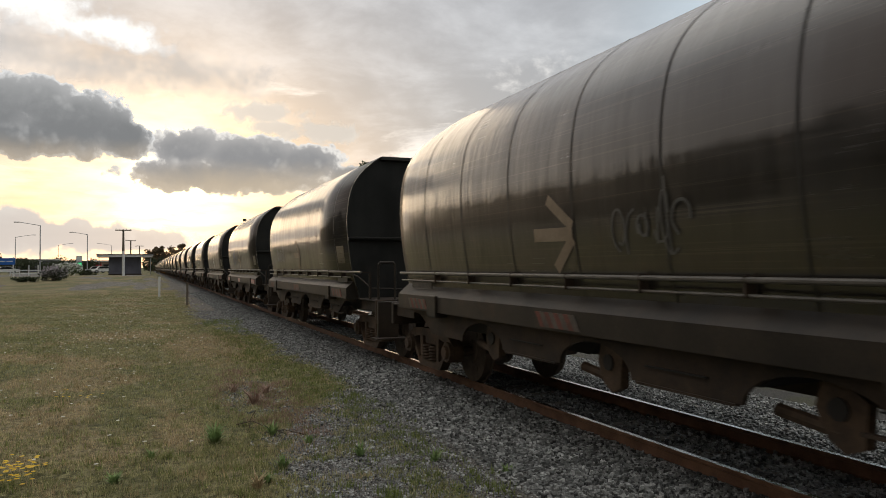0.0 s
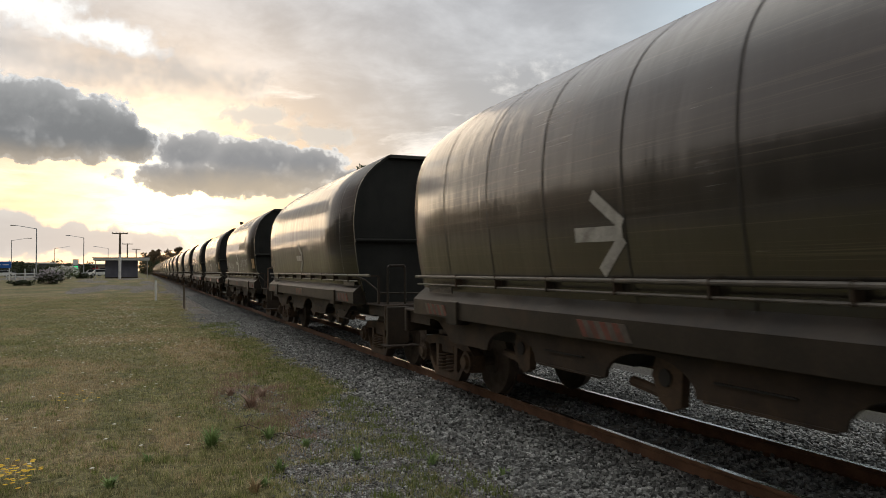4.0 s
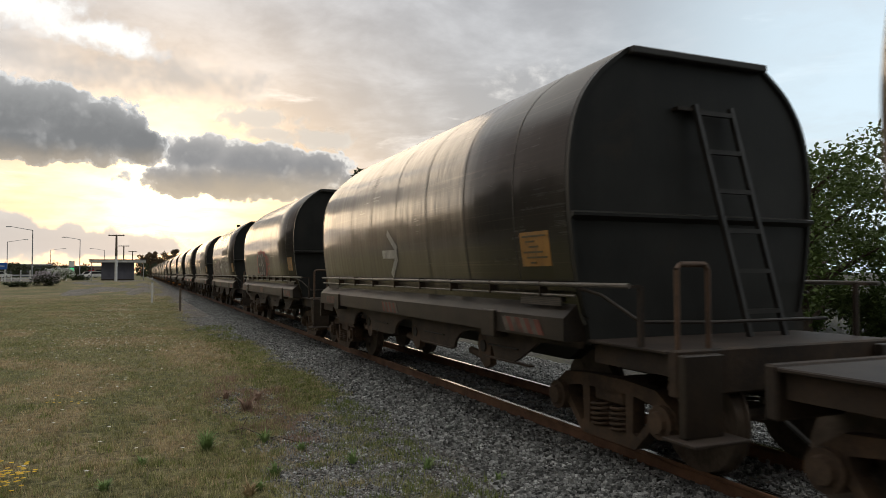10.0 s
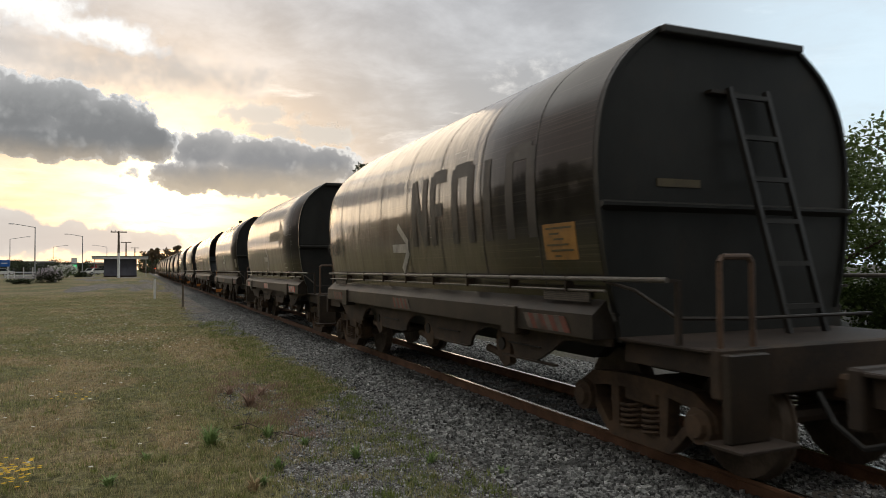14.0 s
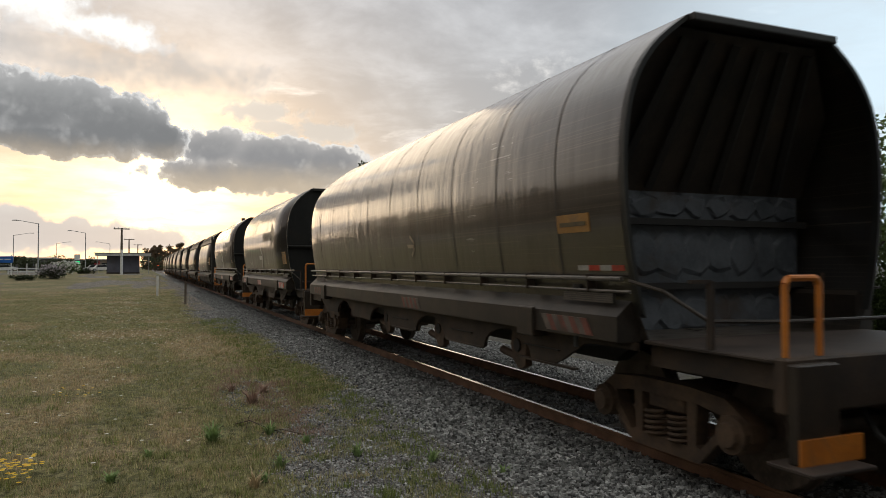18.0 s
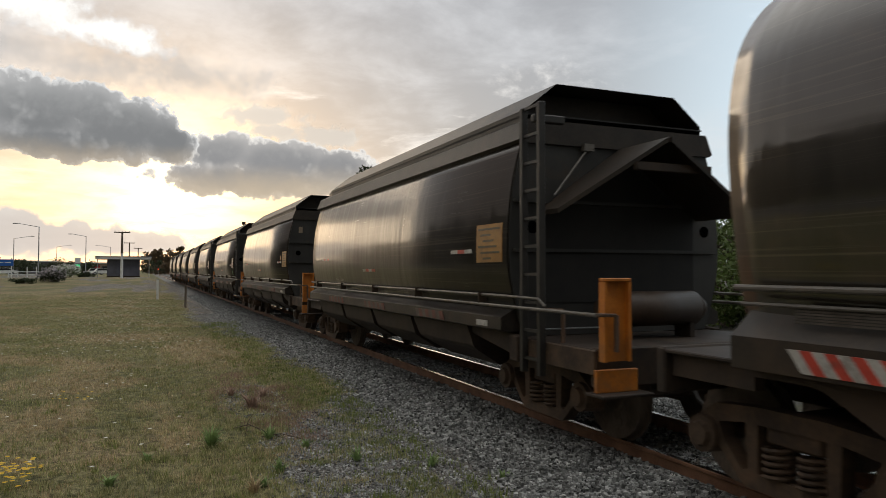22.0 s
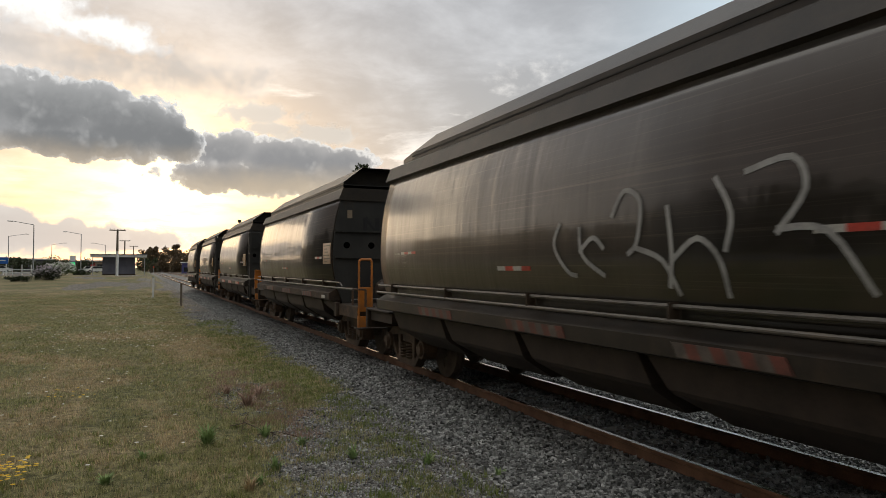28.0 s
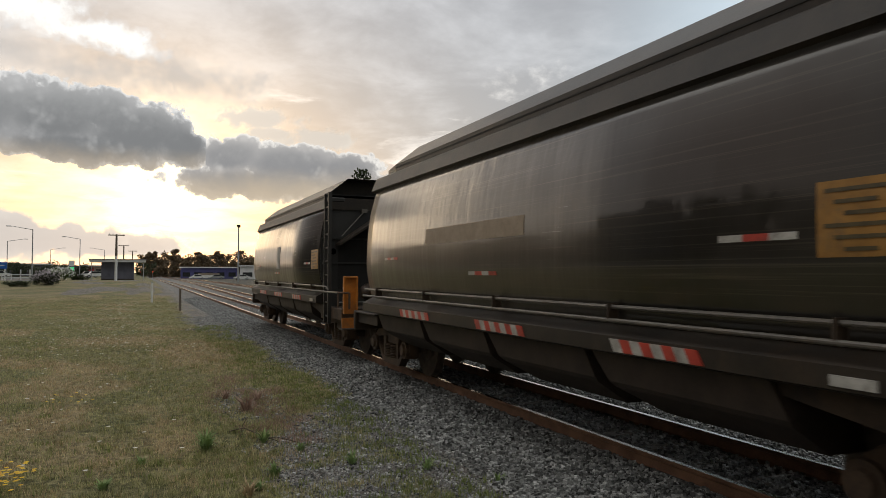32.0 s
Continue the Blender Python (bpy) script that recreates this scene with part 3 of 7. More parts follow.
RAIL = [(-0.06, -0.155), (0.06, -0.155), (0.06, -0.142), (0.012, -0.125), (0.010, -0.045), (0.034, -0.032), (0.034, -0.010), (0.028, -0.001),
        (-0.028, -0.001), (-0.034, -0.010), (-0.034, -0.032), (-0.010, -0.045), (-0.012, -0.125), (-0.06, -0.142)]


def rail_line(name, offset, ys, path, label):
    bm = bmesh.new()
    rows = []
    for y in ys:
        cx = path(y) + offset
        rows.append([bm.verts.new((cx + x, y, z)) for x, z in RAIL])
    n = len(RAIL)
    for a, b in zip(rows, rows[1:]):
        for i in range(n):
            f = bm.faces.new((a[i], a[(i + 1) % n], b[(i + 1) % n], b[i]))
            f.material_index = 1 if i == 7 else 0
    bmesh.ops.recalc_face_normals(bm, faces=bm.faces)
    ob = part(name, bm, [M["rail"], M["shine"]])
    return tagged(ob, label, "rail", kind="structure")


main_ys = [-60, -20, 0, 4, 8, 12, 20, 40, 80, 160, 320, 900]
for off in (-0.568, 0.568):
    rail_line("rail_main", off, main_ys, lambda y: TRACK, "rust-brown steel rail with a polished running surface")
    rail_line("rail_siding", off, [24, 45, 65, 90, 110, 140, 200, 400, 900], siding, "steel rail of the second track shining in low light")
    rail_line("rail_loop", off, [24, 100, 300, 900], lambda y: 13.2, "steel rail of the third track")


def make_sleepers():
    base = None
    holder = thing("sleepers", "weathered sleepers half buried in ballast under the rails", "sleepers")
    holder["kind"] = "structure"
    me = mesh_of(new_box(-1.05, 1.05, -0.1, 0.1, -0.3, -0.148, 0.01), "sleeper", M["sleeper"])
    for i in range(90):
        ob = new("sleeper", me)
        ob.parent = holder
        ob.matrix_basis = pose(TRACK, -4 + i * 0.66, 0.004 * math.sin(i * 1.7))


make_sleepers()

# ---------------------------------------------------------------- wagons
CE_SIDE = [(0.82, 3.70), (1.13, 3.46), (1.33, 3.20), (1.43, 2.92), (1.475, 2.55), (1.465, 2.18), (1.43, 1.85), (1.38, 1.56), (1.30, 1.26)]
CE_CURVE = spline(CE_SIDE, 3)
HOP_SIDE = [(1.26, 3.0), (1.36, 2.62), (1.41, 2.25), (1.425, 1.9), (1.41, 1.6), (1.33, 1.25)]
HOP_CURVE = spline(HOP_SIDE, 3)
BODY = 9.12


def side_at(curve, z):
    for (x0, z0), (x1, z1) in zip(curve, curve[1:]):
        if z0 >= z >= z1:
            return x0 + (x1 - x0) * (z0 - z) / (z0 - z1)
    return curve[0][0] if z > curve[0][1] else curve[-1][0]


def shell(curve, stations, floor_half, floor_z, caps=True):
    """Lofts a symmetrical tank section along y; stations are (y, function of (x, z))."""
    bm = bmesh.new()
    rows = []
    ring0 = [(-x, z) for x, z in curve[::-1]] + [(x, z) for x, z in curve]
    ring0 = [(-floor_half, floor_z)] + ring0 + [(floor_half, floor_z)]
    for y, fn in stations:
        rows.append([bm.verts.new((*fn(x, z)[:1], y, fn(x, z)[1])) for x, z in ring0])
    n = len(ring0)
    for a, b in zip(rows, rows[1:]):
        for i in range(n):
            f = bm.faces.new((a[i], b[i], b[(i + 1) % n], a[(i + 1) % n]))
            f.smooth = True
    if caps:
        bm.faces.new(rows[0])
        bm.faces.new(rows[-1][::-1])
    bmesh.ops.recalc_face_normals(bm, faces=bm.faces)
    return bm


def band_on(curve, y0, y1, z0, z1, proud, sign=-1, n=6):
    """A thin plate that follows the curved side between two heights."""
    bm = bmesh.new()
    zs = [z0 + (z1 - z0) * i / n for i in range(n + 1)]
    def put(y, z, d):
        return bm.verts.new((sign * (side_at(curve, z) + d), y, z))
    a = [put(y0, z, proud) for z in zs]
    b = [put(y1, z, proud) for z in zs]
    c = [put(y0, z, -0.02) for z in zs]
    d = [put(y1, z, -0.02) for z in zs]
    for i in range(n):
        bm.faces.new((a[i], a[i + 1], b[i + 1], b[i]))
        bm.faces.new((a[i], c[i], c[i + 1], a[i + 1]))
        bm.faces.new((b[i], b[i + 1], d[i + 1], d[i]))
    bm.faces.new((a[0], b[0], d[0], c[0]))
    bm.faces.new((a[-1], c[-1], d[-1], b[-1]))
    bmesh.ops.recalc_face_normals(bm, faces=bm.faces)
    return bm


def coil(centre, radius, z0, z1, turns, thick):
    """A continuous helical spring."""
    bm = bmesh.new()
    rings = []
    n = int(turns * 10)
    for i in range(n + 1):
        a = i / 10 * 2 * math.pi
        c = Vector((centre[0] + radius * math.cos(a), centre[1] + radius * math.sin(a), z0 + (z1 - z0) * i / n))
        out = Vector((math.cos(a), math.sin(a), 0))
        rings.append([bm.verts.new(c + out * thick * math.cos(k * 1.2566) + Vector((0, 0, thick * math.sin(k * 1.2566)))) for k in range(5)])
    for p, q in zip(rings, rings[1:]):
        for k in range(5):
            bm.faces.new((p[k], p[(k + 1) % 5], q[(k + 1) % 5], q[k]))
    bm.faces.new(rings[0][::-1])
    bm.faces.new(rings[-1])
    return bm


def side_frame(sx):
    """Cast truss side frame with two windows and a spring seat, one welded outline with holes."""
    x0, x1 = sorted((sx * 0.87, sx * 1.0))
    k = 0.89
    bm = bmesh.new()
    outer = [(-1.02, 0.40), (-1.0, 0.52), (-0.74, 0.67), (-0.3, 0.70), (0.3, 0.70), (0.74, 0.67), (1.0, 0.52), (1.02, 0.40), (0.80, 0.42), (0.70, 0.36), (0.44, 0.13), (-0.44, 0.13), (-0.70, 0.36), (-0.80, 0.42)]
    holes = [[(-0.70, 0.54), (-0.42, 0.58), (-0.40, 0.26), (-0.46, 0.24), (-0.66, 0.43)],
             [(-0.30, 0.58), (0.30, 0.58), (0.30, 0.24), (-0.30, 0.24)],
             [(0.42, 0.58), (0.70, 0.54), (0.66, 0.43), (0.46, 0.24), (0.40, 0.26)]]
    loops = [outer] + holes
    edges = []
    for lp in loops:
        vs = [bm.verts.new((x0, p[0] * k, p[1])) for p in lp]
        edges += [bm.edges.new((vs[i], vs[(i + 1) % len(vs)])) for i in range(len(vs))]
    bmesh.ops.triangle_fill(bm, edges=edges, use_beauty=True)
    ext = bmesh.ops.extrude_face_region(bm, geom=list(bm.faces))
    for q in ext["geom"]:
        if isinstance(q, bmesh.types.BMVert):
            q.co.x = x1
    bmesh.ops.recalc_face_normals(bm, faces=bm.faces)
    return bm


def make_bogie(parent, y):
    """Three-piece bogie: bolster, side frames, spring nests, axle boxes, wheelsets."""
    bogie = part("bogie", new_box(-0.98, 0.98, -0.22, 0.22, 0.46, 0.66, 0.02), M["bogie"], parent, "dusty cast steel bogie")
    bogie.matrix_basis = pose(0, y, 0)
    for sx in (-1, 1):
        part("side_frame", side_frame(sx), M["bogie"], bogie, "cast side frame with windows")
        for sy in (-0.14, 0.14):
            part("spring", coil((sx * 0.945, sy), 0.095, 0.235, 0.46, 5, 0.017), M["bogie"], bogie, "coil spring")
        for sy in (-0.75, 0.75):
            b2 = bmesh.new()
            rod(b2, (sx * 0.84, sy, 0.43), (sx * 1.05, sy, 0.43), 0.15, 0.14, 14)
            rod(b2, (sx * 1.05, sy, 0.43), (sx * 1.09, sy, 0.43), 0.10, 0.085, 10)
            part("axle_box", b2, M["bogie"], bogie, "round axle box cover")
    for sy in (-0.75, 0.75):
        b2 = bmesh.new()
        rod(b2, (-0.8, 0, 0), (0.8, 0, 0), 0.07)
        for sx in (-1, 1):
            rod(b2, (sx * 0.53, 0, 0), (sx * 0.555, 0, 0), 0.455, seg=24)
            rod(b2, (sx * 0.555, 0, 0), (sx * 0.645, 0, 0), 0.43, 0.425, 24)
            rod(b2, (sx * 0.645, 0, 0), (sx * 0.66, 0, 0), 0.17, 0.15, 14)
            for k in range(3):
                a = k * 2.094
                rod(b2, (sx * 0.645, 0.27 * math.cos(a), 0.27 * math.sin(a)), (sx * 0.652, 0.27 * math.cos(a), 0.27 * math.sin(a)), 0.045, seg=8)
        w = part("wheelset", b2, M["wheel"], bogie, "steel wheelset with flanged wheels")
        w.matrix_basis = pose(0, sy, 0.43)


def stripes(parent, y0, y1, z0, z1, x, count, lean=0.06, first=0):
    """Slanted red and white reflective blocks on a vertical face."""
    w = (y1 - y0) / count
    for i in range(count):
        bm = bmesh.new()
        a, b = y0 + i * w, y0 + (i + 1) * w
        v = [bm.verts.new((x + dx, yy, zz)) for dx in (-0.004, 0.004) for yy, zz in ((a, z0), (b, z0), (b + lean, z1), (a + lean, z1))]
        bm.faces.new(v[3::-1])
        bm.faces.new(v[4:])
        for k in range(4):
            bm.faces.new((v[k], v[(k + 1) % 4], v[4 + (k + 1) % 4], v[4 + k]))
        bmesh.ops.recalc_face_normals(bm, faces=bm.faces)
        part("reflective_block", bm, M["red"] if (i + first) % 2 == 0 else M["white"], parent, "slanted reflective tape block")


def plate(parent, name, y0, y1, z0, z1, x, mat, label=""):
    return part(name, new_box(x - 0.005, x + 0.005, y0, y1, z0, z1), mat, parent, label)


def couplers(parent, near, far):
    for y, s in ((near, -1), (far, 1)):
        bm = bmesh.new()
        lo, hi = sorted((y - s * 0.3, y + s * 0.34))
        box(bm, -0.11, 0.11, lo, hi, 0.62, 0.82, 0.03)
        lo, hi = sorted((y + s * 0.2, y + s * 0.46))
        box(bm, -0.17, 0.05, lo, hi, 0.56, 0.88, 0.05)
        part("coupler", bm, M["bogie"], parent, "dusty knuckle coupler")
        b2 = bmesh.new()
        tube(b2, [(-0.32, y, 0.70), (-0.34, y + s * 0.15, 0.50), (-0.30, y + s * 0.34, 0.36), (-0.2, y + s * 0.5, 0.42)], 0.022, 6)
        part("air_hose", b2, M["black"], parent, "sagging rubber brake hose")


def platform(parent, y_in, y_out, z, sign):
    """End platform: plate, headstock beam, two stringers."""
    lo, hi = sorted((y_in, y_out))
    part("deck", new_box(-1.26, 1.26, lo, hi, z - 0.03, z, 0.008), M["deck"], parent, "dusty grey deck plate")
    h0, h1 = sorted((y_out, y_out + sign * 0.10))
    part("headstock", new_box(-1.26, 1.26, h0, h1, z - 0.34, z + 0.012, 0.015), M["frame"], parent, "steel headstock beam")
    for x in (-1.2, -0.4, 0.3, 1.1):
        part("deck_beam", new_box(x, x + 0.1, lo + 0.02, hi - 0.02, z - 0.2, z - 0.034), M["frame"], parent)


def lower_plate(L, x0, x1, arches):
    """Side plate whose bottom edge is cut by semi-elliptical arches and rises over the bogies."""
    def bottom(y):
        z = 0.72
        for c, r in arches:
            d = abs(y - c) / r
            if d < 1:
                z = max(z, 0.72 + 0.25 * math.sqrt(1 - d * d))
        for run in (1.17 - y, y - (L - 1.05)):
            z = max(z, 0.72 + 0.25 * min(1.0, max(run, 0.0) / 0.48))
        return min(z, 0.975)
    ys = set([0.0, L - 0.03] + [i * 0.12 for i in range(1, int(L / 0.12))])
    for c, r in arches:
        ys |= {c + r * math.cos(math.pi * k / 12) for k in range(13)}
    ys = sorted(ys)
    bm = bmesh.new()
    rows = [[bm.verts.new((x, y, z)) for x, z in ((x0, 1.03), (x0, bottom(y)), (x1, bottom(y)), (x1, 1.03))] for y in ys]
    for a, b in zip(rows, rows[1:]):
        for i in range(3):
            bm.faces.new((a[i], a[i + 1], b[i + 1], b[i]))
    bmesh.ops.recalc_face_normals(bm, faces=bm.faces)
    return bm


def open_end(w):
    """Open hood end: leaning ribbed sheet above a bulkhead of crumpled plates."""
    part("bulkhead", new_box(-1.36, 1.36, 0.80, 0.84, 0.92, 2.36), M["flaking"], w, "bulkhead with flaking blue grey paint")
    bm = bmesh.new()
    v = [bm.verts.new(p) for p in ((-1.42, 0.80, 2.34), (1.42, 0.80, 2.34), (0.80, 0.10, 3.64), (-0.80, 0.10, 3.64), (-1.3, 0.4, 3.1), (1.3, 0.4, 3.1))]
    bm.faces.new((v[0], v[1], v[5], v[4]))
    bm.faces.new((v[4], v[5], v[2], v[3]))
    part("leaning_sheet", bm, M["sill"], w, "brown dusted leaning end sheet")
    for i in range(6):
        x = -1.0 + i * 0.4
        bm = bmesh.new()
        rod(bm, (x, 0.74, 2.36), (x * 0.72, 0.10, 3.56), 0.045, seg=4)
        part("sheet_rib", bm, M["black"], w)
    rng = random.Random(77)
    for z0, z1 in ((2.08, 2.34), (1.50, 2.00), (0.98, 1.40)):
        # torn plates of thick paint and scale, bulging from the wall
        for k in range(9):
            cx, wd = -1.2 + k * 0.3, rng.uniform(0.15, 0.26)
            bm = bmesh.new()
            n = 10
            ring = []
            for j in range(n):
                a_ = j * 2 * math.pi / n
                r = rng.uniform(0.75, 1.1)
                ring.append((min(max(cx + wd * r * math.cos(a_), -1.33), 1.33), min(max((z0 + z1) / 2 + (z1 - z0) * 0.5 * r * math.sin(a_), z0), z1)))
            outer = [bm.verts.new((px, 0.798, pz)) for px, pz in ring]
            inner = [bm.verts.new((cx + (px - cx) * 0.8, 0.785 - 0.02 * rng.random(), (z0 + z1) / 2 + (pz - (z0 + z1) / 2) * 0.8)) for px, pz in ring]
            for j in range(n):
                bm.faces.new((outer[j], outer[(j + 1) % n], inner[(j + 1) % n], inner[j]))
            bm.faces.new(inner)
            bmesh.ops.recalc_face_normals(bm, faces=bm.faces)
            part("flaked_plate", bm, M["flaking"], w)
    for z in (2.02, 1.42):
        part("bulkhead_rail", new_box(-1.38, 1.38, 0.70, 0.80, z, z + 0.06), M["black"], w, "dark cross rail")


def make_coal_wagon(L=BODY, hood=False):
    w = thing("coal_wagon", "dark grimy steel coal wagon with an open hooded end" if hood else "dark grimy steel coal wagon with rounded sides", "railway wagon", "wagons of the train")
    flat = lambda x, z: (x, z)
    def drop(k):
        return lambda x, z: (x * (1 - 0.035 * k), z if z < 2.5 else 2.5 + (z - 2.5) * (1 - 0.06 * k))
    stations = [(0, flat), (2.2, flat), (4.5, flat), (6.8, flat), (L - 0.97, flat), (L - 0.5, drop(0.3)), (L - 0.2, drop(0.62)), (L, drop(1.0))]
    part("tank_body", shell(CE_CURVE, stations, 1.2, 1.04, not hood), M["side"], w, "sooty curved steel tank body")
    # end bulkhead of the near end with its rim
    end = [(-x, z) for x, z in CE_CURVE[::-1]] + list(CE_CURVE)
    if hood:
        open_end(w)
    else:
        wall = [(x * 0.985, max(z - 0.015, 1.28)) for x, z in end] + [(1.23, 1.0), (-1.23, 1.0)]
        part("end_wall", prism(bmesh.new(), wall, "y", -0.02, 0.05), M["end"], w, "flat dark end bulkhead")
        part("mid_flange", prism(bmesh.new(), [(-0.10, 2.14), (-0.02, 2.10), (-0.02, 2.19), (-0.10, 2.165)], "x", -1.46, 1.46), M["end"], w, "horizontal stiffening flange")
    bm = bmesh.new()
    ring = end
    for i in range(len(ring) - 1):
        (x0, z0), (x1, z1) = ring[i], ring[i + 1]
        o = [bm.verts.new(p) for p in ((x0, -0.05, z0), (x1, -0.05, z1), (x1, 0.02, z1), (x0, 0.02, z0))]
        q = [bm.verts.new(p) for p in ((x0 * 0.975, -0.05, z0 - 0.03), (x1 * 0.975, -0.05, z1 - 0.03), (x1 * 0.975, 0.02, z1 - 0.03), (x0 * 0.975, 0.02, z0 - 0.03))]
        for f in ((o[0], o[1], q[1], q[0]), (o[3], o[2], o[1], o[0]), (q[0], q[1], q[2], q[3])):
            bm.faces.new(f)
    bmesh.ops.recalc_face_normals(bm, faces=bm.faces)
    part("end_rim", bm, M["end"], w)
    part("top_flange", new_box(-0.82, 0.82, -0.12, 0.0, 3.63, 3.70, 0.01), M["seam"], w)
    # weld seams round the body
    for y in [0.95 + 1.17 * k for k in range(int((L - 1.2) / 1.17) + 1)]:
        bm = bmesh.new()
        pts = [(-x, z) for x, z in CE_CURVE[::-1]] + list(CE_CURVE)
        for (x0, z0), (x1, z1) in zip(pts, pts[1:]):
            a = [bm.verts.new(p) for p in ((x0 * 1.004, y - 0.009, z0 + 0.003), (x1 * 1.004, y - 0.009, z1 + 0.003), (x1 * 1.004, y + 0.009, z1 + 0.003), (x0 * 1.004, y + 0.009, z0 + 0.003))]
            bm.faces.new(a)
        part("weld_seam", bm, M["seam"], w)
    # pipes along the side
    for sx in (-1, 1):
        bm = bmesh.new()
        rod(bm, (sx * 1.43, 0.05 if hood else -0.80, 1.535), (sx * 1.43, L - 0.05, 1.535), 0.021, seg=10)
        part("handrail", bm, M["pipe"], w, "worn grey pipe handrail")
        bm = bmesh.new()
        rod(bm, (sx * 1.42, -0.05, 1.435), (sx * 1.42, L - 0.1, 1.435), 0.013, seg=8)
        part("lower_pipe", bm, M["pipe"], w)
        for k in range(int(L / 1.03)):
            bm = bmesh.new()
            y = 0.5 + k * 1.03
            box(bm, min(sx * 1.33, sx * 1.45), max(sx * 1.33, sx * 1.45), y - 0.009, y + 0.009, 1.42, 1.565, 0.003)
            part("pipe_bracket", bm, M["frame"], w)
        # sloping sill top, fascia, lower side plate with arches
        prof = [(sx * 1.28, 1.40), (sx * 1.47, 1.235), (sx * 1.47, 1.035), (sx * 1.43, 1.03), (sx * 1.24, 1.03), (sx * 1.24, 1.36)]
        part("side_sill", prism(bmesh.new(), prof, "y", 0.06, L - 0.05), M["sill"], w, "sloping topped steel side sill")
        arches = [(2.17, 0.53), (4.37, 0.53), (6.57, 0.53)] + ([(8.77, 0.53)] if hood else [])
        part("lower_side_plate", lower_plate(L, *sorted((sx * 1.30, sx * 1.335)), arches), M["frame"], w, "brown dusted side plate with arched cut-outs")
        for c in (2.24, 4.42, 6.64):
            bm = bmesh.new()
            prism(bm, [(c - 0.34, 0.86), (c - 0.22, 0.95), (c - 0.05, 0.96), (c + 0.0, 0.80), (c - 0.08, 0.62), (c - 0.20, 0.55), (c - 0.32, 0.60)], "x", *sorted((sx * 1.16, sx * 1.24)))
            lever = part("door_lever", bm, M["bogie"], w, "discharge door lever")
            part("lever_rod", new_rod((sx * 1.2, c - 0.16, 0.66), (sx * 1.15, c + 0.34, 0.70), 0.045), M["bogie"], lever)
            part("lever_boss", new_rod((sx * 1.24, c - 0.16, 0.80), (sx * 1.255, c - 0.16, 0.80), 0.07, seg=12), M["black"], lever)
        for c in (1.35, 3.25, 5.45):
            part("side_strip", new_box(*sorted((sx * 1.335, sx * 1.36)), c - 0.25, c + 0.4, 0.85, 0.862), M["black"], w)
            part("lower_lip", new_box(*sorted((sx * 1.30, sx * 1.352)), c - 0.50, c + 0.52, 0.703, 0.722), M["frame"], w)
        for y in (1.45, L - 1.42):
            part("jack_pad", new_box(*sorted((sx * 1.30, sx * 1.5)), y - 0.12, y + 0.18, 0.97, 1.25, 0.01), M["sill"], w, "jacking bracket")
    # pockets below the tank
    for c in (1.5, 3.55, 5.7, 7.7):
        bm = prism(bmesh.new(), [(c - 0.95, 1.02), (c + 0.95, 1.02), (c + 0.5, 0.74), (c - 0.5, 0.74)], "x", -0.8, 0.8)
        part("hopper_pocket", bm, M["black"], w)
    part("centre_sill", new_box(-0.18, 0.18, -1.0, L + 0.9, 0.62, 0.92), M["frame"], w)
    out = 0.22 if hood else 0.0
    hoop = 1.56 if hood else 1.70
    platform(w, 0.0, -1.02 - out, 1.05, -1)
    platform(w, L, L + 0.82, 1.05, 1)
    for sx in (-1, 1):
        part("step_panel", new_box(*sorted((sx * 1.25, sx * 0.88)), -1.20 - out, -1.12 - out, 0.42, 1.03, 0.01), M["sill"], w, "brown step panel")
        part("step", new_box(*sorted((sx * 1.32, sx * 0.78)), -1.36 - out, -1.02 - out, 0.395, 0.42, 0.005), M["deck"], w, "folded step plate")
    bm = bmesh.new()
    tube(bm, [(-1.2, -1.07 - out, 1.05), (-1.2, -1.07 - out, hoop - 0.04), (-1.17, -1.07 - out, hoop), (-0.93, -1.07 - out, hoop), (-0.9, -1.07 - out, hoop - 0.04), (-0.9, -1.07 - out, 1.05)], 0.022, 8)
    part("grab_rail", bm, M["rusty_pipe"], w, "upright hoop grab rail")
    if not hood:
        # end ladder
        for x in (0.02, 0.46):
            bm = bmesh.new()
            a, b = (x - 0.12, -0.10, 3.22), (x + 0.22, -0.40, 1.05)
            rod(bm, a, b, 0.034, seg=4)
            part("ladder_stringer", bm, M["seam"], w)
        for k in range(6):
            f = 0.03 + k * 0.172
            y = -0.10 - 0.30 * f
            x = -0.10 + 0.34 * f
            z = 3.22 - 2.17 * f
            part("ladder_rung", new_box(x, x + 0.44, y - 0.025, y + 0.025, z - 0.03, z + 0.012), M["seam"], w)
        part("ladder_bracket", new_box(-0.3, 0.02, -0.10, -0.02, 3.16, 3.19), M["sill"], w)
    for x in (-1.24, 1.24):
        part("deck_post", new_box(x - 0.02, x + 0.02, -0.72, -0.68, 1.05, 1.53), M["frame"], w)
    for sx in (-1, 1):
        part("rail_arm", new_box(*sorted((sx * 1.24, sx * 1.43)), -0.715, -0.685, 1.515, 1.54), M["frame"], w)
    bm = bmesh.new()
    tube(bm, [(-1.43, -0.05, 1.52), (-1.36, -0.35, 1.45), (-1.18, -0.62, 1.24), (-0.5, -0.66, 1.22), (0.9, -0.66, 1.22)], 0.015, 8)
    part("end_rail", bm, M["sill"], w, "thin bent end rail")
    couplers(w, -1.12, L + 0.92)
    make_bogie(w, 0.08)
    make_bogie(w, L - 0.08)
    # markings that every wagon carries
    stripes(w, 0.38, 1.10, 1.06, 1.20, -1.475, 8, 0.10)
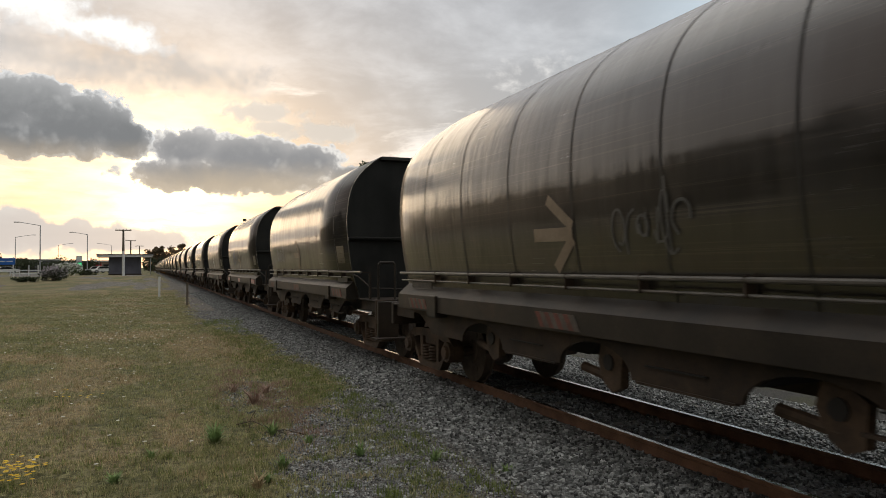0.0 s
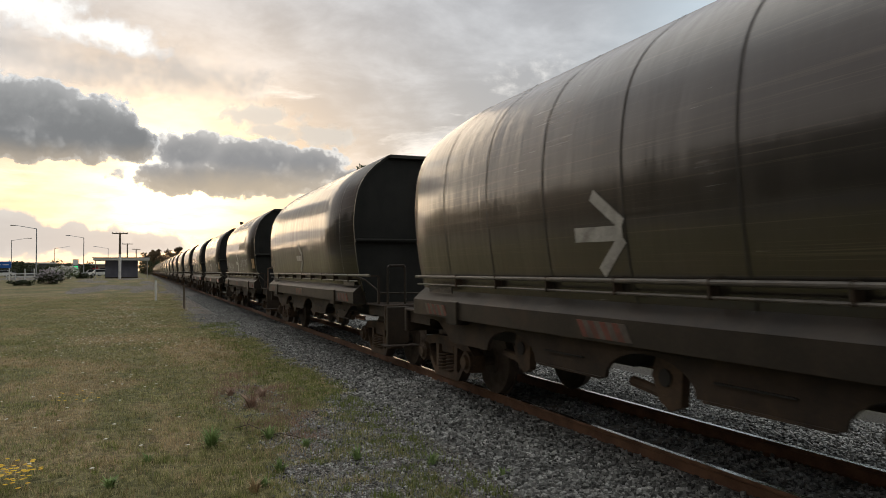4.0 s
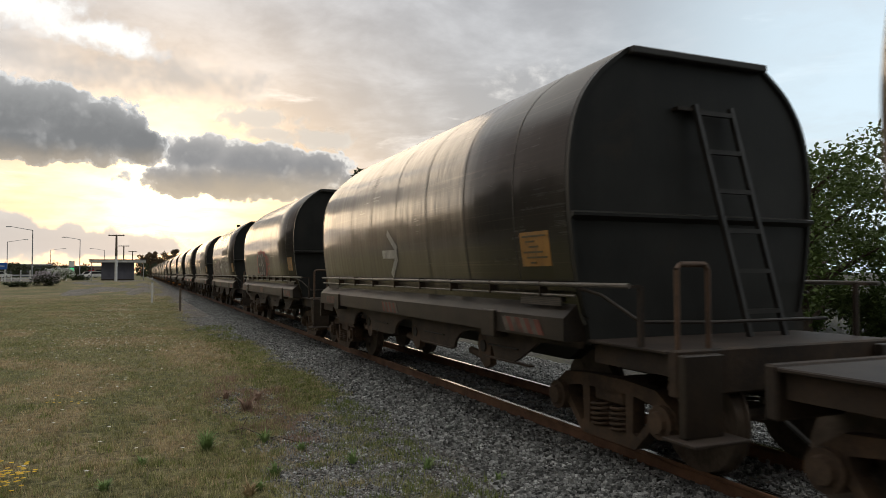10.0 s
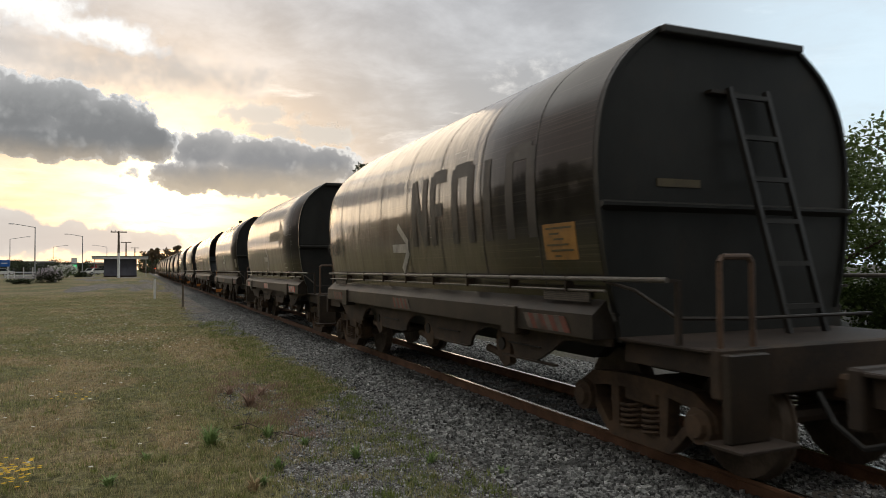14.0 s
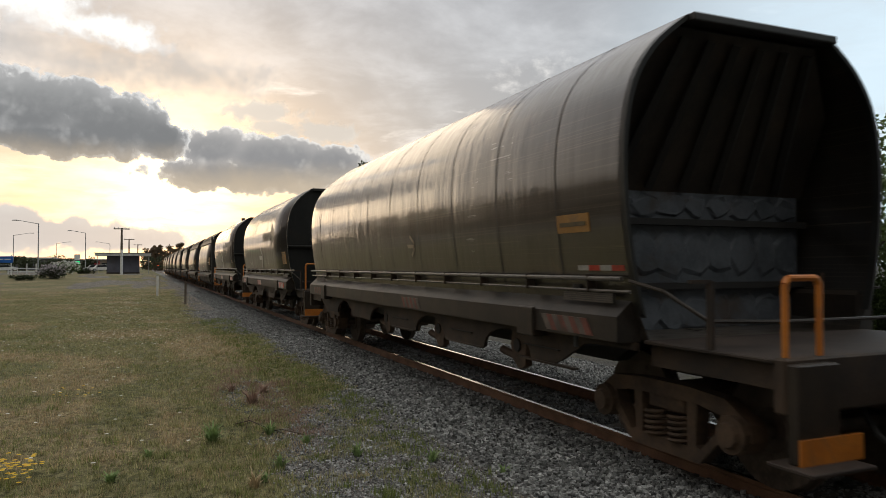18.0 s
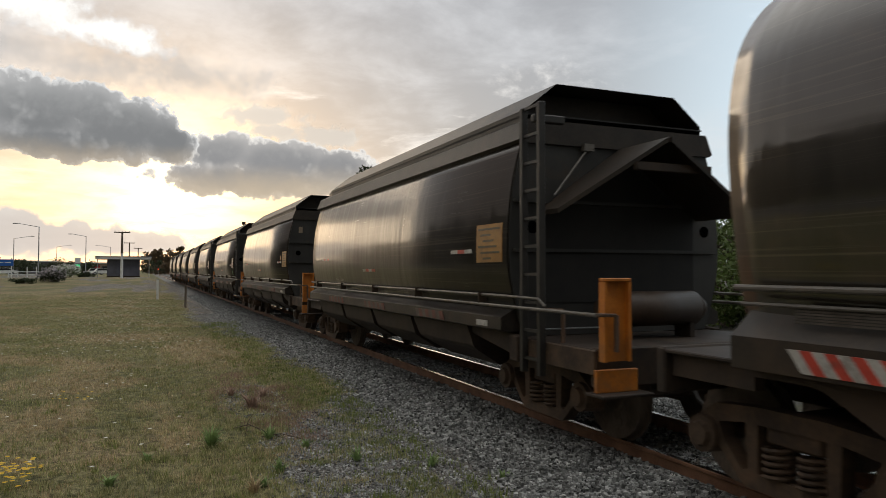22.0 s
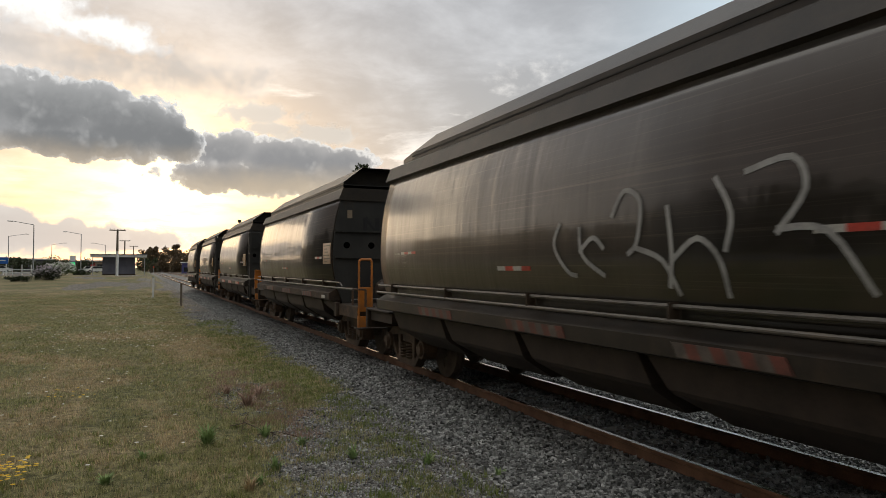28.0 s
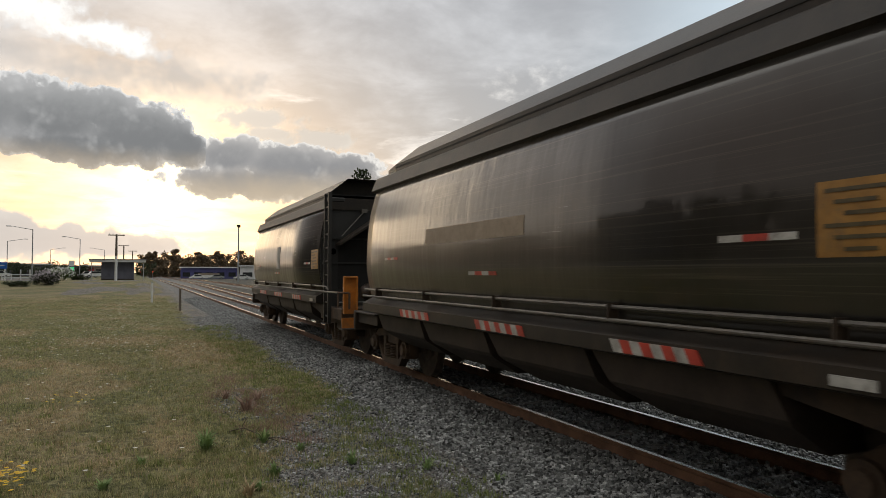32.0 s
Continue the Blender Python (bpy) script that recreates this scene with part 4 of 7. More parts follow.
    stripes(w, 4.35, 5.00, 1.06, 1.20, -1.475, 8, 0.10, first=1)
    stripes(w, L - 1.22, L - 0.58, 1.06, 1.19, -1.475, 8, 0.10)
    for y in (0.18, L - 1.22):
        rack = plate(w, "number_panel", y, y + 0.74, 1.335, 1.42, -1.403, M["seam"], "ribbed pale data panel")
        for k in range(5):
            plate(rack, "panel_rib", y + 0.005, y + 0.735, 1.338 + k * 0.0165, 1.349 + k * 0.0165, -1.409, M["white_faint"])
    return w


def make_hopper_wagon(kind):
    """Grain-hopper like wagon; 'a' has a canopy and ladder end, 'p' a small canopy, 'b' a plain plated end, 'h' a hoop guard."""
    label = "dark grey steel hopper wagon with a sloping end canopy and ladder" if kind in "ap" else "dark grey steel hopper wagon with a plated end and orange guard"
    w = thing("hopper_wagon", label, "railway wagon", "wagons of the train")
    L = 9.3
    flat = lambda x, z: (x, z)
    def slope(k):
        return lambda x, z: (x * (1 - 0.02 * k), z)
    part("tank_body", shell(HOP_CURVE, [(0, flat), (3, flat), (6, flat), (L - 0.4, flat), (L, slope(1))], 0.9, 1.0), M["side_blue"], w, "dark curved hopper body")
    # overhanging top lip and hatch housing
    lip = [(-1.26, 2.99), (-1.30, 3.02), (-1.22, 3.22), (-1.20, 3.24), (1.20, 3.24), (1.22, 3.22), (1.30, 3.02), (1.26, 2.99)]
    part("top_lip", prism(bmesh.new(), lip, "y", -0.06, L + 0.06), M["sill"], w, "overhanging steel top lip")
    bm = bmesh.new()
    rows = []
    for y, k in ((0.02, 0.0), (L - 0.85, 0.0), (L - 0.15, 1.0)):
        rows.append([bm.verts.new((x * (1 - 0.1 * k), y, z - (0.30 * k if z > 3.4 else 0.0))) for x, z in ((-1.19, 3.24), (-1.19, 3.36), (-0.80, 3.67), (0.80, 3.67), (1.19, 3.36), (1.19, 3.24))])
    for a, b in zip(rows, rows[1:]):
        for i in range(5):
            bm.faces.new((a[i], a[i + 1], b[i + 1], b[i]))
    bm.faces.new(rows[-1])
    inner = [bm.verts.new((x, 0.5, z)) for x, z in ((-1.19, 3.24), (-1.19, 3.36), (-0.80, 3.67), (0.80, 3.67), (1.19, 3.36), (1.19, 3.24))]
    bm.faces.new(inner)
    bmesh.ops.recalc_face_normals(bm, faces=bm.faces)
    part("hatch_housing", bm, M["sill"], w, "long chamfered hatch housing")
    part("housing_seam", new_box(-1.197, 1.197, 0.0, L - 0.85, 3.30, 3.315), M["black"], w)
    # near end wall
    prof = [(-x, z) for x, z in HOP_CURVE[::-1]] + list(HOP_CURVE)
    part("end_wall", prism(bmesh.new(), [(x * 0.985, z) for x, z in prof] + [(1.2, 0.955), (-1.2, 0.955)], "y", -0.02, 0.05), M["hopper_end"], w, "dark plated end wall")
    for z in (1.84, 2.36):
        part("end_flange", new_box(-1.36, 1.36, -0.07, -0.02, z, z + 0.035), M["hopper_end"], w)
    # flat discs, near-black colour stands for the shade inside the ports
    for x in (-1.13, -0.62, 0.12, 0.83, 1.2):
        bm = bmesh.new()
        rod(bm, (x, -0.027, 2.1), (x, -0.021, 2.1), 0.066, seg=16)
        part("round_port", bm, M["void"], w, "round port with its inner shade painted black")
    # body details
    for sx in (-1, 1):
        bm = bmesh.new()
        tube(bm, [(sx * 1.42, 0.0, 1.375), (sx * 1.42, -0.62, 1.37), (sx * 1.41, -0.74, 1.30)], 0.015, 8)
        rod(bm, (sx * 1.42, 0.0, 1.375), (sx * 1.42, L, 1.375), 0.018, seg=8)
        part("upper_pipe", bm, M["pipe"], w)
        bm = bmesh.new()
        rod(bm, (sx * 1.45, -1.62, 1.27), (sx * 1.45, L, 1.27), 0.018, seg=10)
        part("handrail", bm, M["pipe"], w, "worn grey pipe handrail")
        for k in range(5):
            y = 0.6 + 2.0 * k
            part("pipe_bracket", new_box(*sorted((sx * 1.36, sx * 1.465)), y - 0.009, y + 0.009, 1.255, 1.405), M["frame"], w)
        prof = [(sx * 1.30, 1.24), (sx * 1.47, 1.15), (sx * 1.47, 1.02), (sx * 1.42, 1.0), (sx * 1.2, 1.0), (sx * 1.2, 1.22)]
        part("side_sill", prism(bmesh.new(), prof, "y", 0.05, L - 0.02), M["sill"], w, "steel side sill")
        for c in (2.05, 4.0, 5.95, 7.9):
            bm = bmesh.new()
            lean = -0.30
            ring = lambda x, z, half, k: [bm.verts.new((sx * x, c + lean * k - half, z)), bm.verts.new((sx * x, c + lean * k + half, z))]
            rows = [ring(1.36, 1.0, 0.92, 0.0), ring(1.33, 0.76, 0.88, 0.55), ring(1.30, 0.72, 0.86, 0.62), ring(0.98, 0.52, 0.74, 1.0), ring(0.2, 0.52, 0.74, 1.0), ring(0.2, 1.0, 0.92, 0.0)]
            for p, q in zip(rows, rows[1:]):
                bm.faces.new((p[0], p[1], q[1], q[0]))
            bm.faces.new([r[0] for r in rows])
            bm.faces.new([r[1] for r in rows][::-1])
            bmesh.ops.recalc_face_normals(bm, faces=bm.faces)
            part("discharge_chute", bm, M["deck"], w, "sloping discharge chute")
    part("centre_sill", new_box(-0.18, 0.18, -1.3, L + 1.1, 0.62, 0.95), M["frame"], w)
    platform(w, 0.0, -1.25, 0.95, -1)
    platform(w, L, L + 1.15, 0.95, 1)
    # orange guard box and step on the side towards the camera, and its twin
    for sx in (-1,):
        bm = bmesh.new()
        x0, x1 = sx * 1.30, sx * 1.02
        gy = {"a": -1.44, "p": -1.25}.get(kind, -1.40)
        lo, hi = min(x0, x1), max(x0, x1)
        if kind == "h":
            tube(bm, [(lo + 0.02, gy, 0.58), (lo + 0.02, gy, 1.76), (lo + 0.05, gy, 1.80), (hi - 0.05, gy, 1.80), (hi - 0.02, gy, 1.76), (hi - 0.02, gy, 0.75)], 0.021, 8)
            part("guard_hoop", bm, M["orange"], w, "worn orange tubular hoop")
            part("guard_panel", new_box(lo + 0.04, hi - 0.04, gy - 0.012, gy + 0.012, 0.86, 1.30, 0.004), M["orange"], w, "worn orange guard plate")
        else:
            folded = [(lo, gy - 0.08), (lo + 0.03, gy - 0.08), (lo + 0.03, gy - 0.03), (hi - 0.03, gy - 0.03), (hi - 0.03, gy - 0.08), (hi, gy - 0.08), (hi, gy), (lo, gy)]
            rows = [[bm.verts.new((px, py, z)) for px, py in folded] for z in (0.86, 1.545)]
            for k in range(8):
                bm.faces.new((rows[0][k], rows[0][(k + 1) % 8], rows[1][(k + 1) % 8], rows[1][k]))
            bm.faces.new(rows[0])
            bm.faces.new(rows[1])
            bmesh.ops.recalc_face_normals(bm, faces=bm.faces)
            part("guard_panel", bm, M["orange"], w, "orange upright folded guard panel")
            part("guard_cap", new_box(lo, hi, gy - 0.085, gy, 1.547, 1.577, 0.006), M["orange"], w)
        part("step_panel", new_box(min(x0, x1), 0 - 0.86, -1.40, -1.36, 0.58, 0.78, 0.006), M["orange"], w, "orange step panel")
        part("step", new_box(min(x0, x1) - 0.04, -0.8, -1.55, -1.28, 0.555, 0.58, 0.005), M["deck"], w, "step plate")
    bm = bmesh.new()
    rod(bm, (-0.58, -0.6, 1.25), (0.48, -0.6, 1.25), 0.18, seg=36)
    rod(bm, (0.48, -0.6, 1.25), (0.60, -0.6, 1.25), 0.18, 0.10, 36)
    rod(bm, (-0.70, -0.6, 1.25), (-0.58, -0.6, 1.25), 0.10, 0.18, 36)
    for f in bm.faces:
        f.smooth = len(f.verts) == 4
    part("air_tank", bm, M["tank"], w, "brown air reservoir tank")
    for x in (-0.45, 0.35):
        part("tank_saddle", new_box(x, x + 0.06, -0.72, -0.48, 0.95, 1.10), M["frame"], w)
    bm = bmesh.new()
    tube(bm, [(-1.05, -0.12, 0.99), (-1.05, -0.12, 1.03), (0.2, -0.12, 1.03)], 0.008, 6)
    part("end_rail", bm, M["galv"], w, "thin pale rod along the end wall")
    for y in (-0.72, -1.55):
        bm = bmesh.new()
        rod(bm, (-1.2, y, 0.95), (-1.2, y, 1.26), 0.022, seg=8)
        rod(bm, (-1.2, y, 1.26), (-1.45, y, 1.27), 0.016, seg=6)
        part("rail_post", bm, M["rusty_pipe"], w, "short rusty rail post")
    # side fascia of the end platform, its bracket and the brace under the sill
    for sx in (-1, 1):
        part("deck_fascia", new_box(*sorted((sx * 1.262, sx * 1.30)), -1.36, -0.10, 0.73, 0.945, 0.008), M["bogie"], w, "brown side plate of the end platform")
        part("fascia_bracket", new_box(*sorted((sx * 1.26, sx * 1.36)), -0.10, 0.08, 0.70, 0.97, 0.012), M["frame"], w, "square bracket")
        part("end_brace", prism(bmesh.new(), [(0.05, 0.98), (1.25, 0.998), (1.25, 0.93), (0.08, 0.76)], "x", *sorted((sx * 1.27, sx * 1.31))), M["frame"], w, "slanted brace plate")
    if kind in "ap":
        # ladder by the near corner and a gabled canopy over the end
        top = 3.30 if kind == "a" else 3.02
        for y in (-0.20, -0.54):
            part("ladder_stringer", new_box(-1.37, -1.30, y - 0.03, y + 0.03, 0.62, top, 0.005), M["seam"], w)
        for k in range(10 if kind == "a" else 9):
            z = 0.75 + k * 0.28
            part("ladder_rung", new_box(-1.35, -1.32, -0.54, -0.20, z, z + 0.03), M["seam"], w)
        part("ladder_hook", new_box(-1.36, -1.0, -0.46, -0.38, top - 0.18, top - 0.1, 0.01), M["seam"], w)
        wide, eave, ridge, depth = (1.08, 2.27, 3.0, 0.85) if kind == "a" else (0.95, 2.56, 2.84, 0.45)
        for sx, out in ((-1, depth * 0.53), (1, depth)):
            bm = bmesh.new()
            v = [bm.verts.new(p) for p in ((0.02 * sx, -0.03, ridge), (sx * wide, -0.03, eave), (sx * wide, -out, eave), (0.02 * sx, -depth, ridge))]
            bm.faces.new(v)
            ext = bmesh.ops.extrude_face_region(bm, geom=list(bm.faces))
            for q in ext["geom"]:
                if isinstance(q, bmesh.types.BMVert):
                    q.co.z -= 0.05
            bmesh.ops.recalc_face_normals(bm, faces=bm.faces)
            part("canopy_slope", bm, M["sill"], w, "sloping steel canopy sheet")
        part("canopy_stay", new_rod((-wide + 0.08, -0.25, eave + 0.15), (-0.45, -0.06, ridge - 0.02), 0.012), M["pipe"], w)
        part("canopy_beam", new_box(-0.35, 0.6, -depth + 0.07, -depth + 0.15, ridge - 0.34, ridge - 0.26), M["frame"], w)
        part("stay_bracket", new_box(-0.52, -0.40, -0.10, -0.03, ridge - 0.06, ridge + 0.02), M["pipe"], w)
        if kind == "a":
            # flat black sheet paints in the shade of the recess under the canopy
            part("soot_plate", prism(bmesh.new(), [(-1.02, 1.30), (1.02, 1.30), (1.02, 2.26), (0.0, 2.93), (-1.02, 2.26)], "y", -0.034, -0.022), M["black"], w, "flat black sheet for the shaded recess under the canopy")
    else:
        for x in (-1.12, 1.06):
            plate_bm = new_box(x, x + 0.10, -0.03, -0.021, 2.64, 2.80)
            part("data_plate", plate_bm, M["paint_tan"], w, "small tan data plate")
    couplers(w, -1.42, L + 1.3)
    make_bogie(w, 0.0)
    make_bogie(w, L - 0.1)
    stripes(w, 1.55, 2.5, 1.03, 1.13, -1.475, 8)
    stripes(w, 3.9, 4.95, 1.03, 1.13, -1.475, 9)
    stripes(w, 6.35, 7.4, 1.03, 1.13, -1.475, 9)
    plate(w, "label_plate", 0.35, 0.62, 1.04, 1.1, -1.475, M["white"], "small pale label")
    return w


def repaint(w, name, mat):
    """Gives one wagon's part of that name a paint of its own."""
    for o in w.children:
        if o.name.split(".")[0] == name:
            o.data = o.data.copy()
            o.data.materials[0] = mat


def set_side_strip(w, curve, y, z, mats, step=0.19, high=0.045):
    for i, m in enumerate(mats):
        part("reflector", band_on(curve, y + i * step, y + (i + 1) * step, z, z + high, 0.006, n=1), M[m], w, "small reflective strip")


def text_on(w, curve, words, y_left, z, size, mat, label, squash=1.0):
    """Lettering wrapped on the side that faces the camera; reads along -y."""
    cu = bpy.data.curves.new("lettering", "FONT")
    cu.body, cu.size = words, size
    ob = bpy.data.objects.new("lettering", cu)
    scene.collection.objects.link(ob)
    dg = bpy.context.evaluated_depsgraph_get()
    me = bpy.data.meshes.new_from_object(ob.evaluated_get(dg))
    bpy.data.objects.remove(ob)
    bm = bmesh.new()
    bm.from_mesh(me)
    bpy.data.meshes.remove(me)
    for v in bm.verts:
        u, h = v.co.x * squash, v.co.y
        v.co = (-(side_at(curve, z + h) + 0.011), y_left - u, z + h)
    bmesh.ops.recalc_face_normals(bm, faces=bm.faces)
    return part("lettering", bm, mat, w, label)


def stroke(w, curve, pts, width, mat, name="paint_stroke", label="", proud=0.008):
    """A painted ribbon along points (y, z) of the side that faces the camera."""
    bm = bmesh.new()
    if len(pts) == 2:
        (ya, za), (yb, zb) = pts
        pts = [(ya + (yb - ya) * k / 6, za + (zb - za) * k / 6) for k in range(7)]
    else:
        pts = spline(pts, 4)
    rows = []
    for i, (y, z) in enumerate(pts):
        a, b = pts[max(i - 1, 0)], pts[min(i + 1, len(pts) - 1)]
        dy, dz = b[0] - a[0], b[1] - a[1]
        n = math.hypot(dy, dz) or 1
        oy, oz = -dz / n * width / 2, dy / n * width / 2
        rows.append([bm.verts.new((-(side_at(curve, z + s * oz) + proud), y + s * oy, z + s * oz)) for s in (-1, 1)])
    for a, b in zip(rows, rows[1:]):
        bm.faces.new((a[0], a[1], b[1], b[0]))
    return part(name, bm, mat, w, label)


def arrow_mark(w, curve, y, z, s, mat):
    """Three painted bars: a shaft and two barbs, pointing the way the train runs."""
    stroke(w, curve, [(y + 0.42 * s, z), (y - 0.27 * s, z - 0.01)], 0.13 * s, mat, "arrow_shaft", "pale painted arrow bar")
    stroke(w, curve, [(y + 0.12 * s, z + 0.34 * s), (y - 0.28 * s, z + 0.06 * s)], 0.11 * s, mat, "arrow_barb", "pale painted arrow bar")
    stroke(w, curve, [(y - 0.27 * s, z - 0.05 * s), (y + 0.08 * s, z - 0.34 * s)], 0.11 * s, mat, "arrow_barb", "pale painted arrow bar")


coal_first = make_coal_wagon()
coal_hood = make_coal_wagon(11.3, True)
hopper_a = make_hopper_wagon("a")
hopper_b = make_hopper_wagon("b")
hopper_h = make_hopper_wagon("h")
hopper_p = make_hopper_wagon("p")

# place of each wagon's near body end along the line at the start, and its kind
TRAIN = [(-23.26, "c"), (-11.26, "c"), (0.79, "c"), (12.75, "c"), (24.49, "c"), (36.24, "c"), (48.29, "c"), (60.34, "c"), (72.14, "c"), (83.79, "c"), (95.74, "c"), (107.64, "c"),
         (119.44, "c"), (131.54, "c"), (143.49, "c"), (155.34, "c"), (167.44, "o"), (181.49, "c"), (193.46, "c"), (205.62, "a"), (217.97, "b"), (230.17, "a"), (242.55, "a"), (254.77, "b"),
         (267.07, "h"), (279.37, "p"), (291.67, "a"), (304.27, "a")]
wagons = []
used = {"c": False, "o": False, "a": False, "b": False, "h": False, "p": False}
for s, kind in TRAIN:
    k = kind
    src = {"c": coal_first, "o": coal_hood, "a": hopper_a, "b": hopper_b, "h": hopper_h, "p": hopper_p}[k]
    at = pose(TRACK, s, 0)
    if used[k]:
        w = copy_thing(src, at)
    else:
        src.matrix_basis = at
        w, used[k] = src, True
    wagons.append(w)


# ---------------------------------------------------------------- markings of single wagons
def yellow_panel(w, curve, y0, y1, z0, z1, mat, lines=6):
    part("yellow_panel", band_on(curve, y0, y1, z0, z1, 0.007, n=4), mat, w, "yellow data panel with dark rows")
    h = (z1 - z0) / (lines * 2 + 1)
    for i in range(lines):
        z = z1 - h * (2 * i + 2)
        part("panel_bar", band_on(curve, y0 + 0.05 + 0.07 * ((i * 3) % 4), y1 - 0.05 - 0.06 * (i % 3), z, z + h * 0.7, 0.011, n=1), M["panel_ink"], w)


def unload_sign(w, curve, mat, words):
    part("sign_band", band_on(curve, 2.55, 4.05, 2.40, 2.66, 0.007, n=3), mat, w, "long yellow painted arrow sign")
    bm = bmesh.new()
    pts = [(1.80, 2.55), (2.58, 2.92), (2.58, 2.20)]
    for a, b, c in (((1.80, 2.55), (2.58, 2.92), (2.58, 2.55)), ((1.80, 2.55), (2.58, 2.55), (2.58, 2.20))):
        n = 6
        for i in range(n):
            q = []
            for f in (i / n, (i + 1) / n):
                for e in (b, c):
                    y, z = a[0] + (e[0] - a[0]) * f, a[1] + (e[1] - a[1]) * f
                    q.append((-(side_at(curve, z) + 0.007), y, z))
            vs = [bm.verts.new(p) for p in (q[0], q[1], q[3], q[2])]
            bm.faces.new(vs)
    bmesh.ops.remove_doubles(bm, verts=bm.verts, dist=0.0005)
    bmesh.ops.recalc_face_normals(bm, faces=bm.faces)
    part("sign_head", bm, mat, w, "yellow arrow head")
    text_on(w, curve, "THIS WAY TO UNLOAD", 3.98, 2.455, 0.21, words, "dark stencilled words on the arrow", 0.72)


def scrawl(w, curve, y, z, width, height, n, mat, seed, line=0.035, proud=0.009):
    """An illegible sprayed scribble: overlapping loops, hooks and dashes."""
    rng = random.Random(seed)
    n, line = n * 2, line * 0.62
    step = width / n
    for i in range(n):
        cy, cz = y - step * (i + 0.5), z + height * rng.uniform(0.42, 0.58)
        turns = rng.uniform(0.35, 1.2)
        a0 = rng.uniform(0, 6.283)
        rx, rz = step * rng.uniform(0.5, 1.2), height * rng.uniform(0.2, 0.62)
        drift = step * rng.uniform(-0.5, 0.5)
        k = int(turns * 7) + 2
        pts = []
        for j in range(k):
            f = j / (k - 1)
            a = a0 + turns * 6.283 * f
            pts.append((cy + rx * math.cos(a) * (1 - 0.5 * f) + drift * f, max(cz + rz * math.sin(a) * (1 - 0.35 * f), 1.32)))
        stroke(w, curve, pts, line * rng.uniform(0.8, 1.2), mat, "spray_stroke", "sprayed graffiti stroke", proud + 0.0007 * i)
        if rng.random() < 0.6:
            e = rng.uniform(-0.5, 0.5) * step
            stroke(w, curve, [(cy + e, cz + rz * 1.1), (cy + e - step * rng.uniform(-0.25, 0.25), max(cz - rz * 0.9, 1.32))], line, mat, "spray_stroke", "sprayed graffiti stroke", proud + 0.0007 * i + 0.0003)


def block_letters(w, curve, y, z, wid, hei, shapes, mat, line=0.13):
    """Fat roller-painted bars in the outline of big block characters."""
    for i, sh in enumerate(shapes):
        for k, st in enumerate(sh):
            stroke(w, curve, [(y - wid * (i + 0.92 * u), z + hei * v) for u, v in st], line, mat, "roller_stroke", "black roller-painted bar", 0.008 + 0.0006 * k)


BAR_N = (((0.1, 0), (0.1, 1)), ((0.1, 1), (0.75, 0)), ((0.75, 0), (0.75, 1)))
BAR_E = (((0.1, 0), (0.1, 1)), ((0.1, 0.97), (0.75, 0.97)), ((0.1, 0.5), (0.6, 0.5)))
BAR_P = (((0.1, 0), (0.1, 1)), ((0.1, 0.97), (0.8, 0.97)), ((0.8, 1), (0.8, 0)))
BAR_I = (((0.4, 0), (0.4, 1)),)
C, H = CE_CURVE, HOP_CURVE


def soot_tape(w):
    """Some wagons carry tape blocks that soot has nearly hidden."""
    for o in w.children:
        if o.name.split(".")[0] == "reflective_block":
            worn = M["red_faint"] if o.data.materials[0] == M["red"] else M["white_faint"]
            o.data = o.data.copy()
            o.data.materials[0] = worn


by = {i - 2: w for i, w in enumerate(wagons)}   # 0 is the wagon passing the camera first
for i in range(-2, 17):
    w = by[i]
    if i == 9:
        continue
    arrow_mark(w, C, 4.75 if i != 15 else 4.50, 1.92, 0.95 if i != 14 else 0.4, M["white"] if i not in (14, 0, 1, 2) else M["paint_tan"])
for i, m in ((1, "yellow_faint"), (2, "yellow_faint"), (3, "yellow_faint"), (5, "yellow"), (6, "yellow"), (7, "yellow"), (8, "yellow"), (9, "yellow"), (10, "yellow"), (11, "yellow"), (13, "yellow_faint"), (15, "yellow")):
    yellow_panel(by[i], C, 0.33, 0.86, 1.70, 2.03, M[m])
yellow_panel(by[14], C, 0.45, 0.95, 1.93, 2.09, M["yellow"], 1)
yellow_panel(by[16], C, 0.75, 1.05, 1.78, 1.92, M["yellow"], 2)
for i, m in ((5, "yellow_worn"), (7, "yellow_worn"), (10, "yellow_faint"), (15, "yellow_faint"), (12, "yellow_faint")):
    unload_sign(by[i], C, M[m], M["paint_black"] if m == "yellow_worn" else M["seam"])
scrawl(by[0], C, 3.9, 1.72, 0.9, 0.45, 3, M["paint_faint"], 1)
scrawl(by[1], C, 7.6, 1.75, 1.1, 0.4, 4, M["paint_white"], 2)
scrawl(by[2], C, 7.0, 1.75, 1.4, 0.55, 5, M["paint_blue"], 3, 0.05)
scrawl(by[4], C, 9.05, 1.62, 0.8, 0.45, 3, M["paint_tan"], 4, 0.06)
scrawl(by[5], C, 3.9, 1.70, 2.0, 0.42, 7, M["paint_white"], 5, 0.03)
scrawl(by[5], C, 7.9, 1.68, 1.9, 0.30, 7, M["paint_white"], 6, 0.025)
scrawl(by[6], C, 4.1, 1.65, 1.9, 0.42, 5, M["paint_faint"], 7)
scrawl(by[6], C, 1.8, 1.78, 0.5, 0.18, 3, M["paint_white"], 8)
scrawl(by[10], C, 4.3, 1.62, 2.4, 0.60, 7, M["paint_white"], 9, 0.03)
scrawl(by[10], C, 8.6, 1.60, 3.3, 0.60, 7, M["paint_pink"], 10, 0.045)
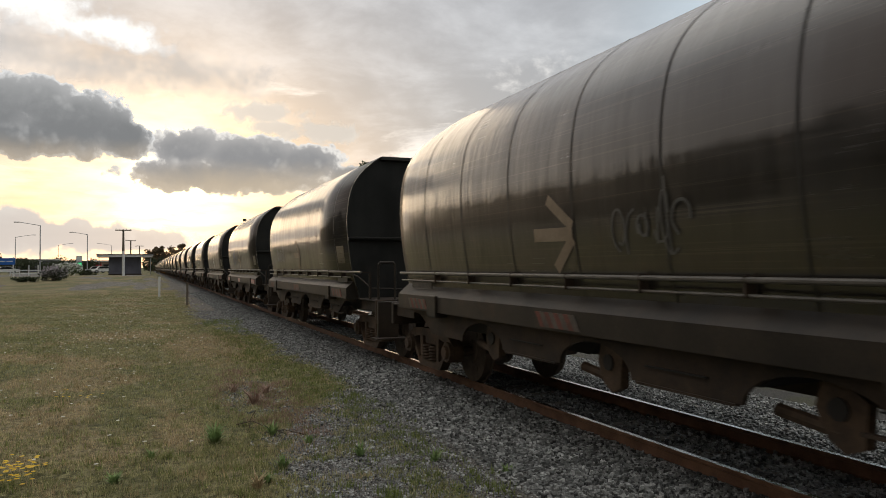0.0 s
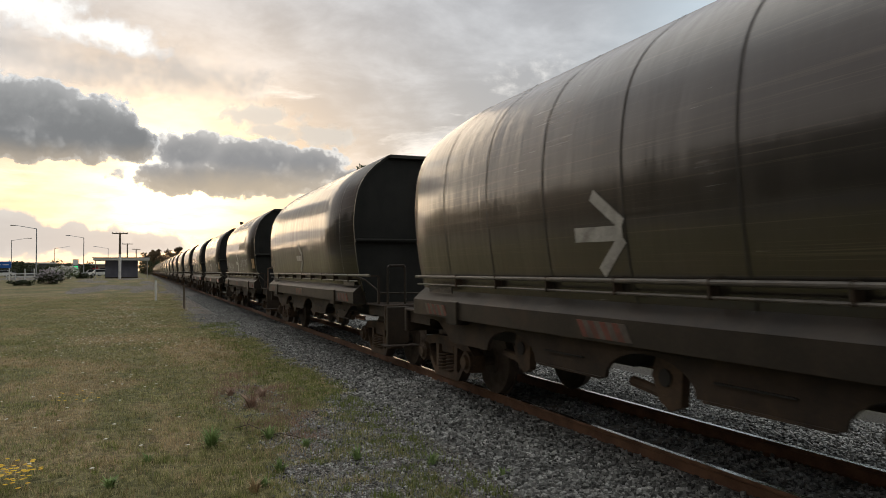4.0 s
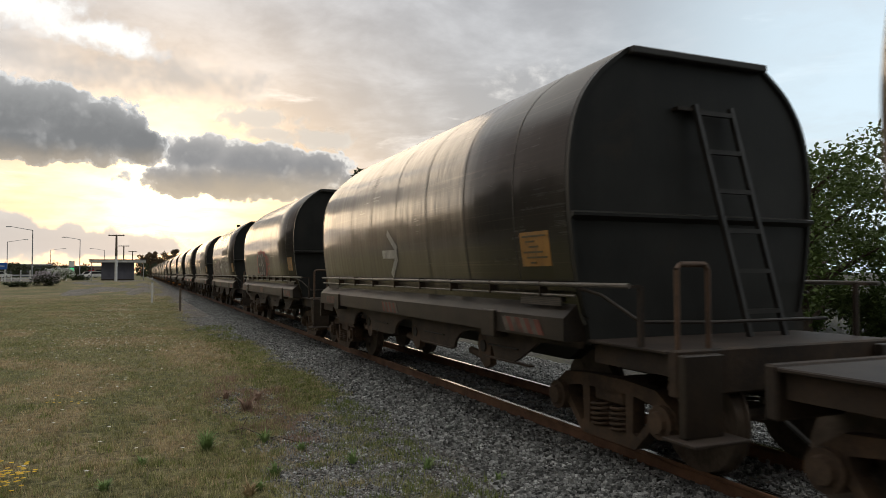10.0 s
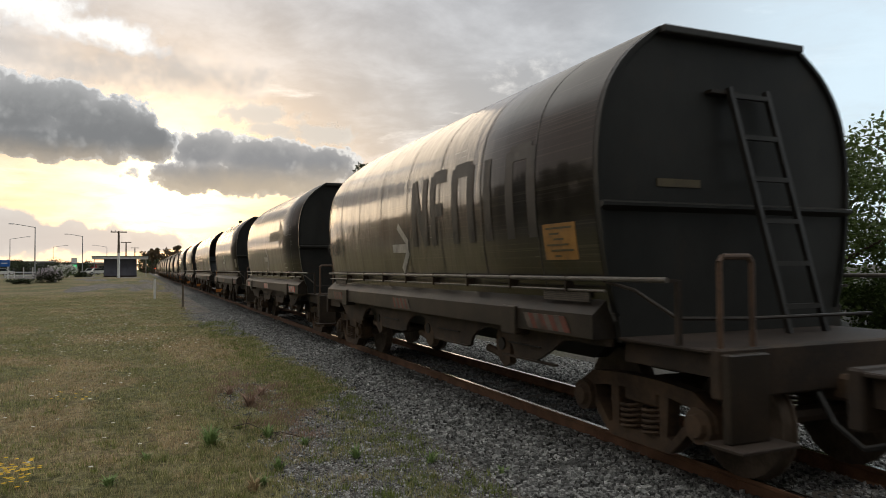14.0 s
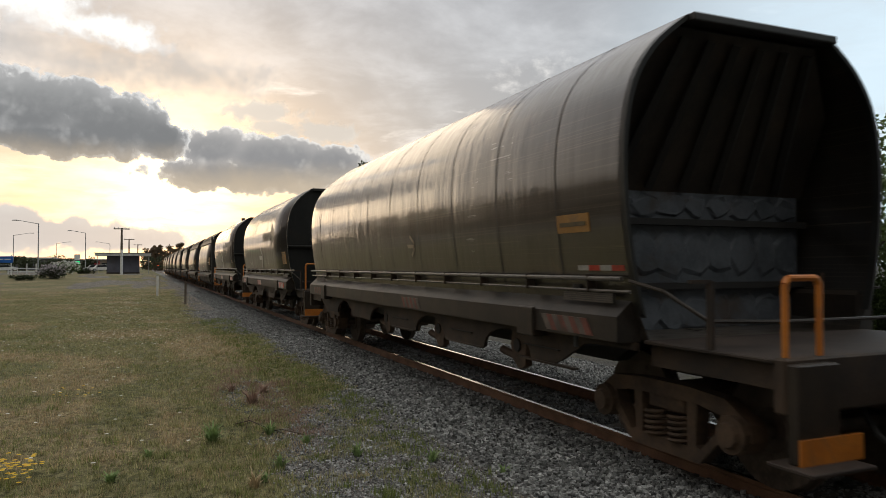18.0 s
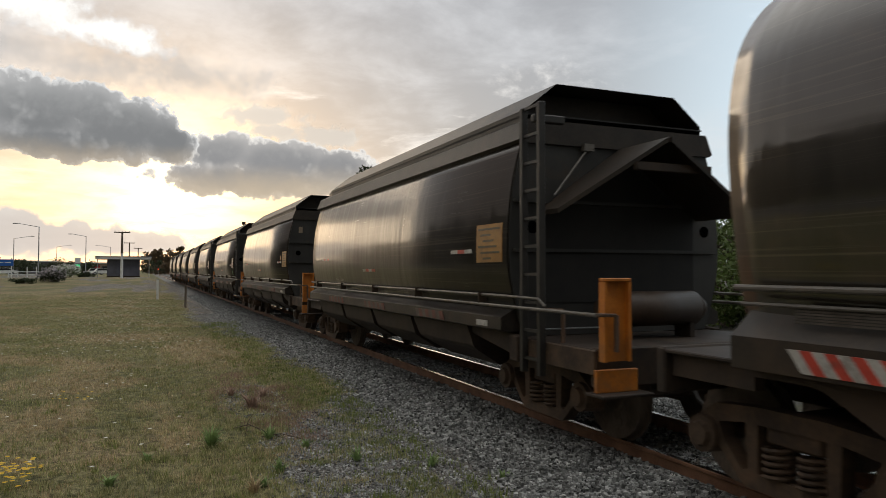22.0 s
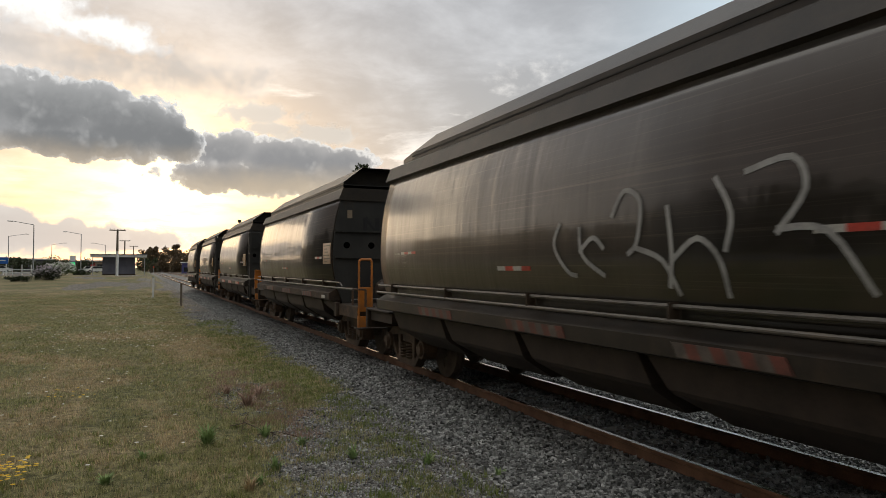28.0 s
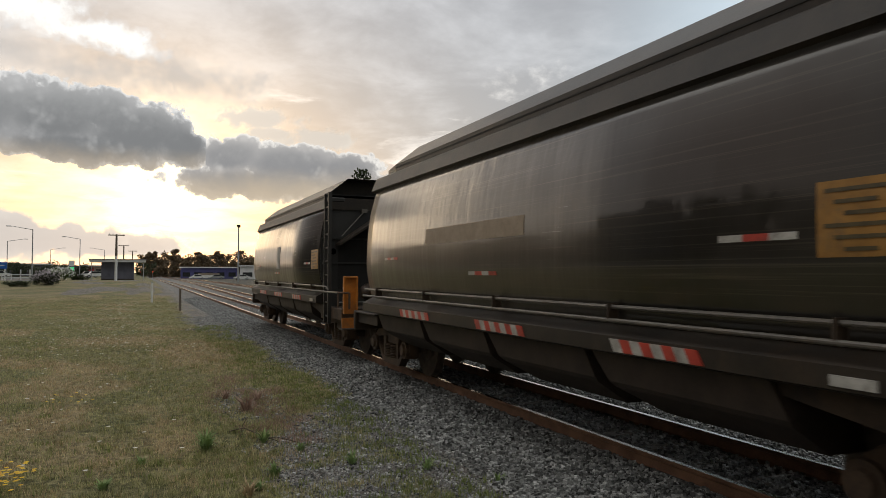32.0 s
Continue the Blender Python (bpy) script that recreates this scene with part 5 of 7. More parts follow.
scrawl(by[11], C, 9.0, 1.85, 1.2, 0.30, 5, M["paint_black"], 11, 0.04)
block_letters(by[11], C, 4.25, 1.92, 0.68, 0.88, (BAR_N, BAR_E, BAR_P, BAR_I, BAR_P), M["paint_black"], 0.16)
block_letters(by[16], C, 4.35, 1.80, 0.76, 0.85, (BAR_I, BAR_P, BAR_P, BAR_P, BAR_P), M["paint_black"], 0.16)
def splash(w, curve, y, z, ry, rz, mat, seed, label, proud=0.0065):
    """A ragged spiky patch of spray paint that follows the side."""
    rng = random.Random(seed)
    bm = bmesh.new()
    n = 36
    reach = [(1.0 if k % 3 else 1.22) * rng.uniform(0.78, 1.02) for k in range(n)]
    def put(k, f):
        a = k * 2 * math.pi / n
        q = z + rz * reach[k] * f * math.sin(a)
        return bm.verts.new((-(side_at(curve, q) + proud), y + ry * reach[k] * f * math.cos(a), q))
    rings = [[put(k, f) for k in range(n)] for f in (0.25, 0.5, 0.75, 1.0)]
    bm.faces.new(rings[0])
    for p, q in zip(rings, rings[1:]):
        for k in range(n):
            bm.faces.new((p[k], p[(k + 1) % n], q[(k + 1) % n], q[k]))
    bmesh.ops.recalc_face_normals(bm, faces=bm.faces)
    return part("paint_patch", bm, mat, w, label)


splash(by[9], C, 4.90, 1.90, 1.05, 0.44, M["paint_red"], 91, "ragged red sprayed background of a tag")
splash(by[9], C, 4.92, 1.89, 0.78, 0.37, M["paint_black"], 17, "black sprayed outline of a tag", 0.009)
for y, z, r in ((3.75, 2.02, 0.08), (3.66, 1.75, 0.05), (3.85, 1.62, 0.04), (3.6, 1.92, 0.03)):
    splash(by[9], C, y, z, r * 1.2, r, M["paint_red"], int(y * 100), "red sprayed splash")
text_on(by[9], C, "EBS", 5.56, 1.58, 0.92, M["paint_white"], "white sprayed block letters", 0.74)
for i in (0, 1, 3, 4, 5, 8, 9, 10, 11, 13, 14, 17, 18, 19, 20, 21, 22):
    soot_tape(by[i])
for i in (5, 6, 7, 8, 9, 10, 11, 12, 13):
    repaint(by[i], "grab_rail", M["rusty_pipe"])
for i in (14, 15, 16):
    repaint(by[i], "grab_rail", M["orange"])
    part("step_flag", new_box(-1.25, -0.70, -1.215 - (0.22 if i == 14 else 0.0), -1.203 - (0.22 if i == 14 else 0.0), 0.42, 0.58), M["orange"], by[i], "orange painted step edge")
for i in (-2, -1, 0, 1, 2, 3, 4):
    repaint(by[i], "grab_rail", M["sill"])
set_side_strip(by[14], C, 0.06, 1.60, ("red", "white", "red", "white"), 0.16)
part("door_panel", band_on(C, 10.2, 10.75, 1.75, 2.75, 0.006, n=8), M["side"], by[14], "shallow raised side panel")
for i in range(17, 26):
    w = by[i]
    far = 9.3
    set_side_strip(w, H, 0.85, 1.84, ("white", "red", "white"), 0.2)
    set_side_strip(w, H, 4.6, 1.62, ("red", "white", "red", "white"), 0.17)
    set_side_strip(w, H, far - 1.6, 1.84, ("red", "white", "red", "white"), 0.14, 0.035)
    yellow_panel(w, H, 0.10, 0.72, 1.73, 2.15, M[{19: "panel_rust", 21: "panel_rust", 22: "panel_rust", 20: "panel_rust"}.get(i, "yellow")])
    if i in (19, 22):
        repaint(w, "side_sill", M["frame"])
scrawl(by[19], H, 9.45, 1.62, 1.8, 0.42, 5, M["paint_white"], 21, 0.03)
for arc in (((4.05, 2.05), (4.15, 1.85), (3.95, 1.62), (3.8, 1.58)), ((3.75, 2.0), (3.7, 1.75), (3.4, 1.58)), ((3.75, 1.78), (3.55, 1.9), (3.4, 1.8)),
            ((3.3, 2.05), (3.15, 2.25), (2.95, 2.15), (2.98, 1.85), (3.1, 1.75)), ((3.0, 1.8), (2.7, 1.7), (2.55, 1.45)), ((2.65, 2.1), (2.6, 1.75), (2.65, 1.5)),
            ((2.6, 1.7), (2.35, 1.85), (2.15, 1.7), (2.1, 1.45)), ((2.2, 2.25), (2.05, 2.0), (2.1, 1.75)), ((1.95, 2.25), (1.6, 2.3), (1.5, 2.1), (1.7, 1.85)), ((1.7, 1.88), (1.35, 1.85), (1.1, 1.5))):
    stroke(by[21], H, list(arc), 0.042, M["paint_white"], "spray_stroke", "wide chalky sprayed stroke")
scrawl(by[22], H, 8.6, 1.70, 1.6, 0.40, 4, M["paint_faint"], 23, 0.05)
scrawl(by[22], H, 6.6, 1.60, 4.0, 0.60, 8, M["paint_faint"], 24, 0.03)
scrawl(by[23], H, 9.0, 1.66, 1.6, 0.42, 4, M["paint_faint"], 25, 0.05)
scrawl(by[25], H, 8.8, 1.66, 3.6, 0.36, 7, M["paint_faint"], 26, 0.03)
part("paint_patch", band_on(H, 4.5, 4.95, 1.75, 2.35, 0.008, n=5), M["paint_white"], by[25], "white sprayed ragged patch")
# the tan colour carries this patch's pale golden reflection
part("pale_patch", band_on(H, 4.0, 6.6, 2.02, 2.22, 0.006, n=3), M["paint_tan"], by[24], "paler tan patch with a golden reflection in its colour")
def dot(w, curve, y, z, r, mat, label):
    bm = bmesh.new()
    ring = [(y + r * math.cos(k * 0.5236), z + r * math.sin(k * 0.5236)) for k in range(12)]
    bm.faces.new([bm.verts.new((-(side_at(curve, q) + 0.008), p, q)) for p, q in ring])
    part("paint_dot", bm, mat, w, label)


for i in (18, 23):
    dot(by[i], H, 0.93, 1.98, 0.075, M["yellow"], "round yellow paint dot")
dot(by[21], H, 0.98, 1.52, 0.06, M["yellow"], "round yellow paint dot")
part("paint_patch", band_on(H, 0.42, 0.56, 1.44, 1.66, 0.007, n=3), M["paint_green"], by[19], "small green paint patch")
for m, seg in (("paint_faint", ((0.0, 2.42), (0.28, 2.72), (0.5, 2.74), (0.82, 2.42))), ("paint_faint", ((0.1, 2.42), (0.35, 2.6), (0.7, 2.42))), ("paint_black", ((-0.75, 2.34), (-0.75, 2.66), (-0.5, 2.36), (-0.5, 2.66))),
               ("paint_black", ((-0.3, 2.34), (-0.25, 2.6), (-0.05, 2.55), (-0.2, 2.42), (0.05, 2.34)))):
    bm = bmesh.new()
    tube(bm, [(x, -0.026, z) for x, z in seg], 0.045, 5)
    for v in bm.verts:
        v.co.y = -0.024 + (v.co.y + 0.026) * 0.05
    part("spray_stroke", bm, M[m], by[22], "faded sprayed stroke on the end wall")
for i in (5, 7, 11, 13, 15, 16):
    part("number_bar", new_box(-0.85, -0.38, -0.03, -0.021, 2.32, 2.39), M["yellow_faint"], by[i], "faded wagon number strip")
for seg in (((0.35, 2.95), (0.55, 3.05), (0.75, 2.95), (0.6, 2.8)), ((0.6, 2.85), (0.85, 2.7), (0.6, 2.55), (0.4, 2.62)), ((0.75, 2.6), (1.0, 2.75), (1.1, 2.6))):
    pts = spline([(x, -0.026, z) for x, z in seg], 4)
    bm = bmesh.new()
    tube(bm, pts, 0.03, 5)
    for v in bm.verts:
        v.co.y = -0.024 + (v.co.y + 0.026) * 0.05
    part("spray_stroke", bm, M["paint_red"], by[3], "red sprayed stroke on the end wall")


# ---------------------------------------------------------------- trees and plants
def leaf_cloud(bm, centres, count, size, rng, flat=0.6):
    """Many small leaf quads scattered in clumps."""
    for _ in range(count):
        c, r = centres[rng.randrange(len(centres))]
        d = Vector((rng.gauss(0, 1), rng.gauss(0, 1), rng.gauss(0, 1)))
        d.normalize()
        p = c + Vector((d.x * r[0], d.y * r[1], d.z * r[2])) * (rng.random() ** 0.45)
        a = Vector((rng.gauss(0, 1), rng.gauss(0, 1), rng.gauss(0, flat))).normalized() * size * rng.uniform(0.6, 1.3)
        b = a.cross(Vector((rng.gauss(0, 1), rng.gauss(0, 1), rng.gauss(0, 1)))).normalized() * size * rng.uniform(0.3, 0.6)
        v = [bm.verts.new(q) for q in (p - a, p + b, p + a, p - b)]
        bm.faces.new(v)


def limb(bm, a, b, r0, r1):
    mid = (a + b) / 2 + Vector((random.uniform(-1, 1), random.uniform(-1, 1), 0)) * (b - a).length * 0.06
    rod(bm, a, mid, r0, (r0 + r1) / 2, 7)
    rod(bm, mid, b, (r0 + r1) / 2, r1, 7)


def tree(name, label, x, y, height, width, leaves, size, seed, mat="leaf", trunk=0.3, clumps=14, base=None, kind="tree", group=""):
    rng = random.Random(seed)
    random.seed(seed)
    z0 = lift(x, y) if base is None else base
    t = thing(name, label, kind, group, pose(x, y, z0 - 0.05))
    bm = bmesh.new()
    top = Vector((rng.uniform(-0.1, 0.1) * width, 0, height * 0.8))
    limb(bm, Vector((0, 0, 0)), Vector((top.x * 0.4, 0, height * trunk)), width * 0.035 + 0.06, width * 0.025 + 0.04)
    limb(bm, Vector((top.x * 0.4, 0, height * trunk)), top, width * 0.025 + 0.04, 0.03)
    centres = []
    for i in range(clumps):
        f = rng.uniform(trunk, 1.0)
        a = rng.uniform(0, 6.283)
        spread = width / 2 * (0.35 + 0.65 * math.sin(math.pi * min(max((f - trunk * 0.7) / (1.02 - trunk * 0.7), 0.05), 0.95))) * rng.uniform(0.35, 0.95)
        c = Vector((math.cos(a) * spread, math.sin(a) * spread, height * f * 0.94))
        r = width * rng.uniform(0.13, 0.24)
        centres.append((c, (r, r, r * 0.75)))
        start = Vector((top.x * f * 0.5, 0, height * max(trunk * 0.8, f - 0.22)))
        limb(bm, start, c, 0.05 + width * 0.008, 0.02)
    part("trunk", bm, M["bark"], t)
    bm = bmesh.new()
    leaf_cloud(bm, centres, leaves, size, rng)
    part("crown", bm, M[mat], t)
    return t


def shrub(name, label, x, y, w, d, h, leaves, size, seed, mat="leaf", base=None, bloom=None):
    rng = random.Random(seed)
    z0 = lift(x, y) if base is None else base
    t = thing(name, label, "bush", "", pose(x, y, z0 - 0.03))
    cs = []
    for i in range(16):
        cs.append((Vector((rng.uniform(-w, w) * 0.42, rng.uniform(-d, d) * 0.42, h * rng.uniform(0.15, 0.72))), (w * 0.16, d * 0.18, h * 0.28)))
    bm = bmesh.new()
    for c, r in cs[:8]:
        rod(bm, (c.x * 0.3, c.y * 0.3, 0), c, 0.03, 0.01, 5)
    part("stems", bm, M["bark"], t)
    bm = bmesh.new()
    leaf_cloud(bm, cs, leaves, size, rng)
    part("foliage", bm, M[mat], t)
    if bloom:
        bm = bmesh.new()
        leaf_cloud(bm, [(c + Vector((0, 0, h * 0.12)), r) for c, r in cs], int(leaves * 0.7), size, rng)
        part("blossom", bm, M[bloom], t)
    return t


# leafy trees beyond the tracks, seen between the wagons
for i, (x, y, h, w) in enumerate(((16.5, 13.6, 5.2, 5.2), (19.5, 12.0, 6.2, 5.5), (20.5, 16.5, 5.6, 5.0), (18.0, 18.2, 3.9, 4.6), (21.5, 20.5, 4.2, 5.0), (23.5, 10.0, 6.5, 6.0), (19.0, 8.0, 5.8, 5.5))):
    tree("broadleaf_tree", "dense broad-leaved green tree beside the yard", x, y, h, w, 9000, 0.085, 100 + i, "leaf", 0.12, 26, GROUND, group="yard trees")
for i in range(7):
    shrub("yard_shrub", "dense green shrub along the yard edge", 18.6 + 0.4 * (i % 2), 9.0 + i * 2.2, 2.4, 2.0, 1.7, 3500, 0.07, 140 + i, "leaf", GROUND)
# tall tree standing above the wagons' roofs
tree("tall_tree", "tall dark tree rising behind the train", 19.9, 69.0, 13.7, 4.2, 3400, 0.2, 160, "leaf_dark", 0.45, 16, GROUND)

# far tree belt at the end of the yard
for i in range(34):
    b = radians(0.35 + i * 0.34 + 0.12 * math.sin(i * 2.3))
    d = 330 + 30 * math.sin(i * 1.9)
    h = 10.0 + 2.0 * math.sin(i * 1.3) + 1.8 * math.sin(i * 3.1)
    tree("belt_tree", "dark gum tree in a distant belt", d * math.sin(b), d * math.cos(b), h, 7.5 + 1.5 * math.sin(i * 2.7), 1400, 0.5, 200 + i, "leaf_belt", 0.06, 22, GROUND, group="tree belt")
# low trees along the road to the left
for i, (bd, d, h, w) in enumerate(((-7.6, 185, 3.6, 5), (-7.0, 200, 3.4, 5), (-6.3, 190, 3.2, 5), (-5.9, 215, 4.0, 6), (-4.9, 205, 3.6, 5), (-4.2, 215, 3.4, 5), (-3.5, 215, 3.6, 5), (-8.75, 190, 4.6, 5), (-8.1, 200, 4.2, 6), (-5.6, 230, 5.0, 8), (-5.0, 240, 4.2, 6), (-3.6, 260, 4.4, 7), (-9.6, 180, 5, 6), (0.2, 240, 5.4, 6), (-1.0, 260, 6.5, 5), (0.75, 270, 7.0, 7))):
    b = radians(bd)
    tree("roadside_tree", "low dark tree beside the road", d * math.sin(b), d * math.cos(b), h * 0.82, w, 700, 0.26, 260 + i, "leaf_dark", 0.2, 10, group="roadside trees")
# gardens and trees across the road beside the camera, mirrored in the wagon sides
for i in range(22):
    tree("garden_tree", "broad garden tree across the road", (-36 if 3 < i < 8 else -26) - 1.5 * math.sin(i * 2.1), -14 + i * 6.2, (8.4 if i < 6 else 7.2 if i < 12 else 6.2) + 0.5 * math.sin(i * 1.7) + 0.5 * math.sin(i * 4.1), 9.5, 4200, 0.42, 300 + i, "leaf_dark", 0.04, 26, group="garden trees")

# ---------------------------------------------------------------- station, poles and roadside
def shelter():
    d = 111.0
    z = 0.64
    s = thing("station_shelter", "small grey station shelter with a wide pale flat roof", "building", at=pose(0, d, z - 0.02))
    part("wall", new_box(-4.9, -0.64, 0, 4.0, 0, 2.55, 0.02), M["wall_grey"], s, "grey blue painted wall")
    part("roof", new_box(-6.4, 0.9, -1.0, 5.0, 2.55, 2.93, 0.02), M["roof_pale"], s, "flat roof with a pale fascia")
    part("roof_top", new_box(-6.5, 1.0, -1.1, 5.1, 2.93, 2.98), M["wall_grey"], s)
    for x in (-6.1, 0.6):
        part("roof_post", new_rod((x, -0.6, 0), (x, -0.6, 2.55), 0.05), M["galv"], s)
    part("skirting", new_box(-4.94, -0.6, -0.03, 0.0, 0.0, 0.18), M["frame"], s)
    return s


shelter()


def utility_pole(bearing, d, top, white_to=None):
    b = radians(bearing)
    x, y = d * math.sin(b), d * math.cos(b)
    z0 = lift(x, y)
    p = thing("utility_pole", "dark timber utility pole with a crossarm", "utility pole", "utility poles", pose(x, y, z0 - 0.1))
    h = top - z0 + 0.1
    if white_to:
        part("painted_base", new_rod((0, 0, 0), (0, 0, white_to), 0.17, 0.16, seg=12), M["post_white"], p, "white painted lower pole")
        part("shaft", new_rod((0, 0, white_to), (0, 0, h), 0.155, 0.11, seg=12), M["wood"], p)
    else:
        part("shaft", new_rod((0, 0, 0), (0, 0, h), 0.16, 0.11, seg=12), M["wood"], p)
    part("crossarm", new_box(-0.95, 0.95, -0.2, -0.1, h - 0.18, h - 0.05), M["wood"], p)
    for x in (-0.85, -0.4, 0.4, 0.85):
        part("insulator", new_rod((x, -0.15, h - 0.05), (x, -0.15, h + 0.1), 0.04), M["shed_white"], p)


utility_pole(-1.55, 100, 6.6, 3.3)
utility_pole(-1.05, 150, 7.0)
utility_pole(-0.45, 190, 7.1)


def street_lamp(bearing, d, tan, arm):
    b = radians(bearing)
    x, y = d * math.sin(b), d * math.cos(b)
    z0 = lift(x, y)
    top = 1.64 + tan * d
    p = thing("street_lamp", "tall grey street lamp with a long arm", "street lamp", "street lamps", pose(x, y, z0 - 0.05))
    h = top - z0
    part("post", new_rod((0, 0, 0), (0, 0, h), 0.11, 0.07, seg=10), M["galv"], p)
    part("arm", new_rod((0, 0, h - 0.05), (arm, 0, h + abs(arm) * 0.16), 0.055, 0.045), M["galv"], p)
    x0, x1 = sorted((arm, arm + (0.8 if arm > 0 else -0.8)))
    part("lantern", new_box(x0, x1, -0.15, 0.15, h + abs(arm) * 0.16 - 0.08, h + abs(arm) * 0.16 + 0.07, 0.04), M["galv"], p)


street_lamp(-6.9, 135, 0.0535, -3.0)
street_lamp(-3.93, 168, 0.0430, -2.6)
street_lamp(-2.33, 246, 0.0295, -3.4)
street_lamp(-8.4, 190, 0.0385, 3.3)
street_lamp(-5.78, 252, 0.0290, 3.4)

# marker post and stake in the grass by the line
post = thing("marker_post", "white painted marker post in the grass", "post", at=pose(0.76, 47.3, GROUND - 0.05))
part("shaft", new_box(-0.065, 0.065, -0.05, 0.05, 0, 1.3, 0.01), M["post_white"], post)
part("cap", new_box(-0.075, 0.075, -0.06, 0.06, 1.3, 1.33), M["galv"], post)
stake = thing("wooden_stake", "short grey weathered wooden stake", "post", at=pose(1.87, 36.8, GROUND - 0.05))
part("shaft", new_box(-0.05, 0.05, -0.05, 0.05, 0, 1.15, 0.012), M["wood"], stake)

# ---------------------------------------------------------------- roadside, yard and distance
def at_bearing(bearing, d):
    b = radians(bearing)
    return d * math.sin(b), d * math.cos(b)


def road_sheet():
    bm = bmesh.new()
    rows = []
    for y, x0, x1 in ((-60, -20.5, -11.5), (60, -20.5, -11.5), (100, -21, -12), (150, -22, -12.5), (260, -20, -10), (420, -16, -6)):
        z = 0.012
        rows.append([bm.verts.new((x, y, lift(x, y) + z)) for x in (x0, x1)])
    for a, b in zip(rows, rows[1:]):
        bm.faces.new((a[0], a[1], b[1], b[0]))
    tagged(part("road", bm, M["asphalt"]), "worn grey asphalt road", "road", kind="structure")


road_sheet()


def road_sign():
    x, y = at_bearing(-9.05, 101)
    s = thing("road_sign", "blue road sign on two white posts", "road sign", at=pose(x, y, lift(x, y) - 0.05))
    part("panel", new_box(-1.1, 1.15, -0.03, 0.0, 1.55, 2.35, 0.01), M["blue_sign"], s, "blue sign panel with pale rows")
    for i, (a, b) in enumerate(((-0.9, 0.1), (0.25, 0.9))):
        part("text_bar", new_box(a, b, -0.045, -0.035, 1.9, 2.02), M["shed_white"], s)
    for px in (-0.7, 0.95):
        part("post", new_box(px - 0.06, px + 0.06, -0.0, 0.1, 0, 2.5), M["post_white"], s)


road_sign()


def rail_fence():
    x, y = at_bearing(-7.2, 112)
    f = thing("rail_fence", "low white painted rail fence by the road", "fence", at=pose(x, y, lift(x, y) - 0.05))
    for i in range(8):
        part("fence_post", new_box(-3.0 + i * 1.1, -2.88 + i * 1.1, -0.06, 0.06, 0, 0.95 if i not in (2, 3) else 1.5), M["post_white"], f)
    for z in (0.35, 0.75):
        part("fence_rail", new_box(-3.0, 4.8, -0.09, -0.06, z, z + 0.14), M["post_white"], f)


rail_fence()
x, y = at_bearing(-6.6, 84)
shrub("lilac_bush", "low bush with pale lilac blossom", x + 0.6, y, 3.0, 2.2, 1.5, 1500, 0.12, 401, "leaf_dark", bloom="blossom")
shrub("low_bush", "low dark spreading bush", x - 1.2, y - 3, 2.6, 1.6, 0.65, 900, 0.11, 402, "leaf_dark")
x, y = at_bearing(-5.2, 104)
shrub("white_bush", "bush covered in white blossom", x, y, 3.4, 2.4, 1.75, 1500, 0.13, 403, "leaf", bloom="petal_white")
x, y = at_bearing(-3.9, 112)
shrub("dark_bush", "rounded dark green bush", x, y, 2.2, 1.8, 0.9, 900, 0.12, 404, "leaf_dark")


def price_sign():
    x, y = at_bearing(-4.45, 165)
    s = thing("price_sign", "tall fuel price sign with green lit digits panel", "sign", at=pose(x, y, lift(x, y) - 0.05))
    part("pylon", new_box(-0.55, 0.55, -0.15, 0.15, 0, 3.6, 0.03), M["wall_grey"], s)
    part("lit_panel", new_box(-0.45, 0.45, -0.19, -0.155, 0.9, 2.2), M["green_glow"], s, "green lit price panel")
    part("head_panel", new_box(-0.5, 0.5, -0.19, -0.155, 2.45, 3.5), M["shed_white"], s)
    for i in range(3):
        part("price_bar", new_box(-0.35, 0.3, -0.2, -0.192, 1.05 + i * 0.38, 1.2 + i * 0.38), M["shed_white"], s)


price_sign()


def low_building(name, label, bearing, d, w, dep, h, wall, roof, bands=()):
    x, y = at_bearing(bearing, d)
    b = thing(name, label, "building", at=pose(x, y, lift(x, y) - 0.05, 0, 0, -bearing))
    part("wall", new_box(-w / 2, w / 2, 0, dep, 0, h, 0.02), M[wall], b)
    part("roof", new_box(-w / 2 - 0.4, w / 2 + 0.4, -0.4, dep + 0.4, h, h + 0.35, 0.02), M[roof], b)
    for m, z0, z1, a, c in bands:
        part("sign_band", new_box(a * w / 2, c * w / 2, -0.06, -0.002, z0, z1), M[m], b)
    n = max(2, int(w / 3.5))
    for i in range(n):
        cx = -w / 2 + w * (i + 0.5) / n
        part("window", new_box(cx - w / n * 0.32, cx + w / n * 0.32, -0.04, -0.001, 0.7, min(2.1, h - 0.6)), M["glass_dark"], b)
    return b


low_building("fuel_canopy_shop", "fuel station shop with pale canopy edge", -7.0, 225, 10.0, 9, 3.3, "wall_grey", "roof_pale", (("shed_white", 2.5, 3.1, -1, 0.2),))
low_building("red_shop", "low roadside shop with a red sign", -3.0, 225, 5.5, 7, 2.9, "brick", "roof_pale", (("red_paint", 1.7, 2.8, -0.5, 0.0),))
low_building("road_house", "low tan house beside the road", -4.1, 250, 12.0, 8, 3.0, "brick", "wall_grey")
low_building("corner_house", "low tan house with a dark roof", -8.0, 232, 14.0, 8, 3.0, "brick", "wall_grey")
shed = low_building("storage_shed", "long violet blue storage shed with white eaves", 5.0, 240, 17.5, 14, 3.5, "shed_blue", "shed_white", (("shed_white", 0.2, 1.2, -0.3, 0.3), ("brick", 1.2, 1.9, -0.4, 0.35)))
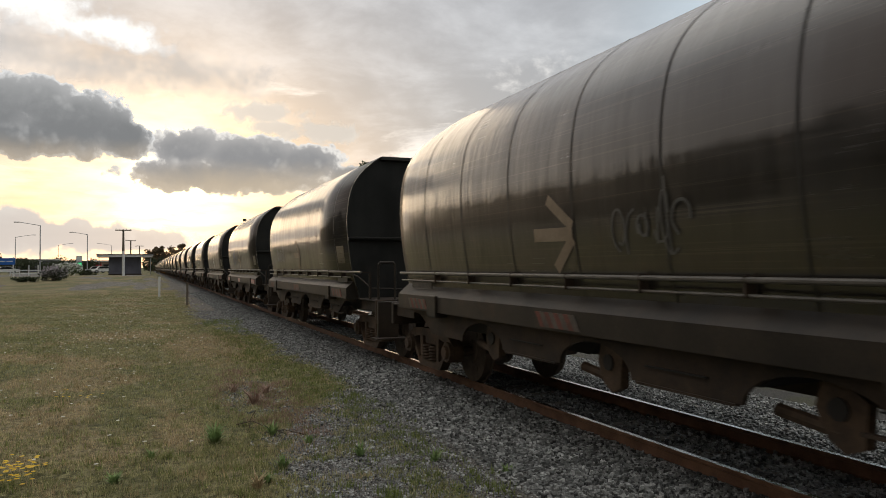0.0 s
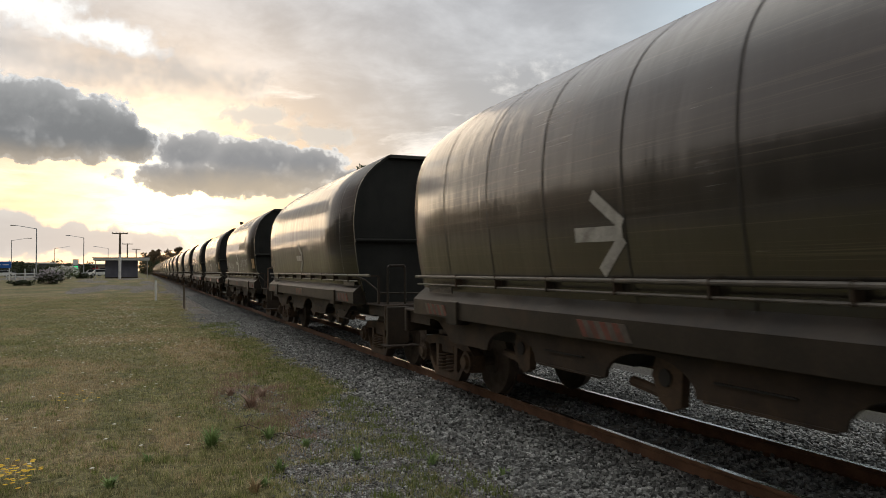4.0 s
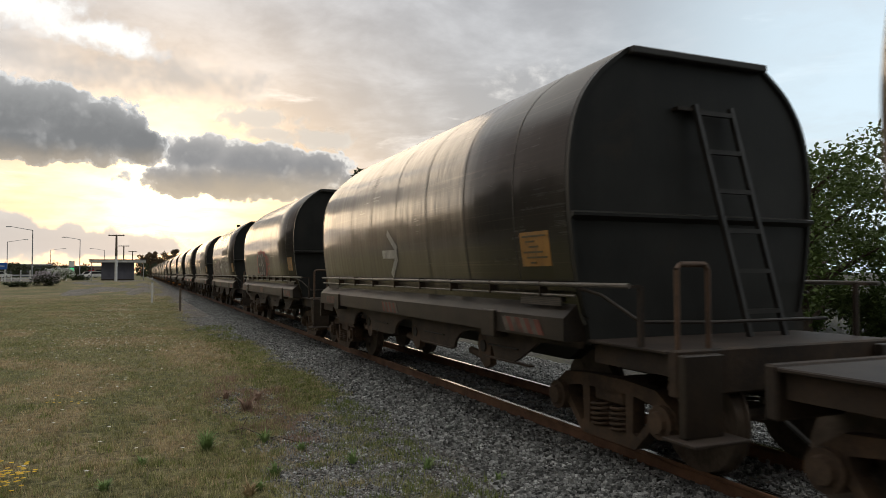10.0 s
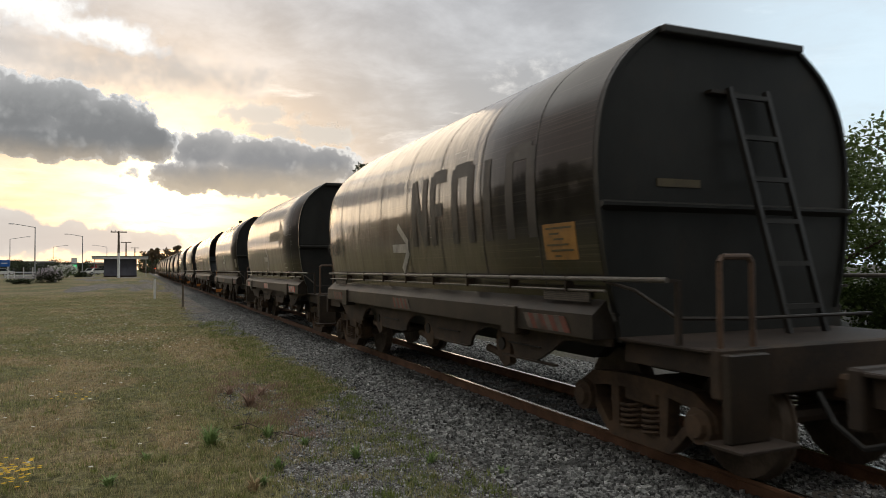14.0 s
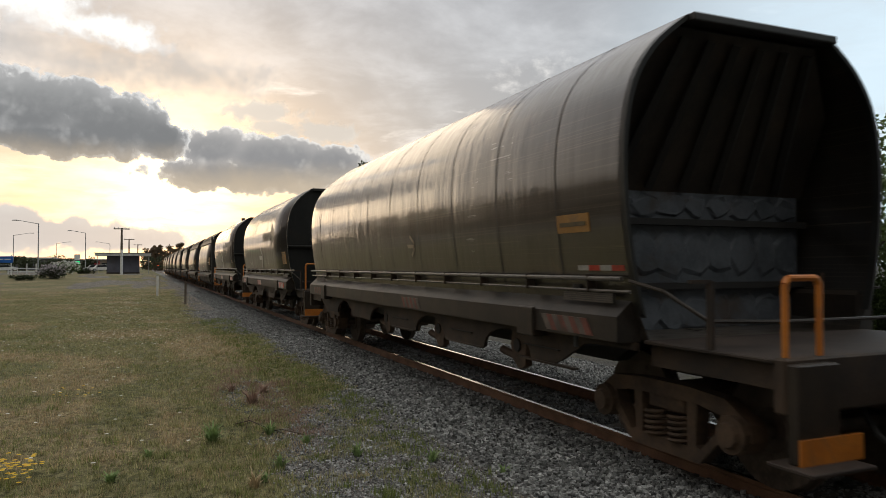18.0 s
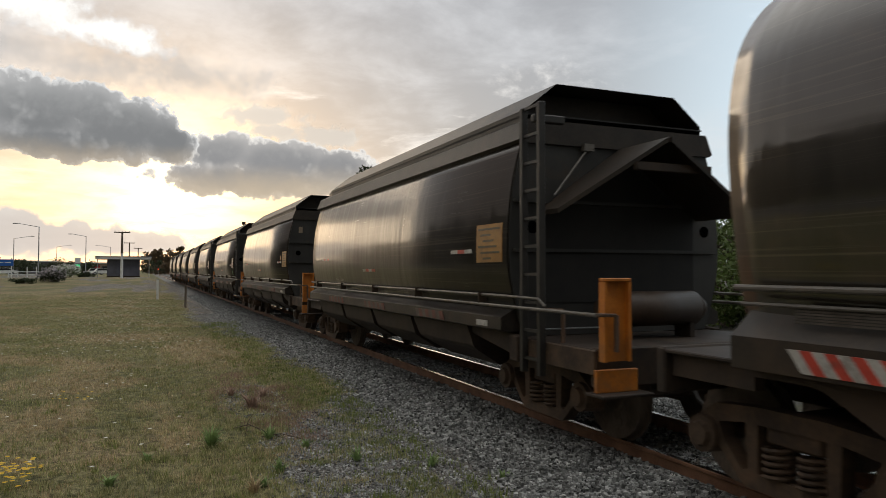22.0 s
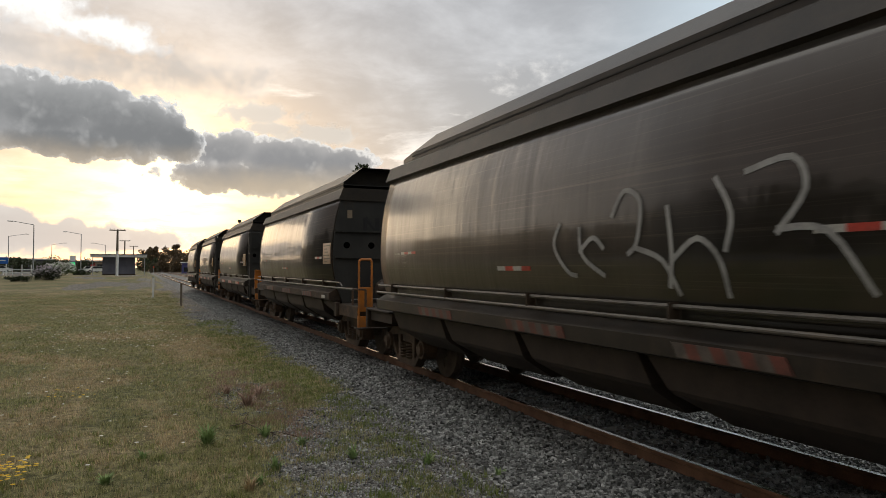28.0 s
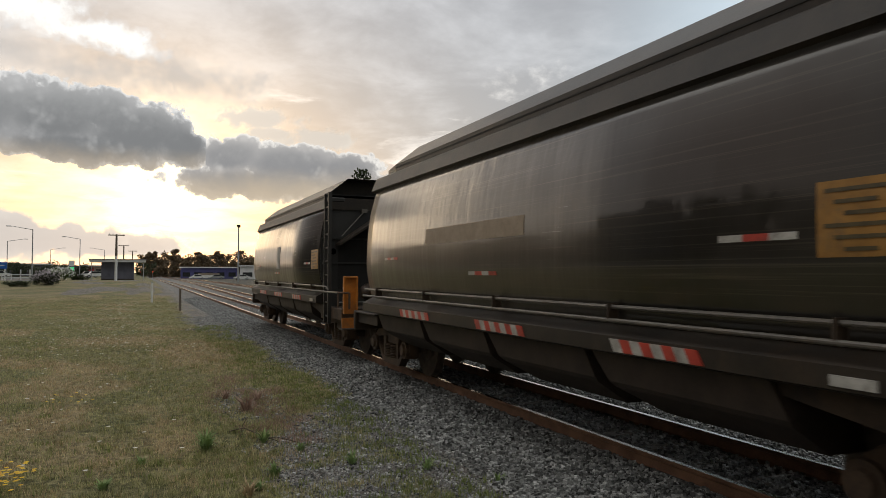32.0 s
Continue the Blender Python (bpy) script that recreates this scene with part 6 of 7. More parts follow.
low_building("white_shed", "white clad storage shed", 8.4, 225, 9.0, 12, 3.9, "shed_white", "shed_white")
low_building("long_shed", "long pale shed behind the yard", 11.5, 260, 26.0, 14, 4.3, "shed_white", "galv")


def roadside_hall():
    """Long flat-roofed hall across the road, mirrored in the wagon sides."""
    b = thing("roadside_hall", "long flat-roofed dark hall across the road", "building", at=pose(-25.0, 12.0, GROUND - 0.05))
    part("wall", new_box(-9.0, 0.0, 0.0, 21.0, 0.0, 7.6, 0.02), M["hall"], b)
    part("roof", new_box(-9.3, 0.3, -0.3, 21.3, 7.6, 8.0, 0.02), M["hall"], b)
    part("plant_room", new_box(-6.0, -1.0, 2.0, 7.0, 8.0, 9.4, 0.02), M["hall"], b)
    for i in range(6):
        part("window", new_box(0.002, 0.05, 1.2 + i * 3.3, 3.4 + i * 3.3, 1.0, 2.6), M["glass_dark"], b)


roadside_hall()


def parked_car(bearing, d, turn, mat, label):
    x, y = at_bearing(bearing, d)
    c = thing("parked_car", label, "car", "parked cars", pose(x, y, lift(x, y) + 0.0, 0, 0, turn))
    body = [(-2.1, 0.35), (-2.1, 0.72), (-1.25, 0.86), (-0.75, 1.38), (0.85, 1.42), (1.55, 0.95), (2.15, 0.85), (2.15, 0.35)]
    bm = prism(bmesh.new(), [(y_, z_) for y_, z_ in body], "y", -0.85, 0.85)
    part("body", bm, mat, c)
    for s in (-0.86, 0.86):
        bm = prism(bmesh.new(), [(-1.1, 0.9), (-0.7, 1.32), (0.8, 1.36), (1.35, 0.95)], "y", min(s, s * 0.99), max(s, s * 0.99))
        part("side_window", bm, M["glass_dark"], c)
        for wx in (-1.3, 1.35):
            bm = bmesh.new()
            rod(bm, (wx, s * 0.82, 0.31), (wx, s * 1.0, 0.31), 0.31, seg=14)
            wheel = part("wheel", bm, M["black"], c)
            bm = bmesh.new()
            rod(bm, (wx, s * 1.0, 0.31), (wx, s * 1.012, 0.31), 0.19, seg=10)
            part("rim", bm, M["galv"], wheel)


parked_car(-2.9, 160, 12, M["shed_white"], "white parked hatchback by the shops")
parked_car(-3.35, 170, 8, M["galv"], "silver parked car by the shops")
parked_car(-9.0, 160, 20, M["shed_white"], "white parked car on the road edge")
parked_car(4.1, 215, 4, M["shed_white"], "pale van parked in the yard")
parked_car(5.5, 215, 4, M["galv"], "silver car parked in the yard")
parked_car(7.4, 205, 4, M["shed_white"], "white car parked in the yard")


def light_mast():
    x, y = at_bearing(7.12, 150)
    m = thing("light_mast", "tall grey yard light mast", "light mast", at=pose(x, y, GROUND - 0.05))
    part("post", new_rod((0, 0, 0), (0, 0, 11.4), 0.19, 0.12, seg=10), M["galv"], m)
    part("lamp_head", new_box(-0.35, 0.35, -0.2, 0.2, 11.2, 11.75, 0.05), M["frame"], m)


light_mast()
for bearing, d in ((0.95, 235), (0.12, 260)):
    x, y = at_bearing(bearing, d)
    s = thing("signal_post", "railway signal showing a red light", "railway signal", "signals", pose(x, y, GROUND - 0.05))
    part("post", new_rod((0, 0, 0), (0, 0, 2.3), 0.07), M["galv"], s)
    part("hood", new_box(-0.2, 0.2, -0.1, 0.1, 1.9, 2.7, 0.03), M["black"], s)
    part("lens", new_rod((0, -0.12, 2.2), (0, -0.10, 2.2), 0.16, seg=14), M["red_glow"], s)


# ---------------------------------------------------------------- near ground cover
def keep_grass(x, y):
    """How far meadow grass holds at a place: 1 full, 0 bare."""
    tuft = noise.noise((x * 5.0, y * 5.0, 9.0)) + 0.5 * noise.noise((x * 11.0, y * 11.0, 5.0))
    return (1 - bareness(x, y)) * min(max(0.55 + 1.6 * tuft, 0.06), 1)


def ground_at(x, y):
    z = lift(x, y)
    z += 0.05 * noise.noise((x * 0.35, y * 0.35, 3.0)) * min(max((3.0 - x) / 1.5, 0), 1)
    return z


def blades(name, label, mat, count, area, height, wide, seed, test, near=2.0):
    """A patch of grass: single bent blades, three corners each, in tufts."""
    rng = random.Random(seed)
    verts, faces = [], []
    x0, x1, y0, y1 = area
    while len(faces) < count:
        f = rng.random() ** near
        y = y0 + (y1 - y0) * f
        x = rng.uniform(x0 - 0.12 * (y - y0), x1)
        if not test(x, y, rng):
            continue
        z = ground_at(x, y)
        grow = 1 + 0.035 * max(y - 8, 0)
        for _ in range(rng.randint(3, 7)):
            bx, by_ = x + rng.gauss(0, 0.03) * grow, y + rng.gauss(0, 0.03) * grow
            a = rng.uniform(0, 6.283)
            h = height * rng.uniform(0.5, 1.3) * (0.85 + 0.8 * noise.noise((x * 3.1, y * 3.1, 2.0)) + 0.5 * noise.noise((x * 9.0, y * 9.0, 6.0)))
            lean = h * rng.uniform(0.1, 0.8)
            w = wide * grow * rng.uniform(0.7, 1.3)
            k = len(verts)
            ca, sa = math.cos(a), math.sin(a)
            verts += [(bx - sa * w, by_ + ca * w, z - 0.005), (bx + sa * w, by_ - ca * w, z - 0.005), (bx + ca * lean, by_ + sa * lean, z + h)]
            faces.append((k, k + 1, k + 2))
    me = bpy.data.meshes.new(name)
    me.from_pydata(verts, [], faces)
    me.materials.append(mat)
    return tagged(new(name, me), label, "grass", kind="stuff")


def green_line(y):
    """Middle of the green fringe between gravel and ballast."""
    return float(np.interp(y, (5.0, 5.75, 7.5, 10.3, 15.4, 26.0), (2.15, 2.24, 2.45, 2.50, 2.12, 2.3)))


def patch(x, y, s=0.45, o=11.0):
    return noise.noise((x * s, y * s, o))


blades("meadow_grass", "short uneven green meadow grass", M["grass"], 250000, (-4.2, 3.0, 3.4, 62), 0.050, 0.0038, 1, lambda x, y, r: r.random() < keep_grass(x, y) * min(1.0, (66 - y) / 30) * (1.0 - 0.75 * strawness(x, y)))
blades("dry_grass", "dry straw coloured grass", M["grass_dry"], 110000, (-4.2, 3.0, 3.4, 62), 0.050, 0.0032, 2, lambda x, y, r: r.random() < keep_grass(x - 0.15, y) * min(1.0, (66 - y) / 30) * (0.12 + 0.88 * strawness(x, y)))
def fringe(x, y, r):
    """Broken green growth along the ballast, with single tufts on the stony strip."""
    near = 1 - abs(x - (green_line(y) + 0.35 * patch(x, y, 0.8, 3))) / 0.55
    tuft = noise.noise((x * 4.2, y * 4.2, 33.0)) + 0.6 * noise.noise((x * 10.0, y * 10.0, 3.0))
    if near > 0 and r.random() < min(max(0.10 + 1.5 * tuft + 0.5 * near, 0.02), 0.75) * (0.55 if y < 8.5 else 1.0):
        return True
    if 0.4 < x < 2.7 and y < 12 and tuft > 0.33 and r.random() < 0.55:
        return True
    return r.random() < 0.16 and patch(x, y, 0.6, 9) > 0.12 and keep_grass(x, y) > 0.5


blades("fresh_grass", "fresh green grass along the ballast edge", M["grass_green"], 30000, (-3.5, 3.1, 4.0, 26), 0.060, 0.004, 3, fringe)


blades("dead_growth", "dead reddish brown stalks on bare soil", M["dead"], 7000, (0.6, 2.3, 7.0, 15.0), 0.06, 0.003, 14, lambda x, y, r: r.random() < 0.8 * spot(x, y, 1.5, 10.6, 0.6, 2.6) and patch(x, y, 2.0, 8) > -0.15)
blades("track_weeds", "thin green weeds between the rails", M["grass_green"], 5000, (4.45, 5.35, 2.5, 26), 0.05, 0.004, 4, lambda x, y, r: 4.42 < x < 5.38 and patch(x, y, 1.6, 21) > 0.05)


blades("trodden_grass", "short trodden grass", M["grass"], 16000, (-5.0, 1.2, -5.0, 3.6), 0.045, 0.0035, 12, lambda x, y, r: r.random() < keep_grass(x, y), 1.0)
blades("gravel_growth", "sparse low growth on the stony strip", M["grass"], 16000, (0.3, 2.4, 4.4, 11), 0.05, 0.0035, 8, lambda x, y, r: 0.3 < x < 2.4 and patch(x, y, 1.5, 31) > -0.05 and r.random() < 0.5)
blades("straw_litter", "dry stalks on the stony strip", M["grass_dry"], 9000, (0.3, 2.4, 4.4, 12), 0.045, 0.003, 9, lambda x, y, r: 0.3 < x < 2.4 and patch(x, y, 1.2, 37) > 0.05 and r.random() < 0.5)


def weed(x, y, h, n, seed, mat, label, name="weed"):
    rng = random.Random(seed)
    t = thing(name, label, "plant", "weeds", pose(x, y, ground_at(x, y) - 0.01))
    bm = bmesh.new()
    for i in range(n):
        a = rng.uniform(0, 6.283)
        reach = h * rng.uniform(0.25, 1.05)
        hh = h * rng.uniform(0.35, 1.15)
        w = 0.005 + 0.005 * rng.random()
        ca, sa = math.cos(a), math.sin(a)
        p0, p1, p2 = Vector((ca * 0.02, sa * 0.02, 0)), Vector((ca * reach * 0.45, sa * reach * 0.45, hh * 0.65)), Vector((ca * reach, sa * reach, hh))
        s = Vector((-sa, ca, 0)) * w
        v = [bm.verts.new(q) for q in (p0 - s, p0 + s, p1 + s * 1.2, p1 - s * 1.2, p2)]
        bm.faces.new((v[0], v[1], v[2], v[3]))
        bm.faces.new((v[3], v[2], v[4]))
    part("leaves", bm, M[mat], t)
    return t


weed(0.66, 7.75, 0.20, 90, 1, "weed", "thick tuft of dark green weed")
weed(1.28, 7.9, 0.15, 50, 2, "weed", "spindly green weed in gravel")
weed(1.15, 6.5, 0.12, 44, 3, "weed", "thin green weed in gravel")
weed(1.55, 7.3, 0.10, 40, 4, "weed", "low spreading green weed")
weed(0.95, 6.15, 0.08, 50, 5, "weed", "low green weed in gravel")
weed(-0.25, 6.7, 0.10, 60, 6, "weed", "flat green clover-like tuft")
weed(0.05, 7.4, 0.09, 40, 7, "weed", "flat green tuft in grass")
weed(1.36, 9.9, 0.22, 70, 8, "dead", "tall dead reddish brown weed")
weed(1.62, 10.6, 0.16, 50, 13, "dead", "dead reddish brown weed")
weed(1.2, 10.9, 0.13, 50, 14, "dead", "low dead brown weed")
weed(0.85, 6.0, 0.15, 30, 9, "grass_dry", "straw coloured dry tuft")
weed(1.9, 6.6, 0.14, 30, 10, "weed", "grass tuft at the ballast edge")
weed(2.5, 6.2, 0.12, 30, 11, "weed", "grass tuft in the ballast")
weed(2.95, 5.6, 0.10, 24, 12, "weed", "grass tuft in the ballast")


def twig(pts, r):
    t = thing("twig", "thin dead twig lying on the stony strip", "twig", "twigs", pose(pts[0][0], pts[0][1], ground_at(pts[0][0], pts[0][1])))
    bm = bmesh.new()
    path = [(x - pts[0][0], y - pts[0][1], z) for x, y, z in pts]
    tube(bm, path, r, 5)
    part("stalk", bm, M["bark"], t)


twig([(0.97, 8.55, 0.02), (1.12, 8.3, 0.10), (1.25, 8.05, 0.07), (1.42, 7.8, 0.03)], 0.006)
twig([(1.2, 7.95, 0.02), (1.4, 7.85, 0.06), (1.62, 7.65, 0.02)], 0.005)
twig([(1.05, 8.1, 0.02), (1.08, 8.12, 0.16), (1.14, 8.15, 0.24)], 0.004)


def flowers(name, label, mat, spots, size, seed):
    rng = random.Random(seed)
    bm = bmesh.new()
    for x, y, h in spots:
        z = ground_at(x, y) + h
        k = 6
        c = bm.verts.new((x, y, z + size * 0.25))
        ring = [bm.verts.new((x + size * math.cos(a * 6.283 / k + h * 40), y + size * math.sin(a * 6.283 / k + h * 40), z)) for a in range(k)]
        for i in range(k):
            bm.faces.new((c, ring[i], ring[(i + 1) % k]))
    return tagged(part(name, bm, mat), label, "flowers", kind="stuff")


rf = random.Random(55)
flowers("daisies", "scattered small white daisies in the grass", M["petal_white"], [(rf.uniform(-6.5, 0.6), rf.uniform(6, 34), rf.uniform(0.04, 0.10)) for _ in range(320)] + [(rf.gauss(-0.6, 1.1), rf.uniform(17, 48), rf.uniform(0.05, 0.10)) for _ in range(620)], 0.024, 1)
flowers("dandelions", "clusters of yellow flowers in the grass", M["petal_yellow"],
        [(-1.02 + rf.gauss(0, 0.12), 7.0 + rf.gauss(0, 0.16), rf.uniform(0.08, 0.2)) for _ in range(60)] + [(-1.0 + rf.gauss(0, 0.2), 11.2 + rf.gauss(0, 0.3), rf.uniform(0.06, 0.12)) for _ in range(14)], 0.022, 2)


def stones(name, label, count, place, size, seed, mat):
    """Loose angular stones, each an eight-cornered lump of its own."""
    rng = np.random.default_rng(seed)
    cube = np.array([[-1, -1, -1], [1, -1, -1], [1, 1, -1], [-1, 1, -1], [-1, -1, 1], [1, -1, 1], [1, 1, 1], [-1, 1, 1]], float)
    quads = np.array([[0, 3, 2, 1], [4, 5, 6, 7], [0, 1, 5, 4], [1, 2, 6, 5], [2, 3, 7, 6], [3, 0, 4, 7]])
    x, y, z = place(rng, count)
    n = len(x)
    s = size * rng.uniform(0.55, 1.35, n)
    lumps = cube[None] * rng.uniform(0.45, 1.0, (n, 8, 1)) * rng.uniform(0.6, 1.0, (n, 1, 3)) * s[:, None, None] * 0.62
    a, b = rng.uniform(0, 6.283, n), rng.uniform(-0.6, 0.6, n)
    ca, sa, cb, sb = np.cos(a), np.sin(a), np.cos(b), np.sin(b)
    X = lumps[..., 0] * ca[:, None] - lumps[..., 1] * sa[:, None]
    Y = lumps[..., 0] * sa[:, None] + lumps[..., 1] * ca[:, None]
    Z = lumps[..., 2]
    Y2, Z2 = Y * cb[:, None] - Z * sb[:, None], Y * sb[:, None] + Z * cb[:, None]
    V = np.stack([X + x[:, None], Y2 + y[:, None], Z2 + z[:, None]], -1).reshape(-1, 3)
    F = (quads[None] + 8 * np.arange(n)[:, None, None]).reshape(-1, 4)
    me = bpy.data.meshes.new(name)
    me.from_pydata(V.tolist(), [], F.tolist())
    me.materials.append(mat)
    return tagged(new(name, me), label, "stones", kind="stuff")


def bed_height(dx):
    xs, zs = [p[0] for p in BED], [p[1] for p in BED]
    return np.interp(dx, xs, zs)


def on_bed(rng, n):
    y = np.where(rng.random(n) < 0.95, 2.0 + 52.0 * rng.random(n) ** 2.3, rng.uniform(-6.0, 2.0, n))
    dx = np.where(rng.random(n) < 0.92, rng.uniform(-2.3, 2.2, n), rng.uniform(2.2, 2.95, n))
    keep = (np.abs(np.abs(dx) - 0.568) > 0.06)
    y, dx = y[keep], dx[keep]
    return TRACK + dx, y, bed_height(dx) + rng.uniform(-0.006, 0.016, len(y))


def on_strip(rng, n):
    y = 3.4 + 28.0 * rng.random(n) ** 1.9
    x = rng.uniform(0.4, 2.75, n) + 0.03 * (y - 5)
    keep = np.array([bareness(p, q) for p, q in zip(x, y)]) > rng.uniform(0.15, 0.75, n)
    x, y = x[keep], y[keep]
    return x, y, np.array([ground_at(a, b) for a, b in zip(x, y)]) + rng.uniform(-0.01, 0.006, len(y))


stones("ballast_stones", "loose grey crushed ballast stones", 125000, on_bed, 0.033, 5, M["stone"])
stones("loose_gravel", "small scattered gravel on bare soil", 42000, on_strip, 0.024, 6, M["stone"])

# ---------------------------------------------------------------- clouds
CLOUD_AT = 2600.0
UNIT = CLOUD_AT / 1250.0


def cloud_material(name, blobs, dark, mid, light, warm, soft=0.30, rag=0.55, seed=0.0, warm_low=(-40, 10), alpha=1.0, billow=0.8):
    mat, g = material(name)
    co = g.node("ShaderNodeTexCoord").outputs["Object"]
    p = g.node("ShaderNodeMapping", {0: co, 1: (0, 0, 0), 3: (1 / UNIT, 0, 1 / UNIT)}).outputs[0]
    off = g.node("ShaderNodeVectorMath", {0: p, 1: (seed, seed * 1.7, seed * 0.3)}, operation="ADD").outputs[0]
    n1 = g.noise(off, 0.014, 8, 0.60, 0.3)
    n2 = g.noise(off, 0.05, 6, 0.6, 0.2)
    field = None
    for cx, cz, rx, rz in blobs:
        q = g.node("ShaderNodeVectorMath", {0: p, 1: (-cx, 0, -cz)}, operation="ADD").outputs[0]
        q = g.node("ShaderNodeVectorMath", {0: q, 1: (1 / rx, 0, 1 / rz)}, operation="MULTIPLY").outputs[0]
        ln = g.node("ShaderNodeVectorMath", {0: q}, operation="LENGTH").outputs["Value"]
        v = g.math("SUBTRACT", 1.0, ln)
        field = v if field is None else g.node("ShaderNodeMath", {0: field, 1: v, 2: 0.25}, operation="SMOOTH_MAX").outputs[0]
    puff = None
    for size, amount in ((0.020, 0.55), (0.045, 0.30), (0.10, 0.16)):
        bend = g.node("ShaderNodeVectorMath", {0: off, 1: g.node("ShaderNodeCombineXYZ", {0: g.math("MULTIPLY", n2, 14.0), 1: 0.0, 2: g.math("MULTIPLY", n1, 14.0)}).outputs[0]}, operation="ADD").outputs[0]
        cell = g.node("ShaderNodeTexVoronoi", {"Vector": bend, "Scale": size}).outputs["Distance"]
        lump = g.math("MULTIPLY", g.math("SUBTRACT", 0.45, cell), amount)
        puff = lump if puff is None else g.math("ADD", puff, lump)
    wob = g.math("ADD", g.math("MULTIPLY", g.math("SUBTRACT", n1, 0.5), rag), g.math("MULTIPLY", g.math("SUBTRACT", n2, 0.5), rag * 0.45))
    fld = g.math("ADD", g.math("ADD", field, wob), g.math("MULTIPLY", puff, billow))
    a = g.math("MULTIPLY", g.ramp(fld, 0.0, soft), alpha)
    zed = g.node("ShaderNodeSeparateXYZ", {0: p}).outputs[2]
    shade = g.ramp(g.math("ADD", fld, g.math("MULTIPLY", g.math("SUBTRACT", n2, 0.5), 0.35)), 0.04, 0.26)
    col = g.mix(shade, rgb(*light), rgb(*mid))
    deep = g.math("SUBTRACT", fld, g.math("MULTIPLY", puff, billow * 1.1))
    col = g.mix(g.ramp(deep, 0.15, 0.65), col, rgb(*dark))
    col = g.mix(g.math("MULTIPLY", g.ramp(puff, 0.02, 0.36), 0.34 * billow), col, rgb(*light))
    crown = g.ramp(g.math("ADD", zed, g.math("MULTIPLY", g.math("SUBTRACT", n2, 0.5), 60.0)), -10.0, 70.0)
    col = g.mix(g.math("MULTIPLY", crown, 0.22), col, rgb(*light))
    low = g.ramp(g.math("ADD", zed, g.math("MULTIPLY", g.math("SUBTRACT", n1, 0.5), 40.0)), warm_low[1], warm_low[0])
    col = g.mix(g.math("MULTIPLY", low, 0.8), col, rgb(*warm))
    em = g.node("ShaderNodeEmission", {0: col, 1: 1.0})
    tr = g.node("ShaderNodeBsdfTransparent")
    mx = g.node("ShaderNodeMixShader", {0: a, 1: tr.outputs[0], 2: em.outputs[0]})
    g.node("ShaderNodeOutputMaterial", {0: mx.outputs[0]})
    return mat


def cloud(label, bearing, tan, half_w, half_h, mat, far=0.0):
    bm = bmesh.new()
    v = [bm.verts.new((x * UNIT, 0, z * UNIT)) for x, z in ((-half_w, -half_h), (half_w, -half_h), (half_w, half_h), (-half_w, half_h))]
    bm.faces.new(v)
    ob = part("cloud", bm, mat)
    tagged(ob, label, "cloud", kind="structure")
    b = radians(bearing)
    d = CLOUD_AT + far
    ob.matrix_basis = pose(d * math.sin(b), d * math.cos(b), 1.64 + tan * d, 0, 0, -bearing)
    return ob


big_cloud = cloud("heavy dark grey cumulus cloud", -5.9, 0.183, 330, 150, cloud_material("dark cumulus", [
    (50, 4, 100, 60), (-70, 22, 120, 62), (-200, 24, 130, 66), (125, -16, 56, 42), (0, 30, 70, 46), (-30, -30, 170, 30)],
    (0.225, 0.231, 0.236), (0.36, 0.362, 0.365), (0.80, 0.80, 0.79), (0.50, 0.41, 0.30), rag=0.75, soft=0.09, warm_low=(-66, -14)))
low_cloud = cloud("lower grey cumulus cloud with bright edges", 7.9, 0.150, 290, 120, cloud_material("grey cumulus", [
    (20, 0, 120, 42), (-90, 14, 66, 38), (110, -6, 84, 40), (-20, -34, 200, 34), (190, -30, 50, 30)],
    (0.30, 0.30, 0.305), (0.42, 0.41, 0.405), (0.92, 0.89, 0.84), (0.64, 0.52, 0.37), seed=31.0, soft=0.10, rag=0.75, warm_low=(-64, 2)), far=40)
bright_break = cloud("bright white break in the high cloud sheet", -4.6, 0.318, 330, 110, cloud_material("white break", [
    (-200, 36, 170, 46), (-90, 14, 170, 44), (30, -12, 130, 34), (100, -34, 60, 24)],
    (1.15, 1.13, 1.08), (0.95, 0.95, 0.95), (0.66, 0.68, 0.71), (0.9, 0.9, 0.9), seed=210.0, rag=1.5, soft=0.75, warm_low=(-120, -110), alpha=0.95), far=200)
